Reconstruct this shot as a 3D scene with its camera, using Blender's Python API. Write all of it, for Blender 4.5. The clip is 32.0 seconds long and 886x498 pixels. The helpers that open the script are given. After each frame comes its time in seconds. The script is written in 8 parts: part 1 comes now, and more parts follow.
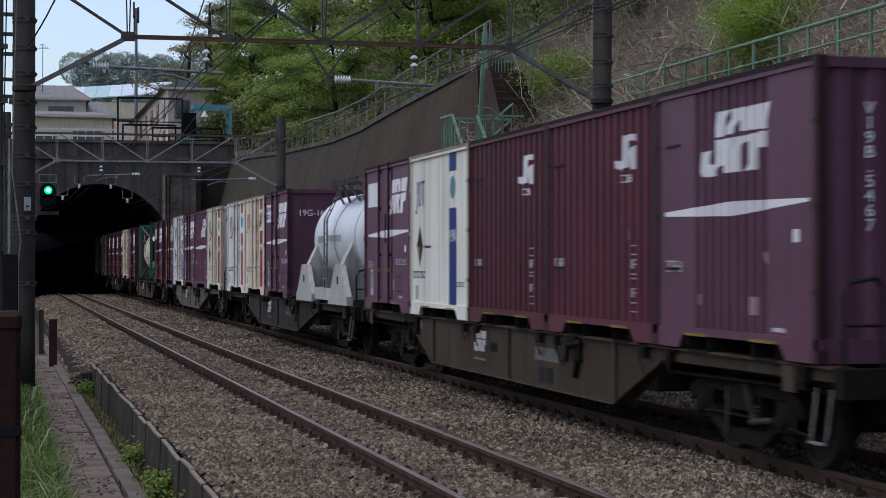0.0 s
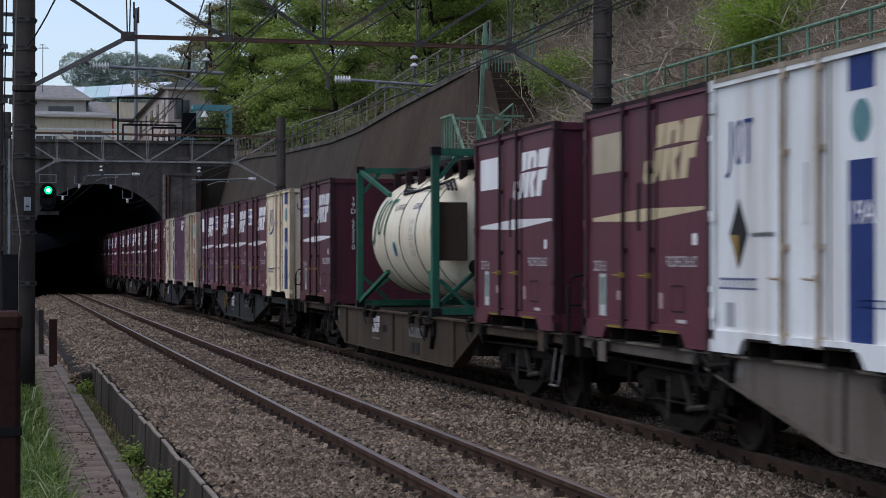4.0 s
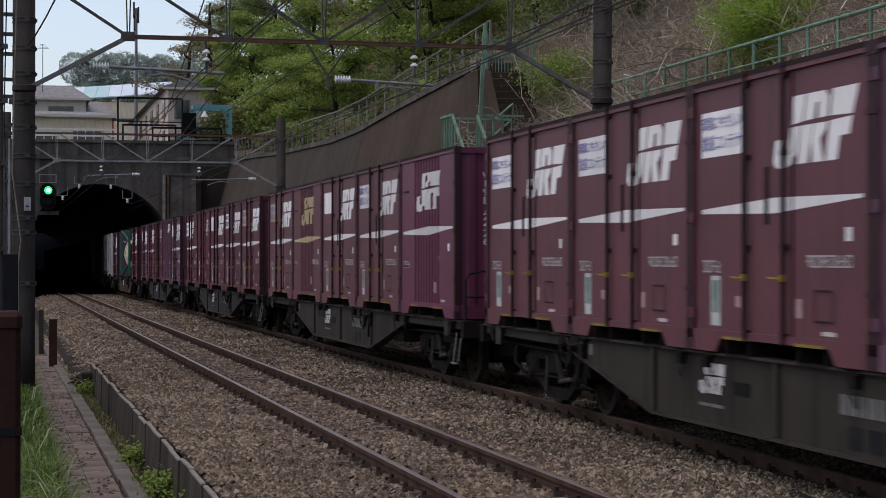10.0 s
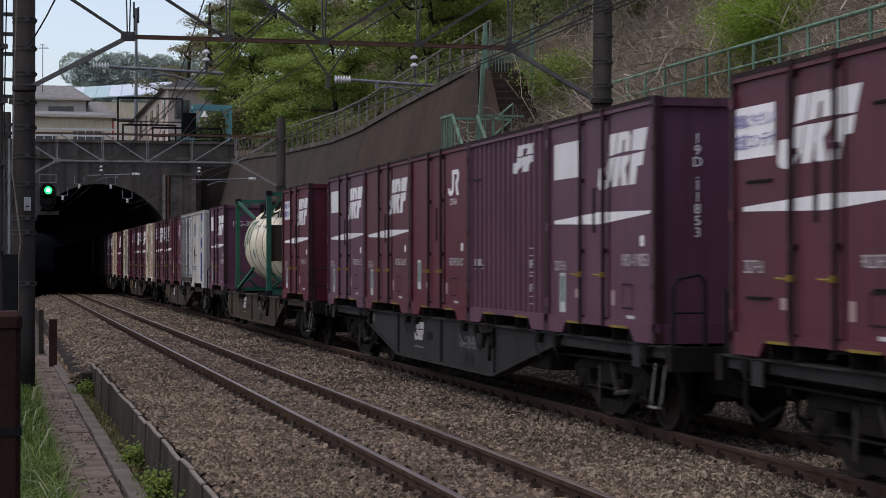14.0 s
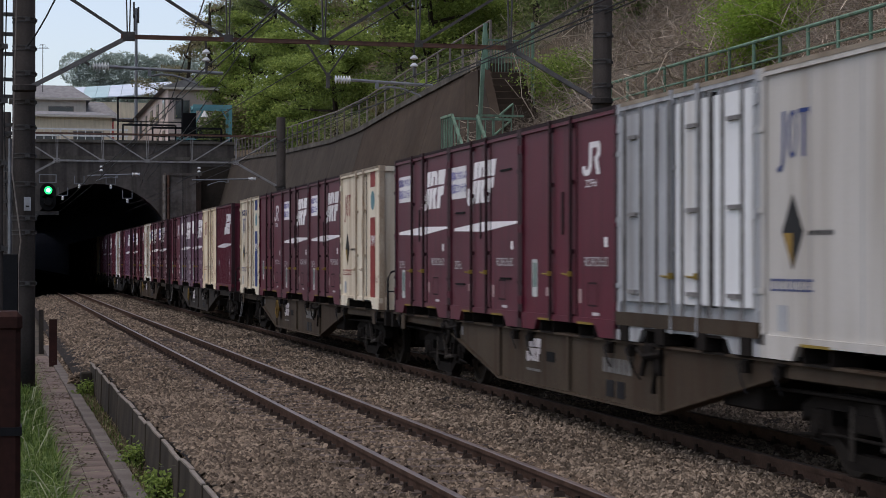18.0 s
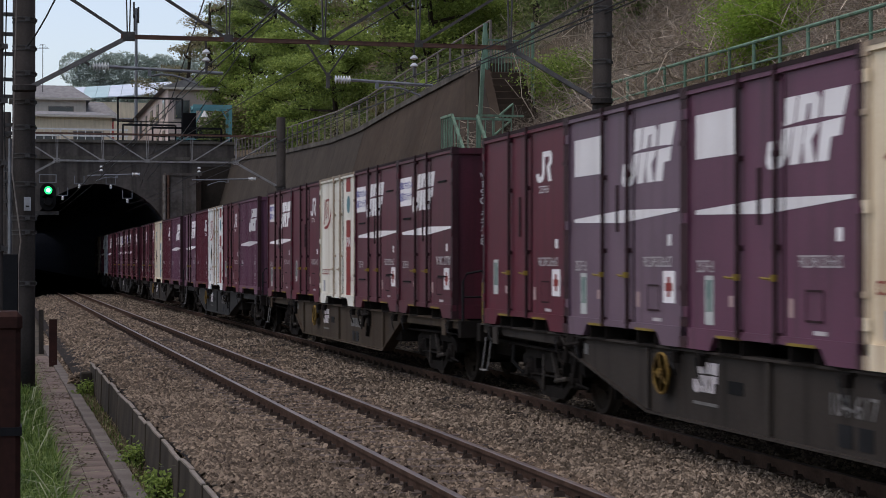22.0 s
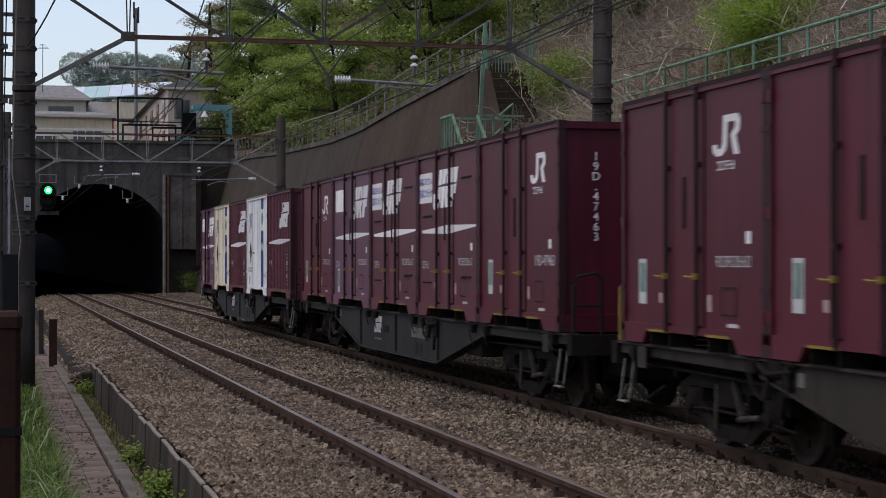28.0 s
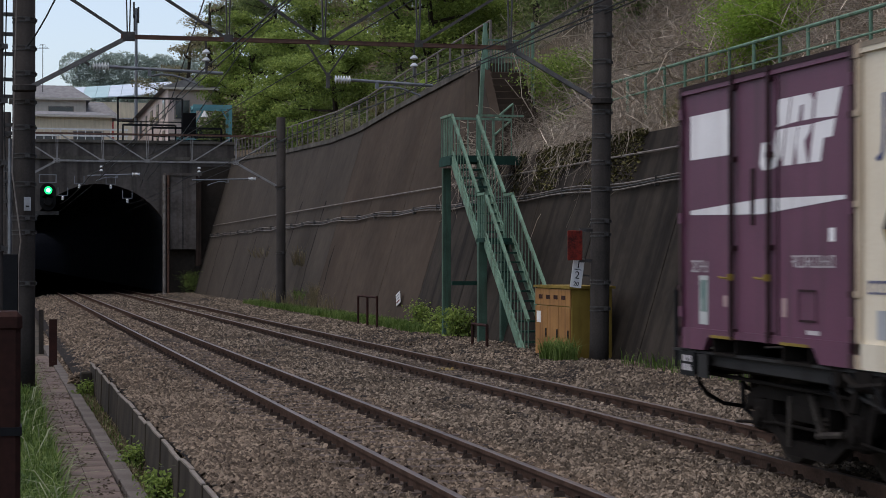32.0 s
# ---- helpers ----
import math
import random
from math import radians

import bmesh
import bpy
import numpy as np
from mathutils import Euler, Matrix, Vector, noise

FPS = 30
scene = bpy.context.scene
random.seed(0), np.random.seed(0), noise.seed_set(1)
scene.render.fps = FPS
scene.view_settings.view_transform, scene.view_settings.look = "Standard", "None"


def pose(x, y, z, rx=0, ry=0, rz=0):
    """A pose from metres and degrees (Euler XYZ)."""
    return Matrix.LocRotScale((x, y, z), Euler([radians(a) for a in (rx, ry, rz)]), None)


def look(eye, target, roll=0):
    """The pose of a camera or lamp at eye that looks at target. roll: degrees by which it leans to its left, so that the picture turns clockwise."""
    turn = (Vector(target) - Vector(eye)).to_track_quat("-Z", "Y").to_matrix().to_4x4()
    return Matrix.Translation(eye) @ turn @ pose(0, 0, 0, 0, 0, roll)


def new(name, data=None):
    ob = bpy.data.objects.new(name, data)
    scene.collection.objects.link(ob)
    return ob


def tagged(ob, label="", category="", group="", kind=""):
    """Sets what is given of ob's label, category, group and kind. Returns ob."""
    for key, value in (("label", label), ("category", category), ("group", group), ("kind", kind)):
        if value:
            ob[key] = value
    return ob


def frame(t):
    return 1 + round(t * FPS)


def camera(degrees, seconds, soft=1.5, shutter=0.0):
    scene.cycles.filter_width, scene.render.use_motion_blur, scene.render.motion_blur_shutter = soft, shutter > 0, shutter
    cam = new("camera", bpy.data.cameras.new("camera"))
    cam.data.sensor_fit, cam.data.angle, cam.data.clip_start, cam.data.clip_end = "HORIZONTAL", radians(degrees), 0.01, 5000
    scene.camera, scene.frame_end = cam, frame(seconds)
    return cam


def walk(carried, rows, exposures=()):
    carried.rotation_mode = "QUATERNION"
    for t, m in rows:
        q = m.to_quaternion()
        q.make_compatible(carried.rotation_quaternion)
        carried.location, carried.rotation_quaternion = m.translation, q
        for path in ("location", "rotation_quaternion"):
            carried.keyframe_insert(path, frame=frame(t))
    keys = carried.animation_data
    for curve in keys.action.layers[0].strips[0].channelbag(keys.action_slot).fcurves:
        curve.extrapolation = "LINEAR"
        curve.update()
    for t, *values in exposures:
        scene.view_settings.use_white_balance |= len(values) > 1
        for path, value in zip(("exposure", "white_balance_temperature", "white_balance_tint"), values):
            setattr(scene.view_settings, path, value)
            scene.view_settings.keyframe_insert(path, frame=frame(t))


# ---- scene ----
EYE = (0.0, 0.0, 1.825)
YAW, TILT = radians(13.785), radians(0.417)
AIM = (EYE[0] + math.sin(YAW) * math.cos(TILT), EYE[1] + math.cos(YAW) * math.cos(TILT), EYE[2] + math.sin(TILT))
END = 32.0
cam = camera(27.45, END, soft=0.7, shutter=0.3)
walk(cam, [(0.0, look(EYE, AIM)), (END, look(EYE, AIM))], exposures=[(0.0, 0.0, 6030, 12), (4.5, 0.0, 6050, 12), (7.0, 0.0, 6300, 14), (9.5, 0.0, 6560, 15), (29.0, 0.0, 6560, 15), (END, 0.0, 6430, 13)])

# ---- light: an overcast evening sky, open towards the camera's side ----
SUN_EL, SUN_ROT = radians(68), radians(277)
world = bpy.data.worlds.new("overcast_sky")
scene.world = world
world.use_nodes = True
wn, wl = world.node_tree.nodes, world.node_tree.links
sky = wn.new("ShaderNodeTexSky")
sky.sky_type, sky.sun_disc = "NISHITA", False
sky.sun_elevation, sky.sun_rotation = SUN_EL, SUN_ROT
sky.air_density, sky.dust_density, sky.ozone_density = 1.0, 2.0, 1.0
wn["Background"].inputs["Strength"].default_value = 0.19
grey = wn.new("ShaderNodeHueSaturation")
grey.inputs["Saturation"].default_value = 0.8
wl.new(sky.outputs["Color"], grey.inputs["Color"])
wl.new(grey.outputs["Color"], wn["Background"].inputs["Color"])
sun = new("sun", bpy.data.lights.new("sun", "SUN"))
sun.data.energy, sun.data.angle, sun.data.color = 1.12, radians(84), (1.0, 0.92, 0.82)
sun.matrix_world = look((-25, 2, 62), (0, 0, 0))


# ---- materials ----
def mat(name, c1, c2=None, scale=3.0, rough=0.8, metal=0.0, bump=0.15, fine=40.0, streak=0.0, vary=0.0, dirt=None, spec=0.08, contrast=0.5, stretch=(1, 1, 1), glow=0.0, drip=(5.0, 5.0, 0.35)):
    """A painted, stained or grained surface: c1 to c2 by large and fine noise, streaks that run down, dirt in patches."""
    m = bpy.data.materials.new(name)
    m.use_nodes = True
    n, l = m.node_tree.nodes, m.node_tree.links
    b = n["Principled BSDF"]
    b.inputs["Roughness"].default_value, b.inputs["Metallic"].default_value = rough, metal
    b.inputs["Specular IOR Level"].default_value = spec
    c2 = c2 or tuple(v * 0.7 for v in c1)
    tc = n.new("ShaderNodeTexCoord")
    mp = n.new("ShaderNodeMapping")
    mp.inputs["Scale"].default_value = stretch
    l.new(tc.outputs["Object"], mp.inputs["Vector"])
    big, small = n.new("ShaderNodeTexNoise"), n.new("ShaderNodeTexNoise")
    big.inputs["Scale"].default_value, small.inputs["Scale"].default_value = scale, fine
    big.inputs["Detail"].default_value, small.inputs["Detail"].default_value = 6, 4
    l.new(mp.outputs["Vector"], big.inputs["Vector"])
    l.new(tc.outputs["Object"], small.inputs["Vector"])
    info = n.new("ShaderNodeObjectInfo")
    mixn = n.new("ShaderNodeMix")
    mixn.inputs["Factor"].default_value = 0.35
    l.new(big.outputs["Fac"], mixn.inputs["A"])
    l.new(small.outputs["Fac"], mixn.inputs["B"])
    ramp = n.new("ShaderNodeMapRange")
    ramp.inputs["From Min"].default_value, ramp.inputs["From Max"].default_value = 0.5 - 0.5 * contrast * 0.6, 0.5 + 0.5 * contrast * 0.6
    l.new(mixn.outputs["Result"], ramp.inputs["Value"])
    col = n.new("ShaderNodeMix")
    col.data_type = "RGBA"
    col.inputs["A"].default_value, col.inputs["B"].default_value = (*c1, 1), (*c2, 1)
    l.new(ramp.outputs["Result"], col.inputs["Factor"])
    out = col.outputs["Result"]
    if streak:
        sm = n.new("ShaderNodeMapping")
        sm.inputs["Scale"].default_value = drip
        l.new(tc.outputs["Object"], sm.inputs["Vector"])
        sn = n.new("ShaderNodeTexNoise")
        sn.inputs["Scale"].default_value, sn.inputs["Detail"].default_value = 1.6, 5
        l.new(sm.outputs["Vector"], sn.inputs["Vector"])
        sr = n.new("ShaderNodeMapRange")
        sr.inputs["From Min"].default_value, sr.inputs["From Max"].default_value = 0.48, 0.72
        sr.inputs["To Max"].default_value = streak
        l.new(sn.outputs["Fac"], sr.inputs["Value"])
        sc = n.new("ShaderNodeMix")
        sc.data_type = "RGBA"
        sc.inputs["B"].default_value = (*(dirt or tuple(v * 0.35 for v in c1)), 1)
        l.new(sr.outputs["Result"], sc.inputs["Factor"])
        l.new(out, sc.inputs["A"])
        out = sc.outputs["Result"]
    if vary:
        hs = n.new("ShaderNodeHueSaturation")
        vr = n.new("ShaderNodeMapRange")
        vr.inputs["To Min"].default_value, vr.inputs["To Max"].default_value = 1 - vary, 1 + vary
        l.new(info.outputs["Random"], vr.inputs["Value"])
        l.new(vr.outputs["Result"], hs.inputs["Value"])
        l.new(out, hs.inputs["Color"])
        out = hs.outputs["Color"]
    l.new(out, b.inputs["Base Color"])
    if glow:
        b.inputs["Emission Color"].default_value = (*c1, 1)
        b.inputs["Emission Strength"].default_value = glow
    if bump:
        bp = n.new("ShaderNodeBump")
        bp.inputs["Strength"].default_value, bp.inputs["Distance"].default_value = bump, 0.02
        l.new(mixn.outputs["Result"], bp.inputs["Height"])
        l.new(bp.outputs["Normal"], b.inputs["Normal"])
    return m


def island(name, c1, c2, c3=None, rough=0.8, trans=0.0, blotch=0.45, spec=0.06):
    """For stuff of many small pieces: each piece takes its own tone between c1, c2 and c3."""
    m = bpy.data.materials.new(name)
    m.use_nodes = True
    n, l = m.node_tree.nodes, m.node_tree.links
    b = n["Principled BSDF"]
    b.inputs["Roughness"].default_value = rough
    b.inputs["Specular IOR Level"].default_value = spec
    g = n.new("ShaderNodeNewGeometry")
    r = n.new("ShaderNodeValToRGB")
    e = r.color_ramp.elements
    e[0].color, e[1].color = (*c1, 1), (*c2, 1)
    if c3:
        x = e.new(0.5)
        x.color = (*c3, 1)
    tc, nz = n.new("ShaderNodeTexCoord"), n.new("ShaderNodeTexNoise")
    nz.inputs["Scale"].default_value, nz.inputs["Detail"].default_value = 0.45, 3
    l.new(tc.outputs["Object"], nz.inputs["Vector"])
    mx = n.new("ShaderNodeMath")
    mx.operation = "MULTIPLY_ADD"
    mx.inputs[1].default_value = 1.0 - blotch
    l.new(g.outputs["Random Per Island"], mx.inputs[0])
    sh = n.new("ShaderNodeMapRange")
    sh.inputs["From Min"].default_value, sh.inputs["From Max"].default_value, sh.inputs["To Max"].default_value = 0.3, 0.7, blotch
    l.new(nz.outputs["Fac"], sh.inputs["Value"])
    l.new(sh.outputs["Result"], mx.inputs[2])
    l.new(mx.outputs[0], r.inputs["Fac"])
    l.new(r.outputs["Color"], b.inputs["Base Color"])
    if trans:
        t = n.new("ShaderNodeBsdfTranslucent")
        l.new(r.outputs["Color"], t.inputs["Color"])
        s = n.new("ShaderNodeMixShader")
        s.inputs["Fac"].default_value = trans
        l.new(b.outputs["BSDF"], s.inputs[1])
        l.new(t.outputs["BSDF"], s.inputs[2])
        l.new(s.outputs["Shader"], n["Material Output"].inputs["Surface"])
    return m


M = {}
# near-black bed: the shade in the gaps between stones is in its colour
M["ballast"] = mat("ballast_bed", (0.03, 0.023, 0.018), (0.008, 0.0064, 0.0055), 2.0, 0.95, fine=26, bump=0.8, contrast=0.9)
M["stones"] = island("ballast_stone", (0.036, 0.028, 0.0205), (0.36, 0.285, 0.212), (0.108, 0.084, 0.062), 0.9, blotch=0.3)
M["ruststones"] = island("rusty_ballast_stone", (0.04, 0.03, 0.0215), (0.36, 0.275, 0.197), (0.13, 0.098, 0.071), 0.9, blotch=0.3)
M["soil"] = mat("soil", (0.085, 0.07, 0.05), (0.04, 0.035, 0.028), 1.2, 0.95, fine=18, bump=0.6)
M["rail"] = mat("rusty_rail_steel", (0.088, 0.056, 0.042), (0.045, 0.029, 0.022), 4, 0.9, bump=0.1, spec=0.0)
M["railhead"] = mat("worn_rail_head", (0.17, 0.125, 0.098), (0.085, 0.06, 0.046), 2, 0.42, 0.35, bump=0.02, spec=0.25, stretch=(4, 0.2, 4))
M["sleeper"] = mat("sleeper_concrete", (0.125, 0.098, 0.08), (0.07, 0.052, 0.043), 3, 0.9, fine=60)
M["clip"] = mat("fastening_steel", (0.04, 0.029, 0.023), (0.018, 0.0135, 0.011), 8, 0.85, spec=0.03)
M["wall"] = mat("old_wall_concrete", (0.0749, 0.0615, 0.0488), (0.0291, 0.0242, 0.0197), 0.3, 0.93, fine=2.6, bump=0.35, streak=0.16, dirt=(0.0208, 0.0165, 0.0130), contrast=0.95, drip=(0.0104, 0.3000, 0.1860))
M["brownwall"] = mat("rust_stained_wall_concrete", (0.0819, 0.0608, 0.0442), (0.0273, 0.0206, 0.0156), 0.33, 0.93, fine=3, bump=0.35, streak=0.28, dirt=(0.0294, 0.0167, 0.0101), contrast=0.95, drip=(0.0105, 0.3430, 0.1288))
M["portal"] = mat("sooty_portal_concrete", (0.135, 0.118, 0.104), (0.05, 0.044, 0.04), 0.6, 0.93, fine=6, bump=0.4, streak=0.75, dirt=(0.022, 0.0185, 0.0165), contrast=0.7, drip=(1.4, 0.2, 0.06))
M["shaft"] = mat("stained_shaft_concrete", (0.15, 0.132, 0.118), (0.068, 0.057, 0.05), 0.8, 0.93, fine=6, bump=0.3, streak=0.7, dirt=(0.04, 0.029, 0.023), drip=(1.4, 0.2, 0.08))
M["tunnel"] = mat("tunnel_lining", (0.1008, 0.1050, 0.1200), (0.0630, 0.0659, 0.0760), 0.6, 0.95, bump=0.2)
M["coping"] = mat("coping_concrete", (0.13, 0.118, 0.10), (0.05, 0.045, 0.038), 1.2, 0.9, streak=0.5)
M["pole"] = mat("pole_concrete", (0.056, 0.048, 0.042), (0.028, 0.025, 0.023), 1.2, 0.85, fine=30, streak=0.5)
M["band"] = mat("pole_band_steel", (0.10, 0.095, 0.09), (0.045, 0.042, 0.04), 6, 0.55, 0.4)
M["galv"] = mat("galvanised_steel", (0.25, 0.26, 0.27), (0.16, 0.165, 0.17), 4, 0.55, 0.5, bump=0.05)
M["kneesteel"] = mat("knee_brace_steel", (0.19, 0.182, 0.172), (0.1, 0.093, 0.087), 4, 0.6, 0.15, bump=0.05)
M["girder"] = mat("girder_steel", (0.1085, 0.1008, 0.0912), (0.0589, 0.0528, 0.0467), 4, 0.6, 0.2, bump=0.05)
M["rustbeam"] = mat("rusty_beam", (0.15, 0.085, 0.06), (0.085, 0.05, 0.04), 4, 0.8, bump=0.1)
M["wire"] = mat("wire", (0.03, 0.03, 0.03), (0.02, 0.02, 0.02), 4, 0.6, 0.4, bump=0)
M["porcelain"] = mat("porcelain", (0.72, 0.72, 0.7), (0.6, 0.6, 0.58), 6, 0.25, bump=0, spec=0.5)
M["green"] = mat("green_paint", (0.20, 0.315, 0.225), (0.085, 0.145, 0.1), 2.5, 0.65, streak=0.6, dirt=(0.075, 0.062, 0.043), contrast=0.7)
M["legreen"] = mat("leg_green_paint", (0.085, 0.155, 0.11), (0.035, 0.065, 0.047), 2.5, 0.7, streak=0.6, dirt=(0.045, 0.035, 0.024), contrast=0.75)
M["darkgreen"] = mat("dark_green_paint", (0.024, 0.062, 0.045), (0.014, 0.036, 0.027), 2.5, 0.7, streak=0.5)
M["teal"] = mat("teal_paint", (0.16, 0.34, 0.36), (0.10, 0.25, 0.27), 2.5, 0.6)
M["orange"] = mat("weathered_orange_paint", (0.34, 0.175, 0.06), (0.22, 0.105, 0.035), 2, 0.6, streak=0.6, dirt=(0.13, 0.06, 0.025))
M["yellowbox"] = mat("mustard_paint", (0.25, 0.175, 0.038), (0.17, 0.115, 0.026), 2, 0.6, streak=0.4)
M["rustpost"] = mat("red_brown_post", (0.05, 0.021, 0.016), (0.02, 0.011, 0.009), 3, 0.8)
M["railpost"] = mat("grey_railing_steel", (0.25, 0.225, 0.2), (0.12, 0.098, 0.08), 3, 0.6, 0.1)
M["paver"] = mat("paving_slab", (0.185, 0.138, 0.115), (0.082, 0.062, 0.052), 1.6, 0.9, fine=40, vary=0.1, contrast=0.75)
M["kerb"] = mat("kerb_concrete", (0.15, 0.128, 0.11), (0.07, 0.058, 0.05), 1.4, 0.92, fine=30, vary=0.05, contrast=0.75)
M["edge"] = mat("pale_board_edge", (0.2475, 0.2137, 0.1800), (0.1275, 0.1087, 0.0900), 5, 0.92, bump=0.2, contrast=0.7)
M["panel"] = mat("retaining_board_concrete", (0.058, 0.047, 0.036), (0.02, 0.0165, 0.013), 2.0, 0.9, streak=0.6, vary=0.25, contrast=0.8)
M["grass"] = island("grass_blades", (0.028, 0.05, 0.011), (0.24, 0.30, 0.10), (0.085, 0.135, 0.03), 0.6, 0.35)
M["drygrass"] = island("dry_grass", (0.09, 0.075, 0.04), (0.26, 0.22, 0.13), (0.15, 0.12, 0.07), 0.8, 0.2)
M["leaf_a"] = island("spring_leaves", (0.062, 0.1, 0.026), (0.44, 0.53, 0.15), (0.205, 0.275, 0.068), 0.55, 0.5)
M["leaf_b"] = island("dark_leaves", (0.052, 0.076, 0.03), (0.28, 0.335, 0.125), (0.135, 0.173, 0.065), 0.55, 0.5)
M["leaf_c"] = island("brown_green_leaves", (0.1, 0.096, 0.048), (0.36, 0.32, 0.18), (0.21, 0.19, 0.105), 0.55, 0.5)
M["leaf_d"] = island("bright_bush_leaves", (0.0994, 0.1705, 0.0248), (0.4574, 0.5616, 0.1287), (0.2585, 0.3710, 0.0644), 0.5, 0.5)
M["leaf_e"] = island("pale_flowering_weed", (0.16, 0.17, 0.08), (0.62, 0.6, 0.34), (0.3, 0.3, 0.16), 0.6, 0.4)
# distance haze is mixed into this leaf colour: paler and greyer than real leaves
M["leaf_far"] = island("haze_paled_far_leaves", (0.34, 0.40, 0.345), (0.42, 0.49, 0.425), (0.38, 0.445, 0.385), 0.8, 0.4)
M["bark"] = mat("bark", (0.055, 0.045, 0.036), (0.028, 0.023, 0.02), 3, 0.95, stretch=(4, 4, 0.6), bump=0.5)
M["vine"] = island("dry_vines", (0.085, 0.071, 0.056), (0.78, 0.66, 0.52), (0.32, 0.26, 0.203), 0.9, blotch=0.5)
M["litter"] = mat("leaf_litter_slope", (0.155, 0.122, 0.086), (0.05, 0.04, 0.029), 0.8, 0.95, fine=7, bump=0.9, contrast=0.9)
M["dark"] = mat("dark_metal", (0.02, 0.02, 0.021), (0.012, 0.012, 0.013), 4, 0.6, 0.3)
M["black"] = mat("matt_black", (0.008, 0.008, 0.008), (0.006, 0.006, 0.006), 4, 0.7)
M["signal"] = mat("green_signal_light", (0.01, 0.85, 0.2), (0.01, 0.85, 0.2), 4, 0.3, bump=0, glow=1.6)
M["white"] = mat("white_paint", (0.75, 0.74, 0.72), (0.6, 0.59, 0.57), 4, 0.6, bump=0.03)
M["redsign"] = mat("faded_red_sign", (0.22, 0.03, 0.02), (0.025, 0.012, 0.011), 7, 0.7, contrast=0.55)
M["plaster"] = mat("cream_plaster", (0.72, 0.62, 0.44), (0.58, 0.49, 0.35), 1.5, 0.85, streak=0.3)
M["greyplaster"] = mat("grey_plaster", (0.56, 0.52, 0.45), (0.43, 0.40, 0.35), 1.5, 0.85, streak=0.2)
M["pink"] = mat("pinkish_plaster", (0.58, 0.48, 0.42), (0.46, 0.37, 0.32), 1.5, 0.85)
M["tiles"] = mat("grey_roof_tiles", (0.26, 0.25, 0.245), (0.16, 0.155, 0.15), 3, 0.7)
M["sheet"] = mat("white_sheet_roof", (0.62, 0.67, 0.72), (0.50, 0.57, 0.62), 0.5, 0.45)
M["sheetgreen"] = mat("pale_green_sheet_roof", (0.42, 0.56, 0.55), (0.36, 0.5, 0.5), 0.5, 0.45)
M["glass"] = mat("window_glass", (0.03, 0.035, 0.04), (0.02, 0.024, 0.03), 2, 0.08, bump=0, spec=0.6)
M["red"] = mat("red_cladding", (0.40, 0.05, 0.05), (0.3, 0.04, 0.04), 2, 0.6)

# train paints
M["maroon"] = mat("maroon_paint", (0.1185, 0.0269, 0.0399), (0.0714, 0.0181, 0.0278), 0.9, 0.5, streak=0.6, dirt=(0.0458, 0.0198, 0.0211), vary=0.03, bump=0.06, spec=0.2, contrast=0.75, drip=(4.0, 4.0, 0.25))
M["purple"] = mat("faded_purple_paint", (0.1454, 0.0558, 0.0920), (0.0903, 0.0354, 0.0590), 0.9, 0.5, streak=0.6, dirt=(0.0619, 0.0343, 0.0410), vary=0.03, bump=0.06, spec=0.2, contrast=0.75, drip=(4.0, 4.0, 0.25))
M["brightpurple"] = mat("fresh_purple_paint", (0.1471, 0.0340, 0.0715), (0.1052, 0.0256, 0.0525), 1.1, 0.45, streak=0.4, dirt=(0.0657, 0.0218, 0.0347), bump=0.05, spec=0.2, contrast=0.7)
M["jrred"] = mat("wine_red_paint", (0.1111, 0.0141, 0.0274), (0.0701, 0.0102, 0.0198), 0.9, 0.5, streak=0.6, dirt=(0.0424, 0.0116, 0.0150), vary=0.03, bump=0.06, spec=0.2, contrast=0.75, drip=(4.0, 4.0, 0.25))
M["cream"] = mat("cream_container_paint", (0.71, 0.65, 0.52), (0.57, 0.49, 0.365), 0.8, 0.55, streak=0.55, dirt=(0.28, 0.175, 0.09), vary=0.08, bump=0.05, contrast=0.65, drip=(2.2, 2.2, 0.14))
M["palecream"] = mat("pale_container_paint", (0.74, 0.725, 0.645), (0.62, 0.60, 0.515), 0.8, 0.55, streak=0.4, dirt=(0.34, 0.25, 0.16), bump=0.05, contrast=0.65, drip=(2.2, 2.2, 0.14))
M["offwhite"] = mat("white_container_paint", (0.74, 0.75, 0.75), (0.60, 0.61, 0.6), 0.8, 0.5, streak=0.5, dirt=(0.32, 0.27, 0.21), vary=0.06, bump=0.05, contrast=0.65, drip=(2.2, 2.2, 0.14))
M["greybox"] = mat("grey_container_paint", (0.40, 0.41, 0.42), (0.27, 0.28, 0.285), 1.0, 0.6, streak=0.6, dirt=(0.13, 0.115, 0.10), contrast=0.7, drip=(3, 3, 0.2))
M["logo"] = mat("white_marking", (0.80, 0.785, 0.78), (0.64, 0.62, 0.61), 1.6, 0.6, streak=0.22, dirt=(0.36, 0.30, 0.285), bump=0, vary=0.12, contrast=0.8)
M["creamlogo"] = mat("yellowed_marking", (0.52, 0.43, 0.27), (0.45, 0.36, 0.22), 3, 0.6, bump=0)
M["tan"] = mat("yellowed_notice_paint", (0.43, 0.37, 0.27), (0.34, 0.285, 0.2), 3, 0.6, bump=0)
M["blue"] = mat("blue_stripe", (0.024, 0.046, 0.175), (0.018, 0.034, 0.12), 2, 0.5, streak=0.2)
M["stripered"] = mat("red_stripe", (0.30, 0.05, 0.042), (0.2, 0.035, 0.032), 2, 0.5, streak=0.3)
M["stripeorange"] = mat("orange_stripe", (0.36, 0.115, 0.055), (0.27, 0.085, 0.04), 2, 0.5, streak=0.3)
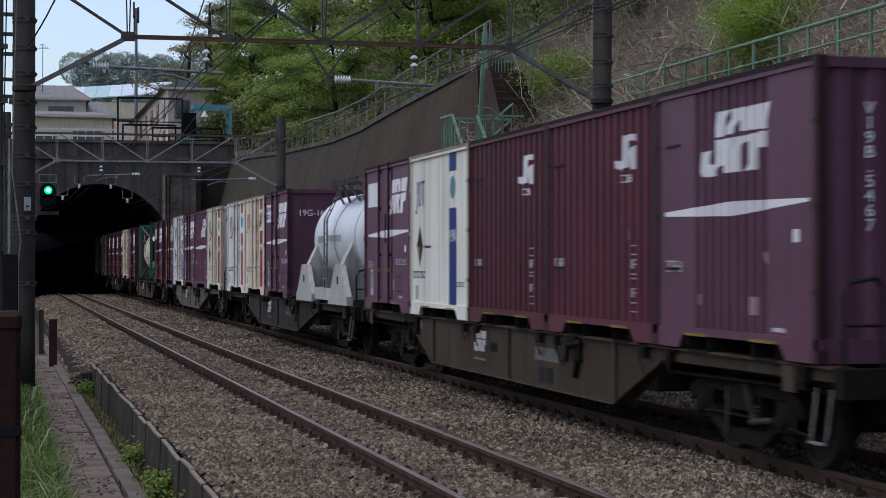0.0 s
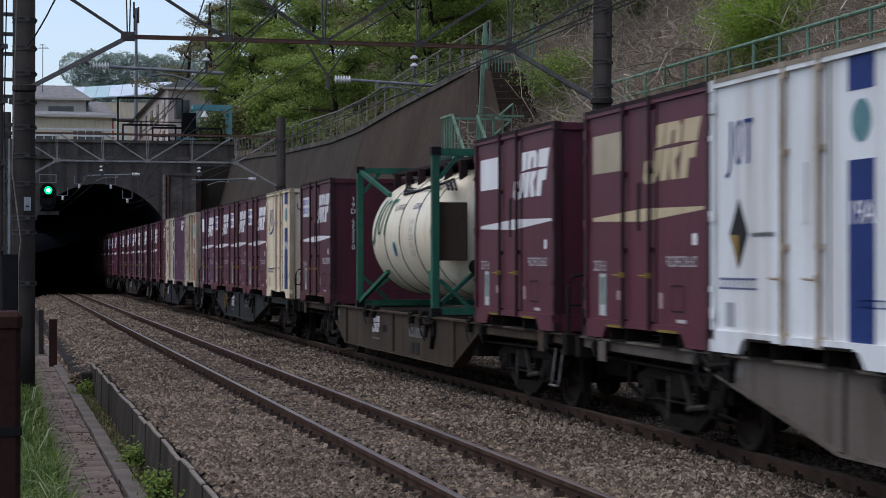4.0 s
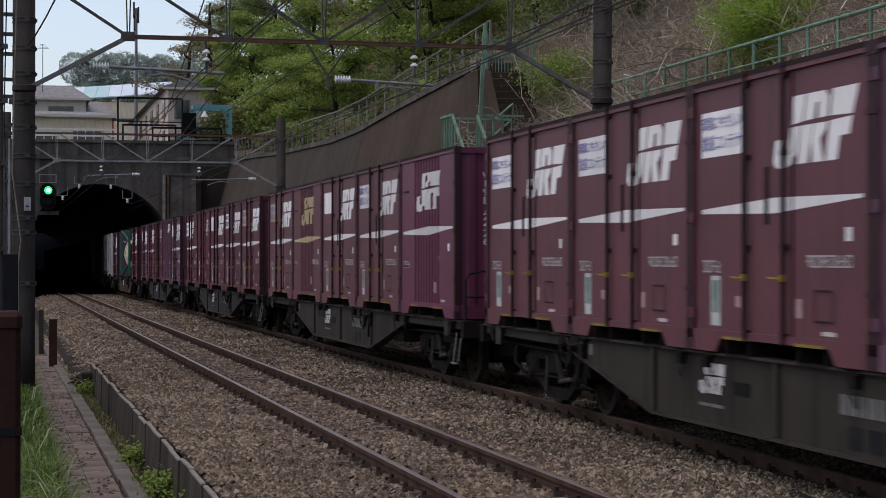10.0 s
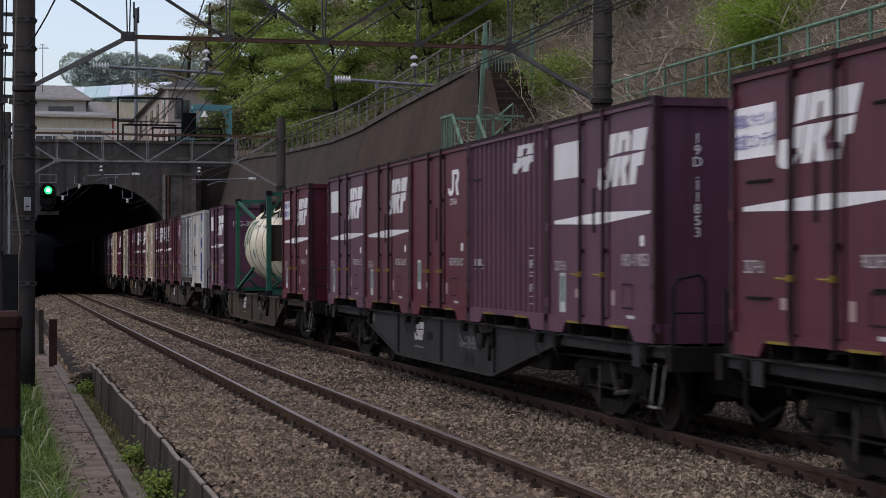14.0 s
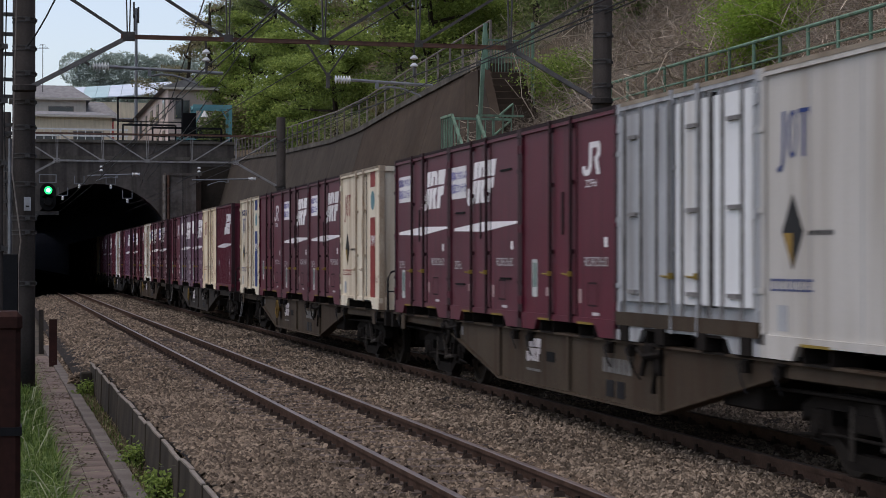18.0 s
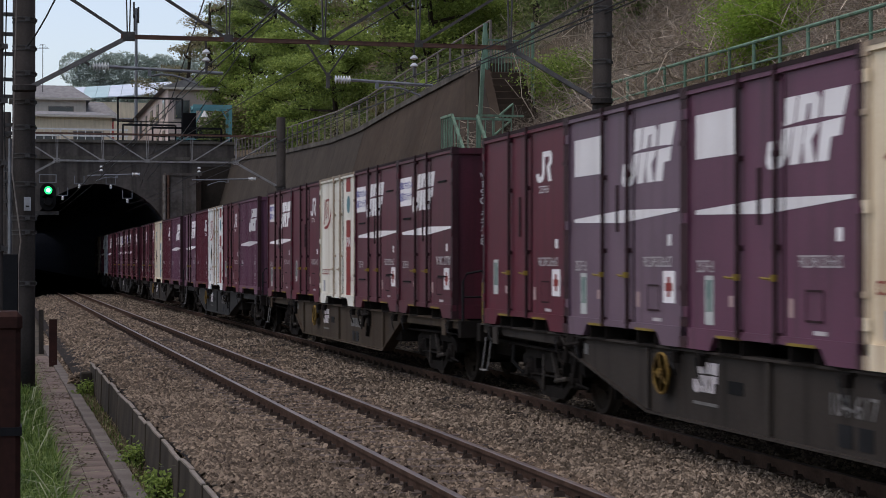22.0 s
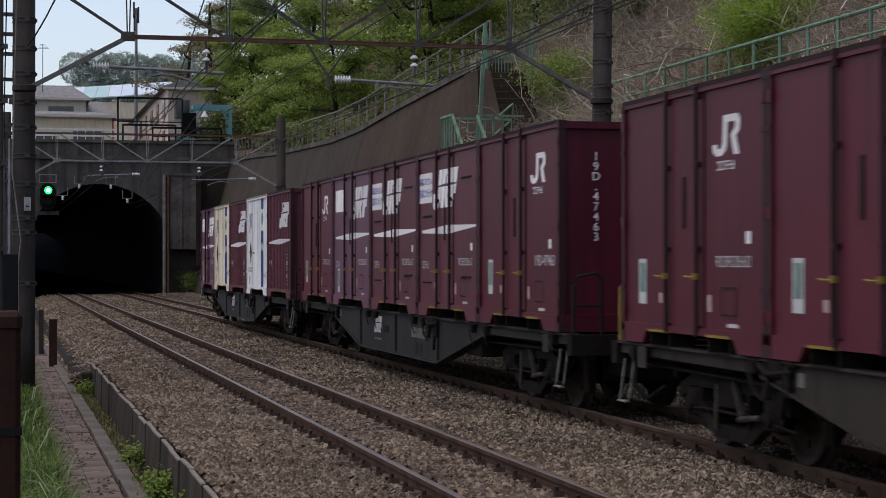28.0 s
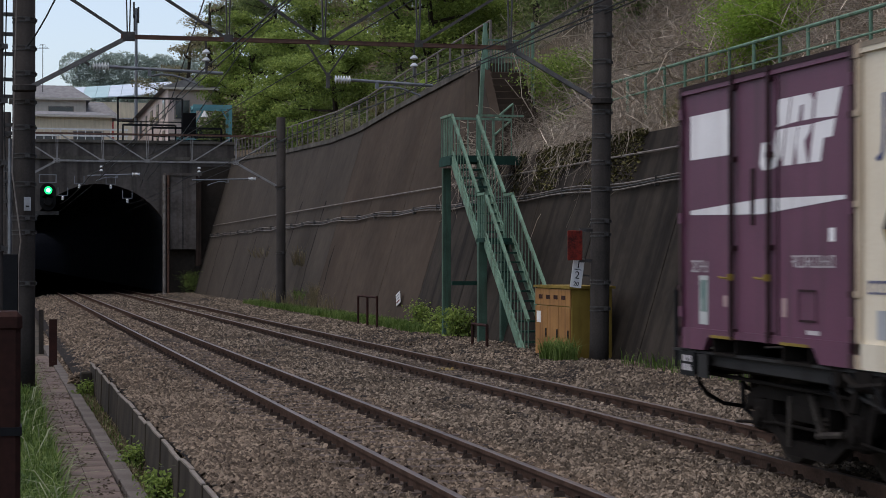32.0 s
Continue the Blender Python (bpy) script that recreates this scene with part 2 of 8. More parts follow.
M["stripeteal"] = mat("teal_stripe", (0.045, 0.19, 0.25), (0.035, 0.14, 0.2), 2, 0.5)
M["yellow"] = mat("yellow_pocket", (0.30, 0.21, 0.04), (0.12, 0.085, 0.025), 5, 0.6, bump=0.05, contrast=0.8)
M["hazard"] = mat("black_mark", (0.025, 0.025, 0.025), (0.02, 0.02, 0.02), 4, 0.6)
M["gold"] = mat("amber_mark", (0.30, 0.19, 0.05), (0.22, 0.14, 0.04), 4, 0.6)
M["emblem"] = mat("green_blue_emblem", (0.14, 0.27, 0.24), (0.09, 0.18, 0.24), 9, 0.6)
M["sticker"] = mat("pale_paper_sticker", (0.48, 0.49, 0.47), (0.40, 0.41, 0.39), 5, 0.6)
M["pinktag"] = mat("pale_pink_tag", (0.42, 0.30, 0.29), (0.32, 0.22, 0.21), 6, 0.6)
M["wagongrey"] = mat("wagon_grey_paint", (0.038, 0.037, 0.036), (0.019, 0.018, 0.017), 0.8, 0.65, streak=0.6, dirt=(0.013, 0.011, 0.009), vary=0.08, contrast=0.8, drip=(3, 3, 0.3))
M["wagonbrown"] = mat("dusty_wagon_paint", (0.078, 0.058, 0.04), (0.032, 0.0245, 0.0175), 0.7, 0.75, streak=0.7, dirt=(0.036, 0.019, 0.0105), vary=0.05, contrast=0.8, drip=(3, 3, 0.3))
M["bogie"] = mat("grimy_bogie_steel", (0.024, 0.02, 0.017), (0.0065, 0.0056, 0.005), 2.5, 0.92, spec=0.04, contrast=0.8)
M["wheel"] = mat("wheel_steel", (0.05, 0.04, 0.032), (0.016, 0.013, 0.011), 2.5, 0.85, 0.0, contrast=0.85)
M["step"] = mat("pale_step_paint", (0.22, 0.21, 0.20), (0.10, 0.096, 0.09), 6, 0.6)
M["tankwhite"] = mat("white_tank_shell", (0.682, 0.693, 0.704), (0.55, 0.561, 0.572), 0.8, 0.4, streak=0.3, dirt=(0.33, 0.297, 0.264), bump=0.04, spec=0.5)
M["tankcream"] = mat("cream_tank_shell", (0.80, 0.725, 0.55), (0.70, 0.60, 0.42), 0.8, 0.42, streak=0.3, dirt=(0.36, 0.26, 0.15), bump=0.03, spec=0.5)
M["roofgrime"] = mat("grimy_roof_edge", (0.035, 0.022, 0.023), (0.02, 0.014, 0.014), 2.0, 0.8)
M["palegrime"] = mat("stained_pale_roof_edge", (0.30, 0.26, 0.20), (0.16, 0.125, 0.09), 2.0, 0.8)
M["noticeink"] = mat("notice_ink", (0.19, 0.18, 0.36), (0.27, 0.255, 0.43), 5, 0.6, bump=0)
M["framegreen"] = mat("tank_frame_green", (0.0416, 0.1500, 0.0960), (0.0208, 0.0744, 0.0504), 2, 0.55, streak=0.5, dirt=(0.0390, 0.0420, 0.0300), contrast=0.7)


# ---- mesh helpers ----
def part(name, bm, material, parent=None, label="", smooth=False):
    """One mesh object out of a bmesh (or an existing mesh) under parent."""
    if isinstance(bm, bmesh.types.BMesh):
        me = bpy.data.meshes.new(name)
        bm.to_mesh(me)
        bm.free()
        if smooth:
            for p in me.polygons:
                p.use_smooth = True
    else:
        me = bm
    if not me.materials:
        me.materials.append(M[material])
    ob = new(name, me)
    if parent:
        ob.parent = parent
    if label:
        ob["label"] = label
    return ob


def thing(name, label, category, group="", kind="", at=(0, 0, 0)):
    ob = new(name)
    ob.location = at
    ob.empty_display_size = 0.2
    return tagged(ob, label, category, group, kind)


def hexa(bm, q):
    """A solid from eight corners: four below, four above, in the same order round."""
    v = [bm.verts.new(c) for c in q]
    for f in ((3, 2, 1, 0), (4, 5, 6, 7), (0, 1, 5, 4), (1, 2, 6, 5), (2, 3, 7, 6), (3, 0, 4, 7)):
        bm.faces.new([v[i] for i in f])
    return v


def box(bm, x0, x1, y0, y1, z0, z1):
    hexa(bm, [(x0, y0, z0), (x1, y0, z0), (x1, y1, z0), (x0, y1, z0), (x0, y0, z1), (x1, y0, z1), (x1, y1, z1), (x0, y1, z1)])
    return bm


def boxes(*rows):
    bm = bmesh.new()
    for r in rows:
        box(bm, *r)
    return bm


def rounded(x0, x1, y0, y1, z0, z1, r=0.01):
    bm = boxes((x0, x1, y0, y1, z0, z1))
    bmesh.ops.bevel(bm, geom=bm.edges[:], offset=r, segments=1, affect="EDGES")
    return bm


def tube(bm, pts, r, sides=8, r2=None):
    """A round bar through the points."""
    pts = [Vector(p) for p in pts]
    rings = []
    for i, p in enumerate(pts):
        d = (pts[min(i + 1, len(pts) - 1)] - pts[max(i - 1, 0)]).normalized()
        a = d.cross(Vector((0, 0, 1)) if abs(d.z) < 0.9 else Vector((1, 0, 0))).normalized()
        b = d.cross(a)
        rr = r if r2 is None else r + (r2 - r) * i / (len(pts) - 1)
        rings.append([bm.verts.new(p + rr * (math.cos(2 * math.pi * k / sides) * a + math.sin(2 * math.pi * k / sides) * b)) for k in range(sides)])
    for a, b in zip(rings, rings[1:]):
        for k in range(sides):
            bm.faces.new((a[k], a[(k + 1) % sides], b[(k + 1) % sides], b[k]))
    bm.faces.new(rings[0][::-1]), bm.faces.new(rings[-1])
    return bm


def bar(bm, a, b, w, h):
    """A square bar of width w and height h from a to b."""
    a, b = Vector(a), Vector(b)
    d = (b - a).normalized()
    s = d.cross(Vector((0, 0, 1)) if abs(d.z) < 0.95 else Vector((0, 1, 0))).normalized()
    u = s.cross(d).normalized()
    q = []
    for p in (a, b):
        q += [p - s * w / 2 - u * h / 2, p + s * w / 2 - u * h / 2, p + s * w / 2 + u * h / 2, p - s * w / 2 + u * h / 2]
    hexa(bm, q)
    return bm


def angle_bar(bm, a, b, w, t=0.012):
    """An L-shaped rolled steel bar."""
    a, b = Vector(a), Vector(b)
    d = (b - a).normalized()
    s = d.cross(Vector((0, 1, 0)) if abs(d.y) < 0.9 else Vector((0, 0, 1))).normalized()
    u = s.cross(d).normalized()
    bar(bm, a, b, t, w) if False else None
    for o, e in ((s, u), (u, s)):
        q = []
        for p in (a, b):
            q += [p - e * t / 2, p + o * w - e * t / 2, p + o * w + e * t / 2, p + e * t / 2]
        hexa(bm, q)
    return bm


def lathe(bm, profile, axis="z", at=(0, 0, 0), sides=16):
    """A turned body: (radius, height) pairs round the axis."""
    rings = []
    for r, h in profile:
        ring = []
        for k in range(sides):
            c, s = r * math.cos(2 * math.pi * k / sides), r * math.sin(2 * math.pi * k / sides)
            p = {"z": (c, s, h), "y": (c, h, s), "x": (h, c, s)}[axis]
            ring.append(bm.verts.new(Vector(at) + Vector(p)))
        rings.append(ring)
    for a, b in zip(rings, rings[1:]):
        for k in range(sides):
            bm.faces.new((a[k], a[(k + 1) % sides], b[(k + 1) % sides], b[k]))
    bm.faces.new(rings[0][::-1]), bm.faces.new(rings[-1])
    bmesh.ops.recalc_face_normals(bm, faces=bm.faces[:])
    return bm


def soup(name, verts, faces, material, parent=None, label="", category="", kind="stuff", smooth=False):
    """One object of stuff from arrays of corners and faces."""
    me = bpy.data.meshes.new(name)
    me.from_pydata(np.asarray(verts).tolist(), [], np.asarray(faces).tolist() if not isinstance(faces, list) else faces)
    me.materials.append(M[material])
    if smooth:
        me.polygons.foreach_set("use_smooth", [True] * len(me.polygons))
    ob = new(name, me)
    if parent:
        ob.parent = parent
    return tagged(ob, label, category, "", kind)


rng = np.random.default_rng(7)
M["dimlogo"] = mat("worn_white_lettering", (0.54, 0.505, 0.50), (0.37, 0.335, 0.335), 3, 0.6, bump=0)
M["stickerink"] = mat("sticker_picture", (0.10, 0.17, 0.155), (0.26, 0.30, 0.27), 7, 0.6, contrast=0.5)
M["wheelyellow"] = mat("dirty_yellow_wheel", (0.20, 0.125, 0.03), (0.09, 0.055, 0.02), 6, 0.7)
M["palegrass"] = island("pale_long_blades", (0.14, 0.16, 0.08), (0.40, 0.42, 0.28), (0.26, 0.28, 0.16), 0.6, 0.3)
# moss on the low wall; by the portal shaft its dark tone paints shade
M["mosswall"] = mat("mossy_wall_and_shade_concrete", (0.052, 0.042, 0.033), (0.018, 0.015, 0.0125), 0.6, 0.95, fine=5, bump=0.5, streak=0.8, dirt=(0.009, 0.0078, 0.007), contrast=0.8, drip=(0.01, 1.3, 0.05))
M["rustedge"] = mat("rust_stained_bar", (0.50, 0.43, 0.33), (0.19, 0.12, 0.075), 2.2, 0.75, contrast=0.6, stretch=(3, 3, 0.8))
M["wagonmark"] = mat("dirty_wagon_lettering", (0.17, 0.165, 0.155), (0.09, 0.085, 0.08), 6, 0.7, bump=0)
M["wagonsoot"] = mat("sooty_wagon_paint", (0.052, 0.043, 0.036), (0.022, 0.0185, 0.0155), 0.8, 0.75, streak=0.6, dirt=(0.013, 0.0105, 0.0085), vary=0.05, contrast=0.8, drip=(3, 3, 0.3))
M["signalcore"] = mat("bright_signal_core", (0.55, 1.0, 0.75), (0.55, 1.0, 0.75), 4, 0.3, bump=0, glow=5.0)
M["crumbs"] = island("soil_crumbs", (0.035, 0.027, 0.02), (0.17, 0.13, 0.1), (0.085, 0.065, 0.05), 0.95)
M["mud"] = mat("mud_caked_steel", (0.085, 0.073, 0.062), (0.018, 0.0155, 0.0135), 5, 0.9, spec=0.05, contrast=0.6)
M["maroon_worn"] = mat("maroon_paint_worn", (0.0995, 0.0225, 0.0335), (0.0601, 0.0152, 0.0232), 0.9, 0.5, streak=0.6, dirt=(0.0385, 0.0166, 0.0176), vary=0.03, bump=0.06, spec=0.2, contrast=0.75, drip=(4.0, 4.0, 0.25))
M["maroon_faded"] = mat("maroon_paint_faded", (0.1409, 0.0450, 0.0562), (0.0851, 0.0302, 0.0391), 0.9, 0.5, streak=0.6, dirt=(0.0543, 0.0333, 0.0296), vary=0.03, bump=0.06, spec=0.2, contrast=0.75, drip=(4.0, 4.0, 0.25))
M["purple_worn"] = mat("faded_purple_paint_worn", (0.1267, 0.0486, 0.0800), (0.0787, 0.0309, 0.0514), 0.9, 0.5, streak=0.6, dirt=(0.0538, 0.0298, 0.0356), vary=0.03, bump=0.06, spec=0.2, contrast=0.75, drip=(4.0, 4.0, 0.25))
M["purple_faded"] = mat("faded_purple_paint_faded", (0.1414, 0.0644, 0.1049), (0.0880, 0.0410, 0.0674), 0.9, 0.5, streak=0.6, dirt=(0.0602, 0.0395, 0.0467), vary=0.03, bump=0.06, spec=0.2, contrast=0.75, drip=(4.0, 4.0, 0.25))
M["jrred_worn"] = mat("wine_red_paint_worn", (0.0956, 0.0122, 0.0235), (0.0602, 0.0087, 0.0170), 0.9, 0.5, streak=0.6, dirt=(0.0364, 0.0100, 0.0130), vary=0.03, bump=0.06, spec=0.2, contrast=0.75, drip=(4.0, 4.0, 0.25))
M["jrred_faded"] = mat("wine_red_paint_faded", (0.1277, 0.0205, 0.0363), (0.0806, 0.0148, 0.0262), 0.9, 0.5, streak=0.6, dirt=(0.0486, 0.0168, 0.0199), vary=0.03, bump=0.06, spec=0.2, contrast=0.75, drip=(4.0, 4.0, 0.25))
M["saddlepaint"] = mat("grimy_pale_saddle_paint", (0.50, 0.485, 0.45), (0.30, 0.285, 0.26), 1.2, 0.6, streak=0.5, dirt=(0.2, 0.17, 0.14), contrast=0.7)
M["moss"] = island("olive_moss", (0.03, 0.028, 0.012), (0.14, 0.125, 0.05), (0.07, 0.065, 0.025), 0.95)
M["rustycream"] = mat("rust_run_cream_paint", (0.78, 0.69, 0.52), (0.62, 0.495, 0.325), 0.7, 0.6, streak=0.7, dirt=(0.29, 0.16, 0.075), bump=0.05, contrast=0.7, drip=(2.6, 2.6, 0.2))
M["tunnelsoot"] = mat("soot_black_crack", (0.014, 0.012, 0.011), (0.007, 0.006, 0.0055), 2, 0.95)
# grimy post paint, darkened further for the shade in gaps between containers
M["maroonpost"] = mat("grimy_shaded_maroon_post", (0.052, 0.017, 0.022), (0.022, 0.0105, 0.0115), 1.4, 0.6, streak=0.5, dirt=(0.016, 0.009, 0.009), bump=0.06, spec=0.2, contrast=0.8)
# grimy dark maroon; the shading round the lock bars is put into it too
M["maroonbar"] = mat("grimy_shaded_maroon_bar", (0.036, 0.0125, 0.016), (0.016, 0.0085, 0.009), 1.8, 0.65, bump=0.05, spec=0.15, contrast=0.8)
M["creampost"] = mat("rust_stained_cream_post", (0.55, 0.475, 0.36), (0.24, 0.15, 0.085), 1.3, 0.65, streak=0.7, dirt=(0.16, 0.085, 0.045), contrast=0.7, drip=(3, 3, 0.5))
M["duskpurple"] = mat("greyed_purple_paint", (0.152, 0.098, 0.127), (0.108, 0.07, 0.092), 0.9, 0.5, streak=0.5, dirt=(0.075, 0.052, 0.056), vary=0.03, bump=0.06, spec=0.2, contrast=0.6, drip=(4.0, 4.0, 0.25))
M["greycream"] = mat("grey_cream_container_paint", (0.6864, 0.6583, 0.5535), (0.5616, 0.5297, 0.4275), 0.8, 0.55, streak=0.5, dirt=(0.3744, 0.2772, 0.1800), bump=0.05, contrast=0.6, drip=(2.2, 2.2, 0.14))
M["duncream"] = mat("dulled_cream_container_paint", (0.53, 0.48, 0.375), (0.42, 0.36, 0.265), 0.8, 0.55, streak=0.55, dirt=(0.22, 0.14, 0.08), bump=0.05, contrast=0.6, drip=(2.2, 2.2, 0.14))
M["wagondust"] = mat("pale_dusty_wagon_paint", (0.15, 0.125, 0.105), (0.075, 0.061, 0.05), 0.7, 0.75, streak=0.6, dirt=(0.05, 0.036, 0.027), vary=0.05, contrast=0.7, drip=(3, 3, 0.3))
M["palegirder"] = mat("pale_weathered_girder_steel", (0.36, 0.35, 0.335), (0.2, 0.188, 0.175), 4, 0.6, 0.1, bump=0.05)
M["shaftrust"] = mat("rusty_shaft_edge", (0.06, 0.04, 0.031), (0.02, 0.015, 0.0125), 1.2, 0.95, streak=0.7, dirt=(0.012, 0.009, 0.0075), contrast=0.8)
M["dullwhite"] = mat("dull_white_container_paint", (0.50, 0.48, 0.44), (0.42, 0.40, 0.365), 0.8, 0.6, streak=0.5, dirt=(0.26, 0.22, 0.17), vary=0.03, bump=0.05, contrast=0.65, drip=(2.2, 2.2, 0.14))

# ---- the line: two straight tracks along y, rail tops at z = 0 ----
NEAR, FAR = 4.07, 7.65
PORTAL_Y = 110.0
Y_BACK, Y_TUNNEL = -60.0, 540.0
WALL_X, BATTER = 11.4, 0.3

ground = boxes((-2500, 2500, -2500, 2500, -1.2, -0.62))
tagged(part("ground", ground, "soil"), "flat dark soil under and beside the railway", "ground", kind="structure")


def bed_height(x, y=20.0):
    """Ballast level across the line; past the boards its shoulder runs down to the path."""
    z = -0.14
    if x < 2.9:
        k = min(1, max(0, (y - 33.0) / 2.5))
        z = -0.14 + 0.09 * min(1, (2.9 - x) / 1.0) * (1 - k) - 0.35 * k * (2.9 - x) / 1.4
    if x > 9.0:
        z = -0.14 + 0.12 * min(1, (x - 9.0) / 1.2)
    return z


xs = np.concatenate([np.linspace(1.73, 11.5, 52)])
ys = np.concatenate([np.arange(-60, 8, 4), np.arange(8, 60, 0.5), np.arange(60, 541, 6)])
gx, gy = np.meshgrid(xs, ys)
gz = np.vectorize(bed_height)(gx, gy) + rng.normal(0, 0.012, gx.shape)
for tr in (NEAR, FAR):
    gz -= 0.03 * (np.abs(np.abs(gx - tr) - 0.566) < 0.12)
nv = len(xs)
gx = np.where((gx < 1.9) & (gy > 34), gx - 0.25, gx)
bv = np.stack([gx.ravel(), gy.ravel(), gz.ravel()], 1)
idx = np.arange(len(ys) - 1)[:, None] * nv + np.arange(nv - 1)[None]
bf = np.stack([idx, idx + 1, idx + nv + 1, idx + nv], 2).reshape(-1, 4)
soup("ballast_bed", bv, bf, "ballast", label="near-black ballast bed under both tracks, coloured as shade between stones", category="ballast", kind="structure", smooth=True)


def stones(name, x0, x1, y0, y1, n, size, label, material="stones"):
    """Broken stones that lie loose on the bed."""
    base = np.array([(1, 0, 0), (-0.2, 0.9, 0), (-0.9, -0.5, 0), (0.3, -0.9, 0.08), (0.2, 0.15, 0.85), (-0.4, -0.1, 0.7)])
    fc = np.array([(0, 1, 4), (1, 5, 4), (1, 2, 5), (2, 3, 5), (3, 4, 5), (3, 0, 4)])
    u = rng.random(n)
    y = 1 / (1 / y0 + u * (1 / y1 - 1 / y0))
    x = rng.uniform(x0, x1, n)
    keep = np.ones(n, bool)
    for tr in (NEAR, FAR):
        for s in (-0.566, 0.566):
            keep &= np.abs(x - tr - s) > 0.125 * rng.uniform(0.6, 1.3, n)
    on = (np.abs(x - NEAR) < 0.98) & (np.abs((y - 9.0 + 0.3) % 0.605 - 0.3) < 0.105) & (rng.random(n) < 0.5)   # sleepers lie mostly bare
    keep &= ~on
    x, y = x[keep], y[keep]
    n = len(x)
    s = rng.uniform(0.6, 1.35, n) * size
    v = base[None] * rng.uniform(0.65, 1.3, (n, 6, 3)) * s[:, None, None]
    a = rng.uniform(0, 6.28, n)
    t = rng.normal(0, 0.6, n)
    v[..., 2] += v[..., 0] * np.sin(t)[:, None]
    c, d = np.cos(a)[:, None], np.sin(a)[:, None]
    vx, vy = v[..., 0] * c - v[..., 1] * d, v[..., 0] * d + v[..., 1] * c
    z = np.vectorize(bed_height)(x, y) - 0.012
    out = np.stack([vx + x[:, None], vy + y[:, None], v[..., 2] + z[:, None]], 2).reshape(-1, 3)
    f = (fc[None] + 6 * np.arange(n)[:, None, None]).reshape(-1, 3)
    soup(name, out, f, material, label=label, category="ballast")


stones("ballast_stones", 1.76, 3.0, 12.5, 48, 24000, 0.039, "loose brown ballast stones on the shoulder", "ruststones")
stones("ballast_stones", 1.3, 1.8, 34, 62, 2600, 0.045, "ballast stones spilt over the edge of the path", "ruststones")
stones("ballast_stones", 3.0, 5.2, 12.5, 48, 36000, 0.039, "rust-stained ballast stones between the near rails", "ruststones")
stones("ballast_stones", 5.2, 11.3, 12.5, 48, 96000, 0.039, "loose angular grey-brown ballast stones")
stones("ballast_stones", 1.76, 5.2, 48, 112, 15000, 0.052, "rust-stained ballast stones near the tunnel mouth", "ruststones")
stones("ballast_stones", 5.2, 11.3, 48, 112, 25000, 0.052, "loose ballast stones near the tunnel mouth")


def railway_track(cx, label):
    track = thing("railway_track", label, "railway track", "railway tracks", "structure")
    for s in (-1, 1):
        x = cx + s * 0.566
        bm = boxes((x - 0.062, x + 0.062, Y_BACK, Y_TUNNEL, -0.155, -0.135), (x - 0.011, x + 0.011, Y_BACK, Y_TUNNEL, -0.135, -0.04))
        hexa(bm, [(x - 0.032, Y_BACK, -0.045), (x + 0.032, Y_BACK, -0.045), (x + 0.032, Y_TUNNEL, -0.045), (x - 0.032, Y_TUNNEL, -0.045),
                  (x - 0.032, Y_BACK, -0.006), (x + 0.032, Y_BACK, -0.006), (x + 0.032, Y_TUNNEL, -0.006), (x - 0.032, Y_TUNNEL, -0.006)])
        rail = part("rail", bm, "rail", track)
        bm = bmesh.new()
        hexa(bm, [(x - 0.032, Y_BACK, -0.006), (x + 0.032, Y_BACK, -0.006), (x + 0.032, Y_TUNNEL, -0.006), (x - 0.032, Y_TUNNEL, -0.006),
                  (x - 0.024, Y_BACK, 0.0), (x + 0.024, Y_BACK, 0.0), (x + 0.024, Y_TUNNEL, 0.0), (x - 0.024, Y_TUNNEL, 0.0)])
        part("rail_head", bm, "railhead", rail, "worn bright running surface")
    sl = bpy.data.meshes.new("sleeper")
    bm = bmesh.new()
    hexa(bm, [(-1.0, -0.12, -0.2), (1.0, -0.12, -0.2), (1.0, 0.12, -0.2), (-1.0, 0.12, -0.2), (-1.0, -0.10, 0), (1.0, -0.10, 0), (1.0, 0.10, 0), (-1.0, 0.10, 0)])
    bm.to_mesh(sl), bm.free()
    cl = bpy.data.meshes.new("fastening")
    bm = bmesh.new()
    for s in (-1, 1):
        hexa(bm, [(s * 0.115 - 0.05, -0.05, 0), (s * 0.115 + 0.05, -0.05, 0), (s * 0.115 + 0.05, 0.05, 0), (s * 0.115 - 0.05, 0.05, 0),
                  (s * 0.10 - 0.03, -0.025, 0.045), (s * 0.10 + 0.03, -0.025, 0.045), (s * 0.10 + 0.03, 0.025, 0.045), (s * 0.10 - 0.03, 0.025, 0.045)])
        tube(bm, [(s * 0.13, 0, 0.02), (s * 0.13, 0, 0.08)], 0.02, 6)
    bm.to_mesh(cl), bm.free()
    sl.materials.append(M["sleeper"]), cl.materials.append(M["clip"])
    k = 0
    y = 9.0
    while y < 64:
        s = part("sleeper", sl, "sleeper", track)
        s.location = (cx + 0.01 * math.sin(k * 2.3), y, -0.122)
        for side in (-1, 1):
            c = part("fastening", cl, "clip", s)
            c.location = (side * 0.566, 0, 0.0)
        y += 0.605
        k += 1


railway_track(NEAR, "empty near track with rusty rails and concrete sleepers in ballast")
railway_track(FAR, "far track with rusty rails that carries the freight train")

# yellow marker plates between the rails
for x, y, w, label in ((7.2, 32.5, 0.14, "small yellow marker plate lying on the ballast"), (8.0, 32.2, 0.34, "weathered yellow plate beside the far rail")):
    t = part("marker_plate", rounded(x - w / 2, x + w / 2, y - 0.3, y + 0.3, -0.17, -0.12), "yellow")
    tagged(t, label, "marker")
    t = None

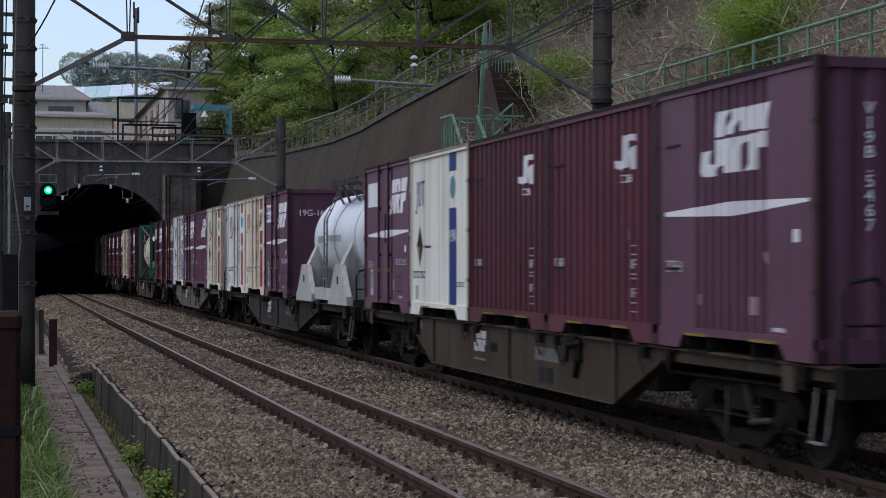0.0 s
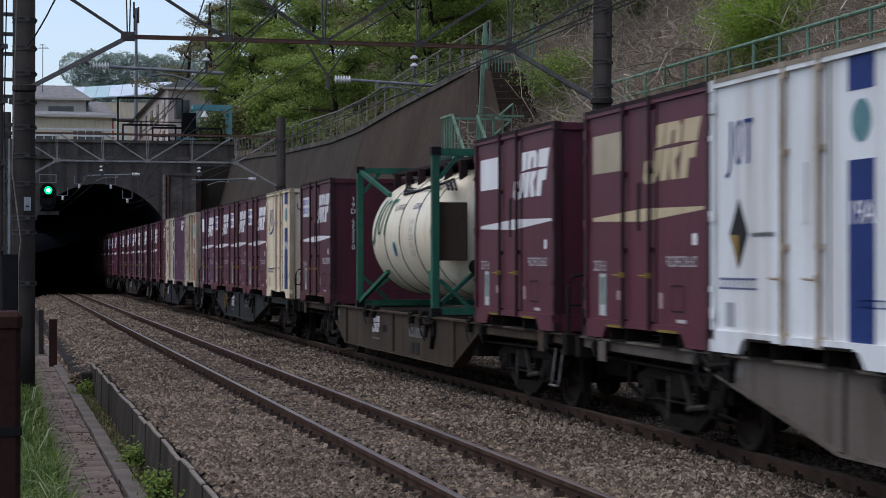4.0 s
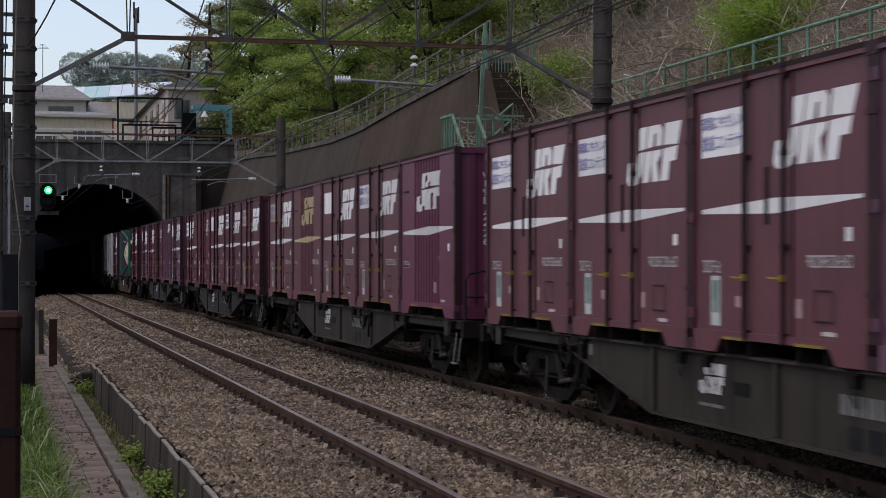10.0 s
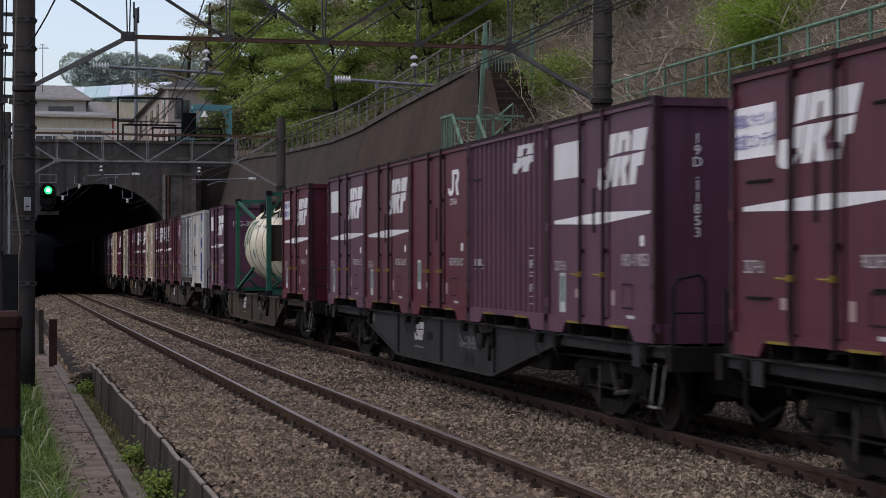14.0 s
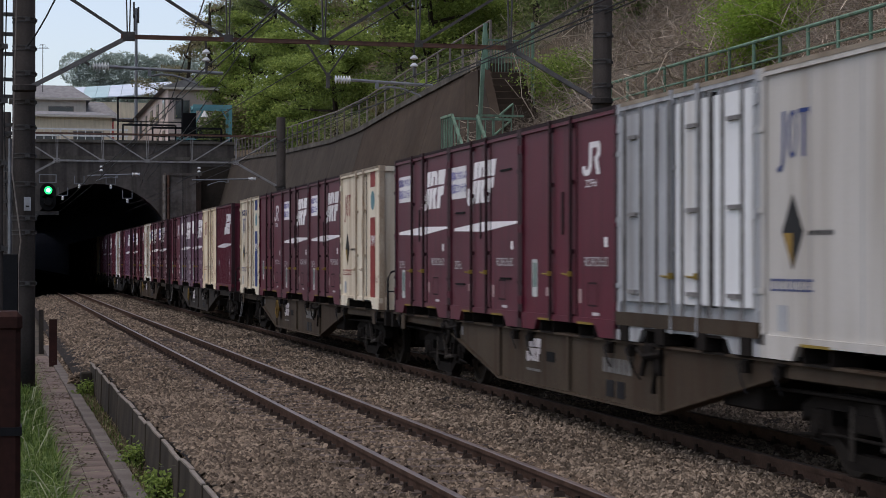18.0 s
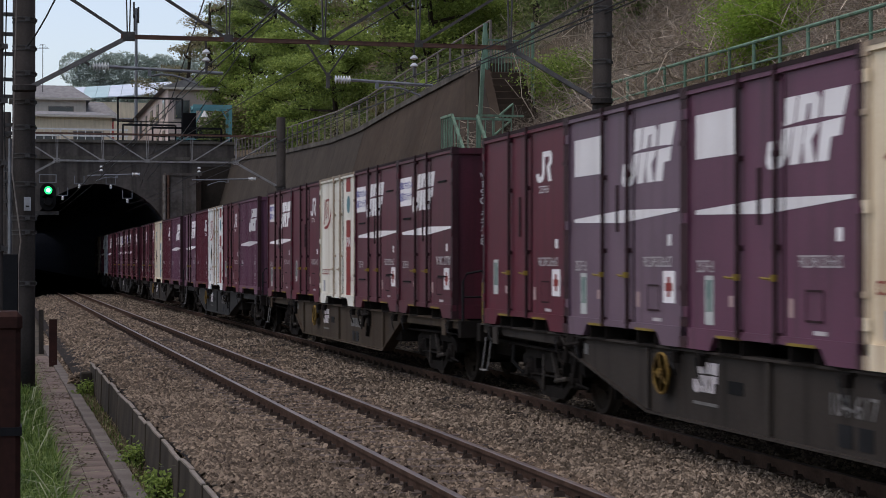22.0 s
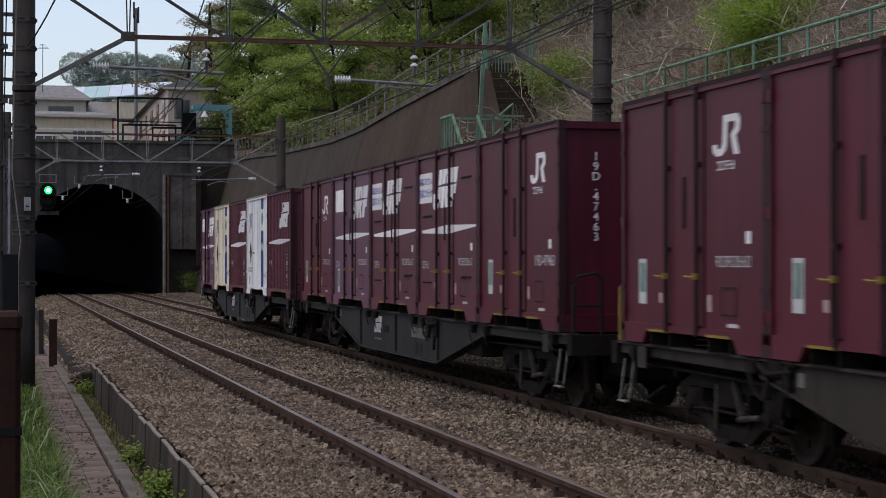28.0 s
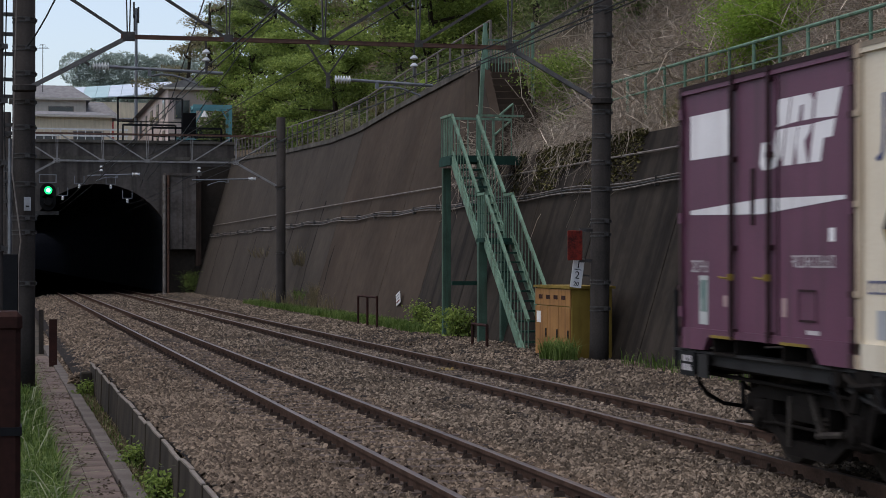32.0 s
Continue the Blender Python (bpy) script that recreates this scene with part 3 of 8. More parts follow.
# ---- retaining wall on the far side ----
# height of the wall's top against y, smooth from the portal down to the stair
TOPS = ((50.4, 7.58), (50.5, 7.57), (56, 7.36), (62, 7.13), (68, 6.83), (74, 6.78), (88, 7.13), (100, 7.6), (112, 8.0))


def wall_top(y):
    for (a, p), (b, q) in zip(TOPS, TOPS[1:]):
        if a <= y <= b:
            return p + (q - p) * (y - a) / (b - a)
    return TOPS[-1][1] if y > 60 else TOPS[0][1]


def wall_x(z):
    return WALL_X + BATTER * z


def panelled_wall(name, label, y0, y1, top, step, thick=0.8, material=None):
    wall = thing(name, label, "retaining wall", kind="structure")
    n = max(1, round((y1 - y0) / step))
    for i in range(n):
        a, b = y0 + (y1 - y0) * i / n + 0.02, y0 + (y1 - y0) * (i + 1) / n - 0.02
        bm = bmesh.new()
        lo = -0.62
        ta, tb = top(a), top(b)
        hexa(bm, [(wall_x(lo), a, lo), (wall_x(lo) + thick, a, lo), (wall_x(lo) + thick, b, lo), (wall_x(lo), b, lo),
                  (wall_x(ta), a, ta), (wall_x(ta) + thick, a, ta), (wall_x(tb) + thick, b, tb), (wall_x(tb), b, tb)])
        part("wall_panel", bm, material((a + b) / 2), wall)
    return wall


wall_a = panelled_wall("wall_east", "tall battered concrete retaining wall with dark water streaks", 50.4, 112, wall_top, 5.6, material=lambda y: "brownwall" if y < 67 else "wall")
wall_b = panelled_wall("wall_east_low", "lower battered concrete retaining wall under dry vines", -58, 50.4, lambda y: 4.45, 4.8, material=lambda y: "mosswall")
for a, b in zip(TOPS, TOPS[1:]):
    bm = bmesh.new()
    q = []
    for y, z in (a, b):
        q.append([(wall_x(z) - 0.08, y, z - 0.02), (wall_x(z) + 0.5, y, z - 0.02), (wall_x(z) + 0.5, y, z + 0.16), (wall_x(z) - 0.08, y, z + 0.16)])
    (a0, a1, a2, a3), (b0, b1, b2, b3) = q
    hexa(bm, [a0, a1, b1, b0, a3, a2, b2, b3])
    part("coping", bm, "coping", wall_a, "pale weathered coping")

# ragged cracks and weeds along the joints
crng = random.Random(21)
for y in (66.2, 70.9, 77.6, 83.4, 88.8, 95.5, 102.6):
    z, bm = -0.4, bmesh.new()
    top = crng.uniform(1.8, 4.2)
    yy = y
    while z < top:
        z1 = z + crng.uniform(0.2, 0.5)
        y1 = yy + crng.gauss(0, 0.09)
        w0, w1 = crng.uniform(0.03, 0.11), crng.uniform(0.02, 0.1)
        hexa(bm, [(wall_x(z) - 0.006, yy - w0, z), (wall_x(z) + 0.02, yy - w0, z), (wall_x(z) + 0.02, yy + w0, z), (wall_x(z) - 0.006, yy + w0, z),
                  (wall_x(z1) - 0.006, y1 - w1, z1), (wall_x(z1) + 0.02, y1 - w1, z1), (wall_x(z1) + 0.02, y1 + w1, z1), (wall_x(z1) - 0.006, y1 + w1, z1)])
        z, yy = z1, y1
    part("joint_crack", bm, "tunnelsoot", wall_a, "dark ragged crack")

# conduits along the wall
cond = thing("wall_conduits", "grey conduit and cables clipped along the retaining wall", "conduit")
for z, r, m in ((4.02, 0.024, "railpost"), (3.46, 0.017, "railpost"), (3.40, 0.016, "band"), (3.34, 0.016, "railpost")):
    pts = [(wall_x(z) - 0.08 - 0.0 * k, y, z + 0.035 * math.sin(y * 0.9 + z * 5) * (z < 3.9)) for k, y in enumerate(np.arange(14, 110, 1.0))]
    part("conduit", tube(bmesh.new(), pts, r, 6), m, cond)
for y in np.arange(15, 109, 3.0):
    part("bracket", boxes((wall_x(3.4) - 0.11, wall_x(3.4) + 0.1, y, y + 0.03, 3.3, 3.5)), "band", cond)

# railing on the wall
rail = thing("wall_railing", "grey steel railing along the top of the retaining wall", "railing")
pts = []
for y in np.arange(50.8, 110.5, 1.55):
    z = wall_top(y) + 0.14
    x = wall_x(wall_top(y)) + 0.22
    part("post", boxes((x - 0.03, x + 0.03, y - 0.03, y + 0.03, z - 0.02, z + 1.15)), "railpost", rail)
    pts.append((x, y, z + 1.15))
for h, r in ((0, 0.03), (-0.55, 0.011)):
    part("rail_bar", tube(bmesh.new(), [(p[0], p[1], p[2] + h) for p in pts], r, 6), "railpost", rail)

# ---- tunnel portal ----
TC = (NEAR + FAR) / 2
ARCH_R, SPRING = 4.35, 2.35


def arch(n=24, r=ARCH_R):
    pts = [(TC - r + 0.25, -0.62), (TC - r + 0.06, 0.9), (TC - r, SPRING)]
    pts += [(TC - r * math.cos(math.pi * k / n), SPRING + 0.955 * r * math.sin(math.pi * k / n)) for k in range(1, n)]
    return pts + [(TC + r, SPRING), (TC + r - 0.06, 0.9), (TC + r - 0.25, -0.62)]


portal = thing("tunnel_portal", "sooty concrete tunnel portal with a parapet", "tunnel portal", kind="structure")
P0, P1 = -14.0, 13.9
bm = bmesh.new()
pa = arch()
outer = []
for x, z in pa:
    outer.append((x, z))
front, backr = [], []
TOPZ = 8.15
rim = []
for i, (x, z) in enumerate(pa):
    if i < 3:
        o = (P0, -0.62 + (TOPZ + 0.62) * i / 3)
    elif i > len(pa) - 4:
        o = (P1, -0.62 + (TOPZ + 0.62) * (len(pa) - 1 - i) / 3)
    else:
        o = (P0 + (P1 - P0) * (i - 3) / (len(pa) - 7), TOPZ)
    rim.append(o)
for yy in (PORTAL_Y, PORTAL_Y + 1.2):
    a = [bm.verts.new((x, yy, z)) for x, z in pa]
    b = [bm.verts.new((x, yy, z)) for x, z in rim]
    (front if yy == PORTAL_Y else backr).append((a, b))
(fa, fb), (ba, bb) = front[0], backr[0]
for i in range(len(pa) - 1):
    bm.faces.new((fa[i], fa[i + 1], fb[i + 1], fb[i]))
    bm.faces.new((ba[i + 1], ba[i], bb[i], bb[i + 1]))
    bm.faces.new((fa[i + 1], fa[i], ba[i], ba[i + 1]))
    bm.faces.new((fb[i], fb[i + 1], bb[i + 1], bb[i]))
bmesh.ops.recalc_face_normals(bm, faces=bm.faces[:])
part("head_wall", bm, "portal", portal)
part("parapet", boxes((P0, P1, PORTAL_Y - 0.12, PORTAL_Y + 0.5, 8.15, 8.95)), "portal", portal)
part("string_course", boxes((P0, P1, PORTAL_Y - 0.25, PORTAL_Y + 0.6, 8.95, 9.12)), "coping", portal)
part("string_course", boxes((P0, P1, PORTAL_Y - 0.22, PORTAL_Y + 0.02, 7.95, 8.15)), "coping", portal)
bm = bmesh.new()
q0 = arch(24, ARCH_R)
q1 = arch(24, ARCH_R + 0.5)
for i in range(len(q0) - 1):
    hexa(bm, [(q0[i][0], PORTAL_Y - 0.06, q0[i][1]), (q0[i + 1][0], PORTAL_Y - 0.06, q0[i + 1][1]), (q0[i + 1][0], PORTAL_Y + 0.1, q0[i + 1][1]), (q0[i][0], PORTAL_Y + 0.1, q0[i][1]),
              (q1[i][0], PORTAL_Y - 0.06, q1[i][1]), (q1[i + 1][0], PORTAL_Y - 0.06, q1[i + 1][1]), (q1[i + 1][0], PORTAL_Y + 0.1, q1[i + 1][1]), (q1[i][0], PORTAL_Y + 0.1, q1[i][1])])
part("arch_ring", bm, "portal", portal)
bm = bmesh.new()
t0 = arch(24, ARCH_R + 0.02)
rows = [[bm.verts.new((x, y, z)) for x, z in t0] for y in (PORTAL_Y + 0.4, PORTAL_Y + 60, Y_TUNNEL)]
for a, b in zip(rows, rows[1:]):
    for i in range(len(t0) - 1):
        bm.faces.new((a[i], b[i], b[i + 1], a[i + 1]))
bm.faces.new(rows[-1])
bmesh.ops.solidify(bm, geom=bm.faces[:], thickness=0.4)
part("lining", bm, "tunnel", portal)
# buttress shaft beside the arch, with its rusty drain pipe
bm = boxes((9.75, 11.75, PORTAL_Y - 1.1, PORTAL_Y, 2.6, 7.0), (9.68, 11.85, PORTAL_Y - 1.18, PORTAL_Y, 7.0, 7.15))
part("shaft", bm, "shaft", portal, "boxed concrete shaft")
for x in (9.66, 11.5):
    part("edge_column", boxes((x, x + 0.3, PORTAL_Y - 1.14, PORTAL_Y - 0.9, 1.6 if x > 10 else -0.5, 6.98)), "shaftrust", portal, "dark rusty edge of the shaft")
part("panel_joint", boxes((10.7, 10.74, PORTAL_Y - 1.12, PORTAL_Y - 1.09, 2.6, 7.0)), "dark", portal)
part("drain_pipe", tube(bmesh.new(), [(9.62, PORTAL_Y - 1.2, -0.4), (9.62, PORTAL_Y - 1.2, 7.0)], 0.11, 8), "railpost", portal, "rust-streaked pale drain pipe")
part("drain_pipe", tube(bmesh.new(), [(9.85, PORTAL_Y - 1.2, -0.4), (9.85, PORTAL_Y - 1.2, 7.0)], 0.07, 8), "rustbeam", portal, "rusty pipe")
# dark blocks: the shade beside and below the shaft is put into their colour
part("recess", boxes((11.86, 13.6, PORTAL_Y - 0.3, PORTAL_Y + 0.02, 2.0, 7.6)), "mosswall", portal, "dark block in place of the shade beside the shaft")
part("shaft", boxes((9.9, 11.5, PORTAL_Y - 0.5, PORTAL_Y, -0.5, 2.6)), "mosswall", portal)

# ---- path, kerb and retaining boards on the camera's side ----
path = thing("pavement", "worn reddish-grey paving slabs of a narrow trackside path", "path", kind="structure")
sm = bpy.data.meshes.new("paving_slab")
bm = rounded(-0.145, 0.145, -0.297, 0.297, -0.06, 0, 0.004)
bm.to_mesh(sm), bm.free()
sm.materials.append(M["paver"])
y, k = 11.0, 0
while y < 46:
    for j in (0, 1):
        s = part("paving_slab", sm, "paver", path)
        s.location = (0.785 + 0.294 * j, y + 0.3 * j, -0.515 + 0.004 * math.sin(k * 2.9 + j))
        s.rotation_euler = (0.006 * math.sin(k + j), 0.012 * math.cos(k * 1.3 + 2 * j), 0.008 * math.sin(k * 2.1 + j))
    y += 0.6
    k += 1
kerb = thing("kerb", "grey concrete kerb blocks along the path", "kerb", kind="structure")
km = bpy.data.meshes.new("kerb_block")
bm = rounded(-0.09, 0.09, -0.4985, 0.4985, -0.2, 0, 0.008)
bm.to_mesh(km), bm.free()
km.materials.append(M["kerb"])
for i, y in enumerate(np.arange(11, 52, 1.0)):
    s = part("kerb_block", km, "kerb", kerb)
    s.location = (1.36 - 0.002 * (y - 11) + 0.006 * math.sin(i * 1.9), y, -0.475)
    s.rotation_euler = (0, 0.015 * math.sin(i * 2.7), 0.006 * math.sin(i * 1.3))
boards = thing("retaining_boards", "row of grey concrete boards that hold back the ballast", "retaining boards", kind="structure")
bd = bpy.data.meshes.new("board")
bm = rounded(-0.03, 0.008, -0.488, 0.488, -0.62, 0, 0.006)
bm.to_mesh(bd), bm.free()
bd.materials.append(M["panel"])
for i, y in enumerate(np.arange(11.6, 33.9, 1.0)):
    s = part("board", bd, "panel", boards)
    s.location = (1.68 + 0.008 * math.sin(i * 2.9), y, -0.02 + 0.012 * math.sin(i * 1.7))
    # top strip, much paler than the board's face
    part("worn_edge", boxes((-0.033, 0.009, -0.486, 0.486, -0.012, 0.005)), "edge", s, "pale top edge")
    s.rotation_euler = (0.012 * math.sin(i * 2.2), 0.03 + 0.01 * math.sin(i * 1.1), 0)
for i, y in enumerate(np.arange(11.5, 33.9, 1.83)):
    part("stake", boxes((1.74, 1.80, y - 0.03, y + 0.03, -0.6, -0.03)), "panel", boards)
blk = part("concrete_stub", rounded(1.42, 1.62, 32.6, 32.9, -0.62, -0.12, 0.02), "panel")
tagged(blk, "small dark concrete stub at the end of the boards", "concrete block")

# ---- poles and gantries of the overhead line ----
POLE_R = 0.2


def pole(x, y, top, label, bands, r=POLE_R, lean=0.0):
    p = thing("overhead_line_pole", label, "pole", "overhead line poles", at=(x, y, 0))
    p.rotation_euler = (0, lean, 0)
    part("shaft", lathe(bmesh.new(), [(r * 1.04, -0.62), (r, 0.5), (r * 0.97, top)], sides=20), "pole", p, smooth=True)
    for z in bands:
        for dz in (-0.035, 0.035):
            b = part("band", lathe(bmesh.new(), [(r + 0.002, z + dz - 0.012), (r + 0.008, z + dz - 0.01), (r + 0.008, z + dz + 0.01), (r + 0.002, z + dz + 0.012)], sides=20), "band", p)
        part("clamp", boxes((0.02, 0.1, -r - 0.03, -r + 0.03, z - 0.03, z + 0.03)), "band", p)
        part("clamp", boxes((r - 0.01, r + 0.03, -0.03, 0.03, z - 0.025, z + 0.025)), "band", p)
    return p


BANDS = [0.95, 1.45, 2.35, 2.6, 3.2, 3.7, 4.2, 4.65, 5.15, 5.6, 6.1, 6.6, 7.1, 7.6]
pole(11.0, 32.5, 9.5, "grey-brown concrete pole with steel bands beside the wall", BANDS, 0.18, 0.012)
pole(0.44, 32.9, 9.5, "dark concrete pole with bands, brackets and cables beside the path", BANDS[1:])
pole(11.05, 72.4, 7.65, "concrete pole in front of the retaining wall", [2.2, 4.8, 6.7], 0.19)
pole(0.3, 72.4, 7.65, "concrete pole beside the tunnel approach", [2.2, 4.8, 6.7], 0.19)
pole(0.02, 24.0, 9.0, "dark round pole at the edge of the path", [2.0, 3.1, 3.9, 4.6], 0.045)


def insulator(parent, at, axis, n=6, r=0.075, pitch=0.05):
    prof = []
    for i in range(n):
        prof += [(0.03, i * pitch), (r, i * pitch + 0.012), (r, i * pitch + 0.022), (0.03, i * pitch + 0.036)]
    return part("insulator", lathe(bmesh.new(), prof, axis, at, 12), "porcelain", parent, "white ribbed porcelain insulator", smooth=True)


def gantry(y, label, chord, arms, discs, hook, flip=1):
    """Pratt truss over both tracks: arms hold the contact wires aside, discs carry the messenger wires."""
    g = thing("overhead_gantry", label, "gantry", "overhead line gantries", at=(0, y, 0))
    lo, hi = 5.80, 6.87
    left, right = 0.4, 11.06
    nodes = [2.23, 3.99, 5.73, 7.48, 9.23]
    web = "girder" if flip > 0 else "palegirder"
    tops = [left + 0.1] + nodes + [right - 0.1]
    part("lower_chord", bar(bmesh.new(), (2.1, 0, lo), (9.35, 0, lo), 0.085, 0.06), chord, g)
    part("chord_flange", boxes((2.1, 9.35, -0.05, 0.05, lo + 0.032, lo + 0.042)), chord, g)
    part("upper_chord", bar(bmesh.new(), (left, 0, hi), (right, 0, hi), 0.085, 0.07), "rustbeam", g)
    for i, x in enumerate(nodes):
        for d in (-0.045, 0.045):
            part("hanger", bar(bmesh.new(), (x + d * 0.4, 0, lo), (x + d, 0, hi), 0.022, 0.05), web, g)
        part("gusset", boxes((x - 0.08, x + 0.08, -0.058, -0.046, lo - 0.04, lo + 0.09)), web, g)
        if i <= 2:
            part("diagonal", bar(bmesh.new(), (x - 0.04, 0, lo + 0.03), (tops[i] + 0.06, 0, hi), 0.05, 0.05), web, g)
        if i >= 2:
            part("diagonal", bar(bmesh.new(), (x + 0.04, 0.0 if i > 2 else 0.012, lo + 0.03), (tops[i + 2] - 0.06, 0.0 if i > 2 else 0.012, hi), 0.05, 0.05), web, g)
    for x, pole_x in ((nodes[0], left + 0.1), (nodes[-1], right - 0.12)):
        part("knee_brace", bar(bmesh.new(), (x, 0, lo + 0.0), (pole_x, 0, 4.85), 0.07, 0.08), "kneesteel" if flip > 0 else web, g, "pale steel knee brace")
        part("knee_plate", boxes((x - 0.1, x + 0.11, -0.064, -0.058, lo - 0.08, lo + 0.09)), web, g)
        for q in range(4):
            part("bolt", lathe(bmesh.new(), [(0.004, -0.012), (0.014, -0.01), (0.016, 0.0)], "y", (x - 0.06 + 0.12 * (q % 2), -0.066, lo - 0.04 + 0.08 * (q // 2)), 6), "band", g)
    for x in (left + 0.04, right - 0.04):
        part("pole_collar", lathe(bmesh.new(), [(0.19, 4.8), (0.206, 4.81), (0.206, 4.9), (0.19, 4.91)], at=(x, 0, 0), sides=16), "pole", g)
    # registration arms: insulator at the held end, tube, and a curved steady arm below
    for x0, x1, za in arms:
        part("stub", bar(bmesh.new(), (x0, 0, za + 0.02), (x0 - flip * 0.1, 0, za + 0.09), 0.045, 0.045), "girder", g)
        insulator(g, (x0 + 0.06 * flip if flip > 0 else x0 - 0.36, 0, za), "x")
        part("arm", tube(bmesh.new(), [(x0 + flip * 0.3, 0, za), (x1, 0, za - 0.07)], 0.028, 8), "galv", g, "galvanised registration arm")
        xm = x0 + 0.45 * (x1 - x0)
        part("steady_arm", tube(bmesh.new(), [(xm + flip * a, 0, za - b) for a, b in ((0.02, 0.15), (0.2, 0.115), (0.4, 0.125), (0.6, 0.18), (0.82, 0.27))], 0.018, 8), "galv", g)
        part("drop_clamp", boxes((xm - 0.035, xm + 0.02, -0.025, 0.025, za - 0.15, za - 0.02)), "galv", g)
    for x in discs:
        part("support_rod", tube(bmesh.new(), [(x, 0, lo), (x, 0, lo - 0.17)], 0.018, 6), "girder", g)
        for k in range(2):
            part("insulator_disc", lathe(bmesh.new(), [(0.03, lo - 0.26 - 0.14 * k), (0.078, lo - 0.245 - 0.14 * k), (0.072, lo - 0.225 - 0.14 * k), (0.025, lo - 0.18 - 0.14 * k)], at=(x, 0, 0), sides=14), "porcelain", g, "white porcelain disc insulator", smooth=True)
        part("messenger_clamp", boxes((x - 0.018, x + 0.018, -0.05, 0.05, lo - 0.6, lo - 0.4)), "band", g)
    # V-shaped drop bracket
    a, b, c = hook
    part("hook_bar", bar(bmesh.new(), (a, 0, lo), (b, 0, 5.2), 0.05, 0.03), "girder", g)
    part("hook_bar", bar(bmesh.new(), (c, 0.02, lo), (b, 0.02, 5.2), 0.03, 0.03), "girder", g)
    part("hook_stub", boxes((b - 0.03, b + 0.03, -0.03, 0.03, 4.98, 5.26)), "girder", g)
    return g


gantry(32.4, "steel lattice gantry with insulators over both tracks", "rustbeam", ((1.55, 3.9, 5.27), (5.87, 7.75, 5.14)), (3.6, 7.405), (5.4, 5.8, 6.22))
gantry(72.4, "steel lattice gantry near the tunnel mouth", "palegirder", ((5.5, 3.4, 5.29), (10.1, 7.5, 5.16)), (3.94, 7.77), (5.21, 5.6, 6.06), -1)


def wire(pts, r, label, name="contact_wire"):
    t = part(name, tube(bmesh.new(), pts, r, 5), "wire")
    tagged(t, label, "wire", "overhead wires")


for cx, s in ((3.35, 1), (7.2, 1)):
    wire([(cx, -20, 4.92), (cx, 32.4, 4.92), (cx + 0.3, 72.4, 4.9), (cx + 0.2, 110, 4.85), (cx + 0.2, 300, 4.7)], 0.009, "thin black contact wire above the track")
    pts = []
    for a, b in ((-8, 32.4), (32.4, 72.4), (72.4, 108)):
        for k in range(9):
            u = k / 8
            pts.append((cx + 0.15, a + (b - a) * u, 5.22 - 0.5 * 4 * u * (1 - u) * 0.3))
    wire(pts, 0.012, "sagging black messenger wire above the track", "messenger_wire")
    for a, b in ((-8, 32.4), (32.4, 72.4)):
        for k in range(1, 8):
            u = k / 8
            y = a + (b - a) * u
            wire([(cx + 0.1, y, 4.92), (cx + 0.15, y, 5.22 - 0.6 * u * (1 - u))], 0.005, "short thin dropper between two overhead wires", "dropper_wire")
for a, b in (((2.6, 14, 7.2), (8.2, 109, 6.3)), ((4.6, 14, 7.6), (8.6, 109, 6.7)), ((9.6, 14, 8.0), (6.4, 109.5, 6.9)), ((11.0, 14, 6.6), (11.2, 72, 6.9)), ((0.5, 32.5, 5.6), (1.4, 24, 7.0))):
    pts = []
    for k in range(11):
        u = k / 10
        pts.append(tuple(a[i] + (b[i] - a[i]) * u - (0.9 * u * (1 - u) if i == 2 else 0) for i in range(3)))
    wire(pts, 0.014, "black feeder cable slung over the tracks", "feeder_cable")

# ---- the freight train ----
CL, CW, CH = 3.715, 2.45, 2.5       # container
PITCH, WAGON = 3.735, 20.4          # container spacing, wagon spacing over couplers
FRONT0 = 379.22                     # where the last wagon's leading container end stands at the start
DECK = 1.0
MOVING, WHEELS = [], []
cache = {}


def travelled(t):
    u = t / 10
    return 134.7742 * u - 5.5788 * u ** 2 + 0.2712 * u ** 3 - 0.0165 * u ** 4


def shared(key, make):
    """One mesh for all alike parts."""
    if key not in cache:
        bm = make()
        me = bpy.data.meshes.new(str(key[0]))
        bm.to_mesh(me)
        bm.free()
        cache[key] = me
    return cache[key]


def put(name, key, make, material, parent, label="", at=None):
    me = shared((name, key, material), make)
    if not me.materials:
        me.materials.append(M[material])
    ob = new(name, me)
    ob.parent = parent
    if at:
        ob.location = at
    if label:
        ob["label"] = label
    return ob


XF = -CW / 2  # the side that faces the camera


def flat(polys, lift=0.006, depth=0.004, x=XF):
    """Thin painted shapes on the side: polygons in metres from the rear end and from the floor."""
    bm = bmesh.new()
    for poly in polys:
        a = [bm.verts.new((x - lift, CL / 2 - u, v)) for u, v in poly]
        b = [bm.verts.new((x - lift + depth, CL / 2 - u, v)) for u, v in poly]
        bm.faces.new(a), bm.faces.new(b[::-1])
        for i in range(len(a)):
            j = (i + 1) % len(a)
            bm.faces.new((a[i], b[i], b[j], a[j]))
    bmesh.ops.recalc_face_normals(bm, faces=bm.faces[:])
    return bm


def scaled(polys, u, v, w, h, lean=0.0):
    return [[(u + x * w + lean * y * h, v + y * h) for x, y in p] for p in polys]


def rect(u0, u1, v0, v1):
    return [(u0, v0), (u1, v0), (u1, v1), (u0, v1)]


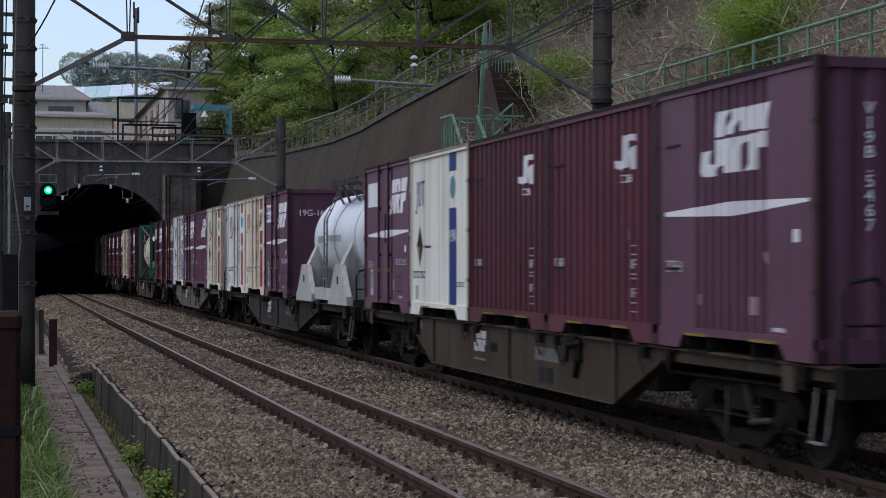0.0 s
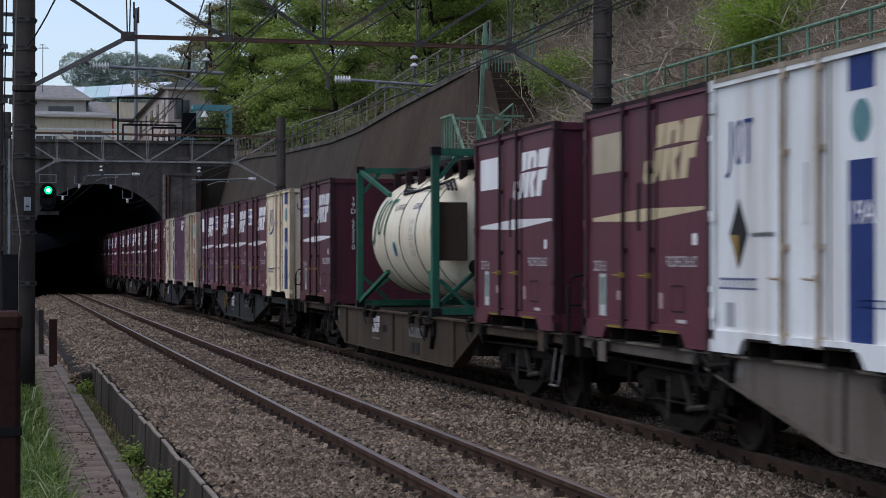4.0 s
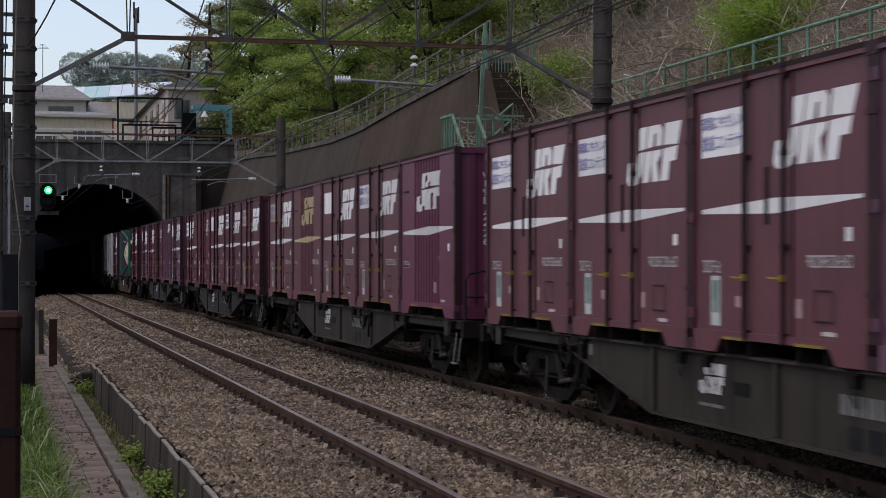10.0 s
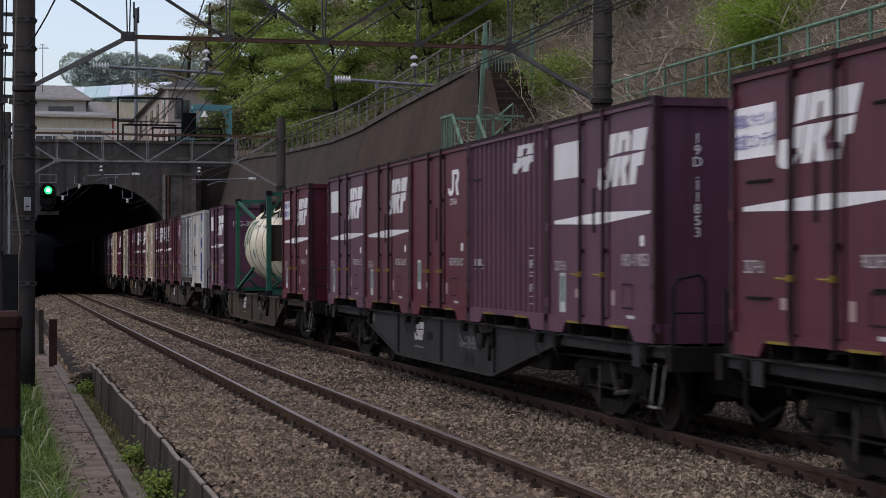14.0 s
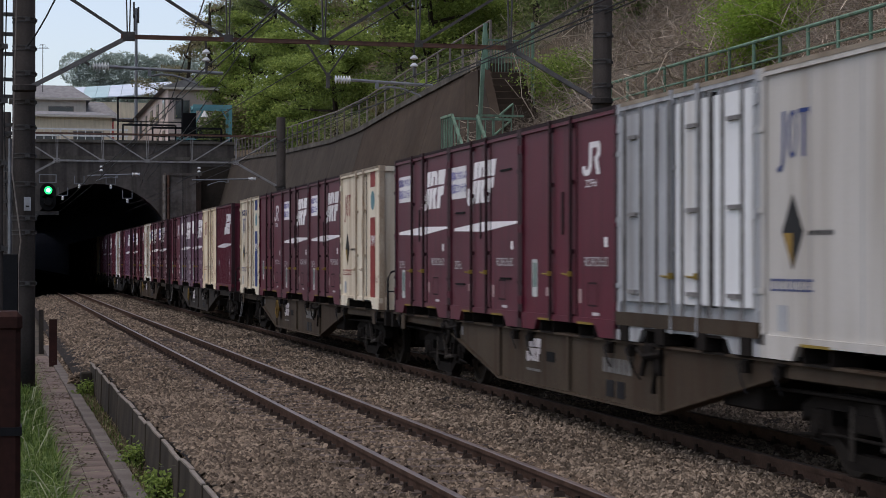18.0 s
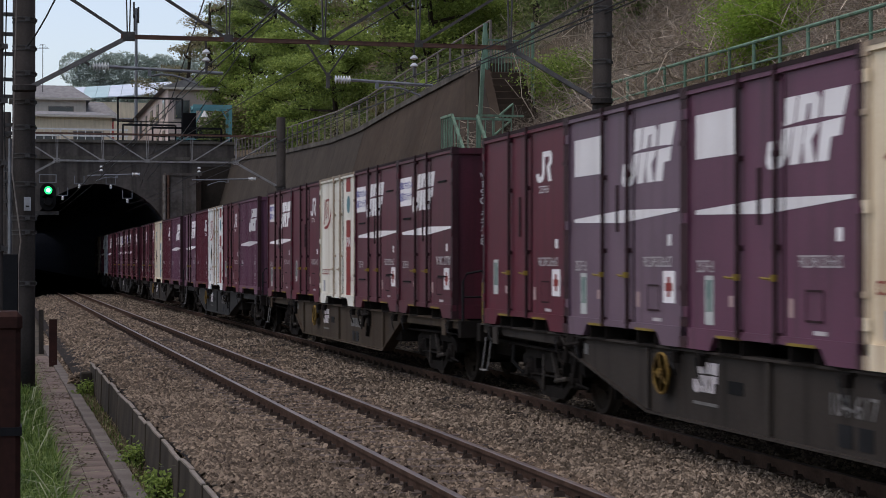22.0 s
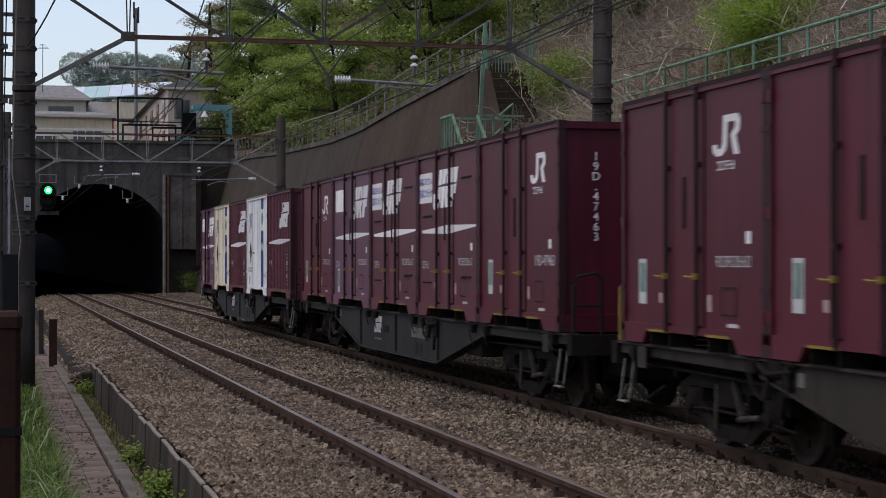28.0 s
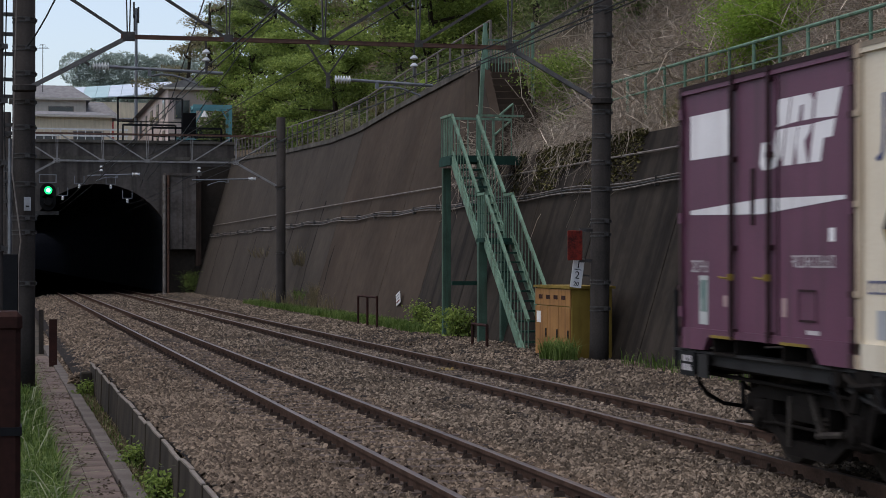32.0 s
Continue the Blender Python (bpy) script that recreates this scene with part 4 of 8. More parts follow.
# block shapes of the operators' marks
MARK_F = [[(0, 0.42), (0, 0.12), (0.05, 0.03), (0.14, 0), (0.25, 0.05), (0.315, 0.2), (0.325, 0.575), (0.19, 0.57), (0.19, 0.24), (0.165, 0.2), (0.14, 0.24), (0.14, 0.42)],
          [(0.34, 0.05), (0.475, 0.05), (0.49, 0.575), (0.34, 0.575)],
          [(0.535, 0.05), (0.675, 0.05), (0.60, 0.36), (0.66, 0.48), (0.67, 0.575), (0.505, 0.575), (0.495, 0.36)],
          [(0.70, 0.05), (0.845, 0.05), (0.85, 0.36), (0.96, 0.365), (0.97, 0.60), (0.70, 0.58)],
          [(0.19, 0.605), (0.338, 0.625), (0.345, 1.0), (0.19, 1.0)],
          [(0.358, 0.63), (0.49, 0.64), (0.495, 0.86), (0.535, 0.86), (0.545, 0.64), (0.668, 0.645), (0.66, 0.90), (0.60, 1.0), (0.362, 1.0)],
          [(0.70, 0.645), (0.97, 0.625), (1.0, 1.0), (0.69, 1.0)]]
MARK_R = [[(0.0, 0.30), (0.03, 0.10), (0.16, 0.0), (0.36, 0.0), (0.50, 0.12), (0.54, 0.30), (0.54, 1.0), (0.38, 1.0), (0.38, 0.30), (0.30, 0.17), (0.20, 0.19), (0.18, 0.30)],
          [(0.54, 0.82), (0.80, 0.82), (0.83, 0.70), (0.76, 0.60), (0.66, 0.5), (0.80, 0.0), (1.0, 0.0), (0.86, 0.46), (0.99, 0.58), (1.0, 0.86), (0.90, 1.0), (0.54, 1.0)]]
MARK_T = [[(-0.02, 0.02), (0.05, -0.03), (0.14, 0.0), (0.2, 0.12), (0.235, 0.35), (0.25, 1.0), (0.155, 1.0), (0.15, 0.35), (0.11, 0.1), (0.04, 0.07)],
          [(0.33, 0.6), (0.35, 0.38), (0.40, 0.24), (0.47, 0.19), (0.545, 0.22), (0.545, 0.29), (0.48, 0.27), (0.435, 0.34), (0.41, 0.48), (0.41, 0.68), (0.435, 0.84), (0.48, 0.93), (0.545, 0.91), (0.545, 0.99), (0.45, 1.0), (0.38, 0.92), (0.34, 0.78)],
          [(0.545, 0.22), (0.6, 0.32), (0.635, 0.5), (0.635, 0.7), (0.6, 0.88), (0.545, 0.99), (0.545, 0.91), (0.565, 0.82), (0.575, 0.62), (0.565, 0.42), (0.545, 0.29)],
          [(0.66, 0.84), (0.66, 1.0), (1.0, 1.0), (1.0, 0.84), (0.97, 0.93), (0.88, 0.93), (0.88, 0.2), (0.785, 0.2), (0.785, 0.93), (0.7, 0.93)]]
SWOOSH = [[(0.0, 0.05), (0.25, -0.02), (0.55, 0.02), (0.85, 0.25), (1.0, 0.6), (0.97, 0.95), (0.90, 0.65), (0.72, 0.36), (0.45, 0.16), (0.2, 0.1)]]
LENS = [[(0.0, -0.25), (0.5, -0.5), (1.0, 0.1), (1.0, 0.32), (0.5, 0.5), (0.0, 0.05)]]


def glyphs(u, v, w, h, n, seed):
    """Rows of thin bars in place of signs that cannot be read."""
    r = random.Random(seed)
    out = []
    t = 0.13 * h
    for k in range(n):
        u0 = u + k * w * 1.22
        for q in r.sample((0.0, 0.42, 0.84), 2):
            out.append(rect(u0, u0 + w, v + q * h, v + q * h + t))
        for q in r.sample((0.0, 0.42, 0.8), 2):
            out.append(rect(u0 + q * w, u0 + q * w + t, v + 0.06 * h, v + 0.94 * h))
    return out




def lettering(text, size, material, parent, at, turn, name="lettering", label=""):
    """Raised mesh letters in the built-in font."""
    key = ("text", text, size)
    if key not in cache:
        cu = bpy.data.curves.new("lettering", "FONT")
        cu.body, cu.size, cu.extrude = text, size, 0.002
        cu.align_x, cu.align_y = "CENTER", "CENTER"
        cu.space_line = 0.84
        cu.resolution_u = 3
        cu.offset = 0.001 if size < 0.16 else 0.0
        tmp = bpy.data.objects.new("lettering", cu)
        scene.collection.objects.link(tmp)
        bpy.context.view_layer.update()
        me = bpy.data.meshes.new_from_object(tmp)
        bpy.data.objects.remove(tmp)
        me.materials.clear()
        me.materials.append(M[material])
        cache[key] = me
    ob = new(name, cache[key])
    ob.parent = parent
    ob.location = at
    ob.rotation_euler = [radians(a) for a in turn]
    if label:
        ob["label"] = label
    return ob


SIDE = (90, 0, -90)   # letters that stand on the side facing the camera
ENDF = (90, 0, 0)     # letters on the leading end


def side_profile(kind):
    """Depth of the side's skin along the container: pairs of place and depth."""
    L = CL / 2
    if kind == "flat":
        return [(-L + 0.07, 0.03), (L - 0.07, 0.03)]
    a, b = (-L + 0.09, L - 0.09) if kind == "ribbed" else (-L * 0.46, L * 0.46)
    w = 0.235 if kind == "ribbed" else 0.2
    s = [(-L + 0.07, 0.02), (a, 0.02)]
    n = round((b - a) / w)
    w = (b - a) / n
    for k in range(n):
        s += [(a + w * (k + 0.12), 0.02), (a + w * (k + 0.27), 0.08), (a + w * (k + 0.68), 0.08), (a + w * (k + 0.83), 0.02)]
    return s + [(L - 0.07, 0.02)]


def shell(kind):
    """Container body: one skin round all four sides, flat, ribbed or part-ribbed, with its roof and floor."""
    bm = bmesh.new()
    L, W, z0, z1 = CL / 2, CW / 2, 0.14, CH - 0.03
    s = side_profile(kind)
    e = []
    n = 8 if kind != "flat" else 5
    w = (2 * W - 0.3) / n
    for k in range(n):
        x = -W + 0.15 + w * k
        d = 0.02 if kind != "flat" else 0.047
        e += [(x + 0.1 * w, 0.05), (x + 0.28 * w, d), (x + 0.6 * w, d), (x + 0.78 * w, 0.05)]
    loop = [(W - d, y) for y, d in s] + [(-x, L - d) for x, d in e] + [(-W + d, -y) for y, d in s] + [(x, -L + d) for x, d in e]
    lo = [bm.verts.new((x, y, z0)) for x, y in loop]
    hi = [bm.verts.new((x, y, z1)) for x, y in loop]
    for k in range(len(loop)):
        q = (k + 1) % len(loop)
        bm.faces.new((lo[k], lo[q], hi[q], hi[k]))
    bm.faces.new(hi), bm.faces.new(lo[::-1])
    bmesh.ops.recalc_face_normals(bm, faces=bm.faces[:])
    return bm


def edging():
    """Top and bottom rails with feet."""
    bm = bmesh.new()
    L, W = CL / 2, CW / 2
    for sx in (-1, 1):
        x0, x1 = sorted((sx * W, sx * (W - 0.06)))
        box(bm, x0, x1, -L + 0.08, L - 0.08, CH - 0.07, CH - 0.005)
        # bottom rail, cut up over the lifting pockets
        y = CL / 2
        cuts = [(0.0, 0.0), (0.62, 0.0), (0.74, 0.13), (2.97, 0.13), (3.09, 0.0), (CL, 0.0)]
        for (a, za), (b, zb) in zip(cuts, cuts[1:]):
            hexa(bm, [(x0, y - b, zb), (x1, y - b, zb), (x1, y - a, za), (x0, y - a, za), (x0, y - b, 0.2), (x1, y - b, 0.2), (x1, y - a, 0.2), (x0, y - a, 0.2)])
    for sy in (-1, 1):
        y0, y1 = sorted((sy * L, sy * (L - 0.07)))
        box(bm, -W + 0.09, W - 0.09, y0, y1, CH - 0.09, CH - 0.005)
        box(bm, -W + 0.09, W - 0.09, y0, y1, 0.0, 0.2)
        for sx in (-1, 1):
            a, b = sorted((sx * (W - 0.005), sx * (W - 0.085)))
            box(bm, a, b, y0 + (0.004 if sy < 0 else -0.014), y1 + (0.014 if sy < 0 else -0.004), 0.01, CH - 0.01)
    return bm


def corner_post():
    """One corner post with its castings at foot and head."""
    bm = boxes((0.0, 0.09, -0.04, 0.04, 0.0, CH))
    box(bm, -0.006, 0.1, -0.045, 0.05, 0.0, 0.11)
    box(bm, -0.006, 0.1, -0.045, 0.05, CH - 0.1, CH + 0.006)
    for z in (0.55, 1.25, 1.95):
        box(bm, -0.01, 0.03, -0.035, 0.055, z, z + 0.05)
    return bm


def pocket():
    return boxes((XF - 0.006, XF + 0.3, -0.27, 0.27, 0.125, 0.15))


def pocket_mouth():
    return boxes((XF + 0.02, XF + 0.3, -0.27, -0.245, -0.03, 0.125), (XF + 0.02, XF + 0.3, 0.245, 0.27, -0.03, 0.125), (XF + 0.02, XF + 0.3, -0.245, 0.245, -0.03, -0.01), (XF + 0.25, XF + 0.3, -0.245, 0.245, -0.01, 0.125))


def lock_bar():
    bm = bmesh.new()
    tube(bm, [(XF - 0.008, 0, 0.12), (XF - 0.008, 0, CH - 0.02)], 0.021, 6)
    for z in (0.2, 0.95, 1.75, 2.4):
        box(bm, XF - 0.02, XF + 0.035, -0.045, 0.045, z - 0.025, z + 0.025)
    box(bm, XF - 0.025, XF - 0.0, -0.03, 0.03, CH - 0.03, CH + 0.015)
    return bm


def handle():
    bm = bmesh.new()
    tube(bm, [(XF - 0.03, 0, 0.69), (XF - 0.035, 0.12, 0.68), (XF - 0.03, 0.25, 0.69)], 0.011, 6)
    box(bm, XF - 0.045, XF - 0.0, -0.025, 0.025, 0.66, 0.72)
    return bm


def seam():
    return boxes((XF + 0.016, XF + 0.034, -0.035, 0.035, 1.15, 1.65))


def painted(polys, kind, lift):
    """Paint that follows the side's skin, over its ribs too."""
    bm = bmesh.new()
    s = [(-y, d) for y, d in side_profile(kind)][::-1]
    for poly in polys:
        bm.faces.new([bm.verts.new((0, CL / 2 - u, v)) for u, v in poly]).normal_update()
    bmesh.ops.triangulate(bm, faces=bm.faces[:])
    if kind != "flat":
        for y, d in s:
            bmesh.ops.bisect_plane(bm, geom=bm.verts[:] + bm.edges[:] + bm.faces[:], plane_co=(0, y, 0), plane_no=(0, 1, 0))
    ys, dd = [p[0] for p in s], [p[1] for p in s]
    for v in bm.verts:
        v.co.x = XF + float(np.interp(v.co.y, ys, dd)) - lift
    for f in bm.faces:
        f.normal_update()
        if f.normal.x > 0:
            f.normal_flip()
    return bm


def marks(kind, polys, key, material, parent, name, label="", lift=0.004):
    return put(name, (key, kind), lambda: painted(polys, kind, lift), material, parent, label)


paint_state = random.Random(4)
PAINT = {"maroon": "maroon", "purple": "purple", "jr": "jrred", "bright": "brightpurple", "cream": "cream", "white": "offwhite", "grey": "greybox", "dull": "dullwhite", "rusty": "rustycream", "pale": "palecream", "dusk": "duskpurple", "ash": "greycream", "dun": "duncream"}


def freight_container(look_, paint="maroon", extra="", number="", vertical=True, fade=""):
    """look_: f (block mark), fr (the same on ribs), fp (part-ribbed), r (curled mark), rr (ribbed), t (white with doors), ts (white, plain sides), old (grey)."""
    words = {"maroon": "maroon steel", "purple": "faded purple steel", "jr": "wine-red steel", "bright": "bright purple steel", "cream": "dirty cream", "white": "white", "grey": "dull grey", "dull": "dull off-white", "rusty": "rust-streaked cream", "pale": "pale off-white", "dusk": "greyed purple steel", "ash": "pale greyish-cream", "dun": "dulled cream"}[paint]
    tail = {"f": "with block mark and side doors", "fr": "with ribbed sides and block mark", "fp": "with part-ribbed side and block mark",
            "r": "with curled mark and side doors", "rr": "with ribbed sides and curled mark",
            "t": "with side doors and coloured stripe", "ts": "with plain sides and coloured stripe", "old": "with inset side doors"}[look_]
    c = thing("freight_container", "%s freight container %s" % (words, tail), "container", "freight containers")
    pm = PAINT[paint]
    if paint in ("maroon", "purple", "jr"):
        pm += fade or paint_state.choice(("", "", "_worn"))
    kind = {"f": "flat", "r": "flat", "fr": "ribbed", "rr": "ribbed", "fp": "part", "t": "flat", "ts": "flat", "old": "flat"}[look_]
    put("body", kind, lambda: shell(kind), pm, c)
    put("edge_frame", "e", edging, pm, c)
    grimy = paint in ("maroon", "purple", "jr", "bright", "dusk")
    post_m = "maroonpost" if grimy else "creampost" if paint in ("cream", "rusty", "pale", "ash", "dun") else pm
    for sx in (-1, 1):
        for sy in (-1, 1):
            cp = put("corner_post", "cp", corner_post, post_m, c, at=(sx * CW / 2, sy * (CL / 2 - 0.042), 0))
            cp.rotation_euler = (0, 0, 0 if sx < 0 else math.pi)
    put("roof_edge", "re", lambda: boxes((XF - 0.004, XF + 0.05, -CL / 2 + 0.02, CL / 2 - 0.02, CH - 0.03, CH + 0.012)), "roofgrime" if grimy else "palegrime", c, "grimy roof edge")
    for u in (1.08, 2.62):
        put("fork_pocket", "p", pocket, "yellow" if look_ not in ("t", "old") else "bogie", c, "yellow fork pocket" if look_ not in ("t", "old") else "", at=(0, CL / 2 - u, 0))
        put("pocket_mouth", "m", pocket_mouth, "bogie", c, at=(0, CL / 2 - u, 0))
    doors = look_ in ("f", "r", "t", "old")
    if doors:
        us = (1.32, 2.12) if look_ in ("f", "r") else (1.62, 2.3)
        for u in us:
            b = put("lock_bar", "l", lock_bar, ("maroonbar" if grimy else pm) if look_ != "t" else "rustedge", c, at=(0, CL / 2 - u, 0))
            put("handle", "h", handle, "yellow" if look_ != "t" else "rustedge", b, "yellow door handle" if look_ != "t" else "rusty door handle")
        put("door_recess", "s", seam, ("maroonbar" if grimy else pm) if look_ != "old" else "dark", c, at=(0, CL / 2 - sum(us) / 2, 0))
        for u in (us[0] - 0.13, us[1] + 0.13):
            # thin black strip stands in for the shadow in the door gap
            put("door_seam", "ds", lambda: boxes((XF + 0.022, XF + 0.034, -0.011, 0.011, 0.2, CH - 0.08)), "black", c, at=(0, CL / 2 - u, 0))
        if "v" in extra:
            for u, v in ((3.0, 2.02), (3.0, 0.6), (0.6, 1.52), (0.6, 0.5)):
                put("vent", v, lambda v=v: boxes((XF + 0.012, XF + 0.034, -0.26, 0.26, v, v + 0.025)), "black", c, at=(0, CL / 2 - u, 0))
        for k, v in enumerate((0.3, 1.2, 2.2)):
            for u in (0.06, CL - 0.06):
                put("hinge", v, lambda v=v: boxes((XF - 0.014, XF + 0.02, -0.04, 0.04, v, v + 0.1)), pm, c, at=(0, CL / 2 - u, 0))
    elif look_ != "ts":
        for k, v in enumerate((0.75, 1.95)):
            put("vent", v, lambda v=v: boxes((XF + 0.004, XF + 0.022, -0.16, 0.16, v, v + 0.025)), "dark", c, at=(0, CL / 2 - 0.45, 0))
    lg = "creamlogo" if "c" in extra else "logo"
    if look_ in ("f", "fr", "fp"):
        if look_ == "fp":
            fu, fw = 1.14, 1.46
        elif look_ == "fr":
            fu, fw = 1.9, 1.25
        else:
            fu, fw = (0.95, 1.42) if "v" in extra else (1.84, 1.45)
        if "s" in extra:
            marks(kind, scaled(MARK_F, 2.2, 1.95, 0.85, 0.36, 0.27), "small", lg, c, "block_mark", "small white block mark")
        else:
            marks(kind, scaled(MARK_F, fu, 1.61, fw, 0.6, 0.27), (look_, fu), lg, c, "block_mark", "slanted white block mark")
            marks(kind, scaled(LENS, 0.24, 1.31, 3.28, 0.135), (look_,), lg, c, "lens_stripe", "long white lens-shaped stripe")
        if "w" in extra or "b" in extra or "o" in extra:
            wm = "logo" if "o" not in extra else "tan"
            marks(kind, [rect(0.24, 1.2, 1.8, 2.22) if "v" not in extra else rect(0.08, 0.92, 1.74, 2.2)], ("box", "v" in extra), wm, c, "notice_panel", "white rectangular panel")
        if "b" in extra:
            g0, g1 = (0.72, 2.01) if "v" not in extra else (0.5, 1.97)
            lettering("環境にやさしい", 0.134, "noticeink", c, (XF + 0.022, CL / 2 - g0, g1 + 0.095), SIDE, "notice_lettering", "dull lilac lettering")
            lettering("鉄道コンテナ", 0.152, "noticeink", c, (XF + 0.022, CL / 2 - g0, g1 - 0.09), SIDE, "notice_lettering", "dull lilac lettering")
        bars = glyphs(0.26, 0.73, 0.09, 0.115, 4, 3)
        marks(kind, bars, "low", "dimlogo", c, "operator_lettering", "white lettering bars")
    if look_ in ("r", "rr"):
        marks(kind, scaled(MARK_R, 2.44, 1.8, 0.64, 0.37, 0.06), "r", "logo", c, "curled_mark", "white curled mark")
        marks(kind, glyphs(2.56, 1.67, 0.085, 0.085, 4, 3), "rb", "logo", c, "operator_lettering", "white lettering bars")
    if look_ in ("f", "fp", "r"):
        if "v" not in extra and look_ != "fp":
            sv = 0.24 if look_ != "r" else 0.4
            st_ = marks(kind, [rect(0.46, 0.68, sv, sv + 0.46)], ("st", sv), "sticker", c, "sticker", "pale paper sticker with a bluish picture")
            marks(kind, [rect(0.485, 0.655, sv + 0.12, sv + 0.42)], ("sp", sv), "stickerink", st_, "picture", lift=0.006)
        marks(kind, [rect(1.04, 1.14, 0.42, 0.52)], "tg", "pinktag", c, "tag", "pale inspection tag")
        marks(kind, [rect(2.32, 2.42, 0.36, 0.52)], "th", "pinktag", c, "tag", "pale inspection tag")
        marks(kind, [rect(2.8, 3.05, 0.23, 0.265)], "tk", "dimlogo", c, "tag", "low worn data strip")
        marks(kind, [rect(3.22, 3.33, 0.99, 1.1)], "sq", "logo", c, "tag", "small white square")
        if look_ != "fp":
            ca, cb, va, vb = 2.66, 3.0, 0.33, 0.58
            marks(kind, [rect(ca, cb, va, va + 0.02), rect(ca, cb, vb, vb + 0.02), rect(ca, ca + 0.02, va, vb), rect(cb - 0.02, cb, va, vb)], "cf", "maroonbar", c, "card_frame", "dark card holder frame", 0.01)
        if "x" in extra:
            marks(kind, [rect(3.1, 3.42, 0.42, 0.74)], "xq", "logo", c, "warning_tag", "white tag with a red arrow")
            marks(kind, [rect(3.16, 3.36, 0.54, 0.62), rect(3.22, 3.3, 0.48, 0.68)], "xr", "stripered", c, "arrow", lift=0.008)
    if look_ in ("fr", "rr"):
        marks(kind, [rect(2.74, 2.86, 1.06, 1.18)] + [g for k in range(3) for g in glyphs(2.52, 0.9 - 0.15 * k, 0.085, 0.11, 1, k)] + [g for k in range(5) for g in glyphs(2.95, 0.9 - 0.15 * k, 0.085, 0.11, 1, 10 + k)], "rv", "dimlogo", c, "number_lettering", "upright white number bars")
        marks(kind, glyphs(0.24, 0.75, 0.105, 0.125, 4, 3), "ro", "dimlogo", c, "operator_lettering", "white lettering bars")
    if look_ in ("t", "ts"):
        sm = {"B": "blue", "R": "stripered", "O": "stripeorange", "T": "stripeteal", "K": "stripered"}[extra[0]]
        lm = {"B": "blue", "R": "stripered", "O": "stripered", "T": "stripeteal", "K": "stripered"}[extra[0]]
        if extra[0] == "K":
            marks(kind, [rect(2.62, 2.72, 0.2, 2.36)], "k", sm, c, "upright_stripe", "thin faded red stripe")
        else:
            su = 2.76 if look_ == "t" else 2.5
            marks(kind, [rect(su, su + 0.44, 0.12, 1.62), rect(su, su + 0.44, 2.16, 2.44)], ("s", look_), sm, c, "upright_stripe", "broad coloured upright stripe")
            lettering("19A", 0.27, "logo", c, (XF + 0.023, CL / 2 - su - 0.22, 1.2), SIDE, "type_lettering", "white type code")
            marks(kind, [[(su + 0.22 + 0.17 * math.cos(a), 1.92 + 0.17 * math.sin(a)) for a in np.linspace(0, 6.28, 17)[:-1]]], ("em", look_), "emblem", c, "emblem", "round green and blue emblem")
        marks(kind, scaled(MARK_T, 0.3, 1.6 if "j" not in extra else 1.5, 0.62, 0.5), ("t", "j" in extra), lm, c, "letter_mark", "slanted coloured mark")
        if "w" in extra:
            marks(kind, scaled(SWOOSH, 0.28, 1.5, 0.86, 0.42), "sw", lm, c, "swoosh", "curved swoosh under the mark")
        if "j" in extra:
            lettering("がんばろう日本", 0.185, "blue", c, (XF + 0.024, CL / 2 - 0.82, 2.14), SIDE, "slogan_lettering", "dark blue slogan")
        if "d" in extra:
            marks(kind, [[(0.6, 0.76), (0.81, 1.08), (0.6, 1.40), (0.39, 1.08)]], "dm", "hazard", c, "diamond", "black diamond placard")
            marks(kind, [[(0.6, 0.79), (0.6, 1.07), (0.42, 1.07)]], "dg", "gold", c, "placard_base", "amber quarter", 0.008)
            marks(kind, [rect(0.9 + 0.06 * q, 0.94 + 0.06 * q, 1.045, 1.085) for q in range(8)], "db", "hazard", c, "lettering_bar")
        bars = []
        for u0, v0, q in [(0.16 + 0.095 * k, 0.58, 0.07) for k in range(9)] + [(2.95 + 0.06 * k, 0.47, 0.045) for k in range(8)]:
            bars += [rect(u0, u0 + q, v0, v0 + 0.25 * q), rect(u0, u0 + 0.25 * q, v0 + 0.25 * q, v0 + 1.5 * q), rect(u0 + 0.25 * q, u0 + q, v0 + 1.2 * q, v0 + 1.5 * q)]
        marks(kind, bars, "nb", lm, c, "number_lettering", "coloured number bars")
        marks(kind, [rect(0.3, 0.5, 0.24, 0.46)], "tq", "greybox", c, "tag", "grey data plate")
        if look_ == "ts":
            for k in range(3):
                put("panel_joint", "j", lambda: boxes((XF + 0.0262, XF + 0.032, -0.005, 0.005, 0.2, 2.42)), "greybox", c, at=(0, CL / 2 - 0.93 - 0.93 * k, 0))
        if "u" in extra:
            marks(kind, [[(2.76 + 0.12 * a + 0.13 * math.cos(q), 1.8 + 0.16 * b + 0.1 * math.sin(q)) for q in np.linspace(0, 6.28, 11)[:-1]] for a, b in ((0, 0), (0.8, 1))], "fr", "gold", c, "fruit_picture", "painted yellow round fruits", 0.008)
    if "e" in extra:
        bm_key = ("end_mark", lm)
        def end_mark():
            bm = bmesh.new()
            for poly in scaled(MARK_T, 0.0, 0.0, 0.85, 0.42, 0.15) + scaled(SWOOSH, 0.0, -0.1, 1.1, 0.36):
                a = [bm.verts.new((XF + 0.3 + u, -CL / 2 - 0.006, 1.42 + v)) for u, v in poly]
                b = [bm.verts.new((XF + 0.3 + u, -CL / 2 - 0.002, 1.42 + v)) for u, v in poly]
                bm.faces.new(a), bm.faces.new(b[::-1])
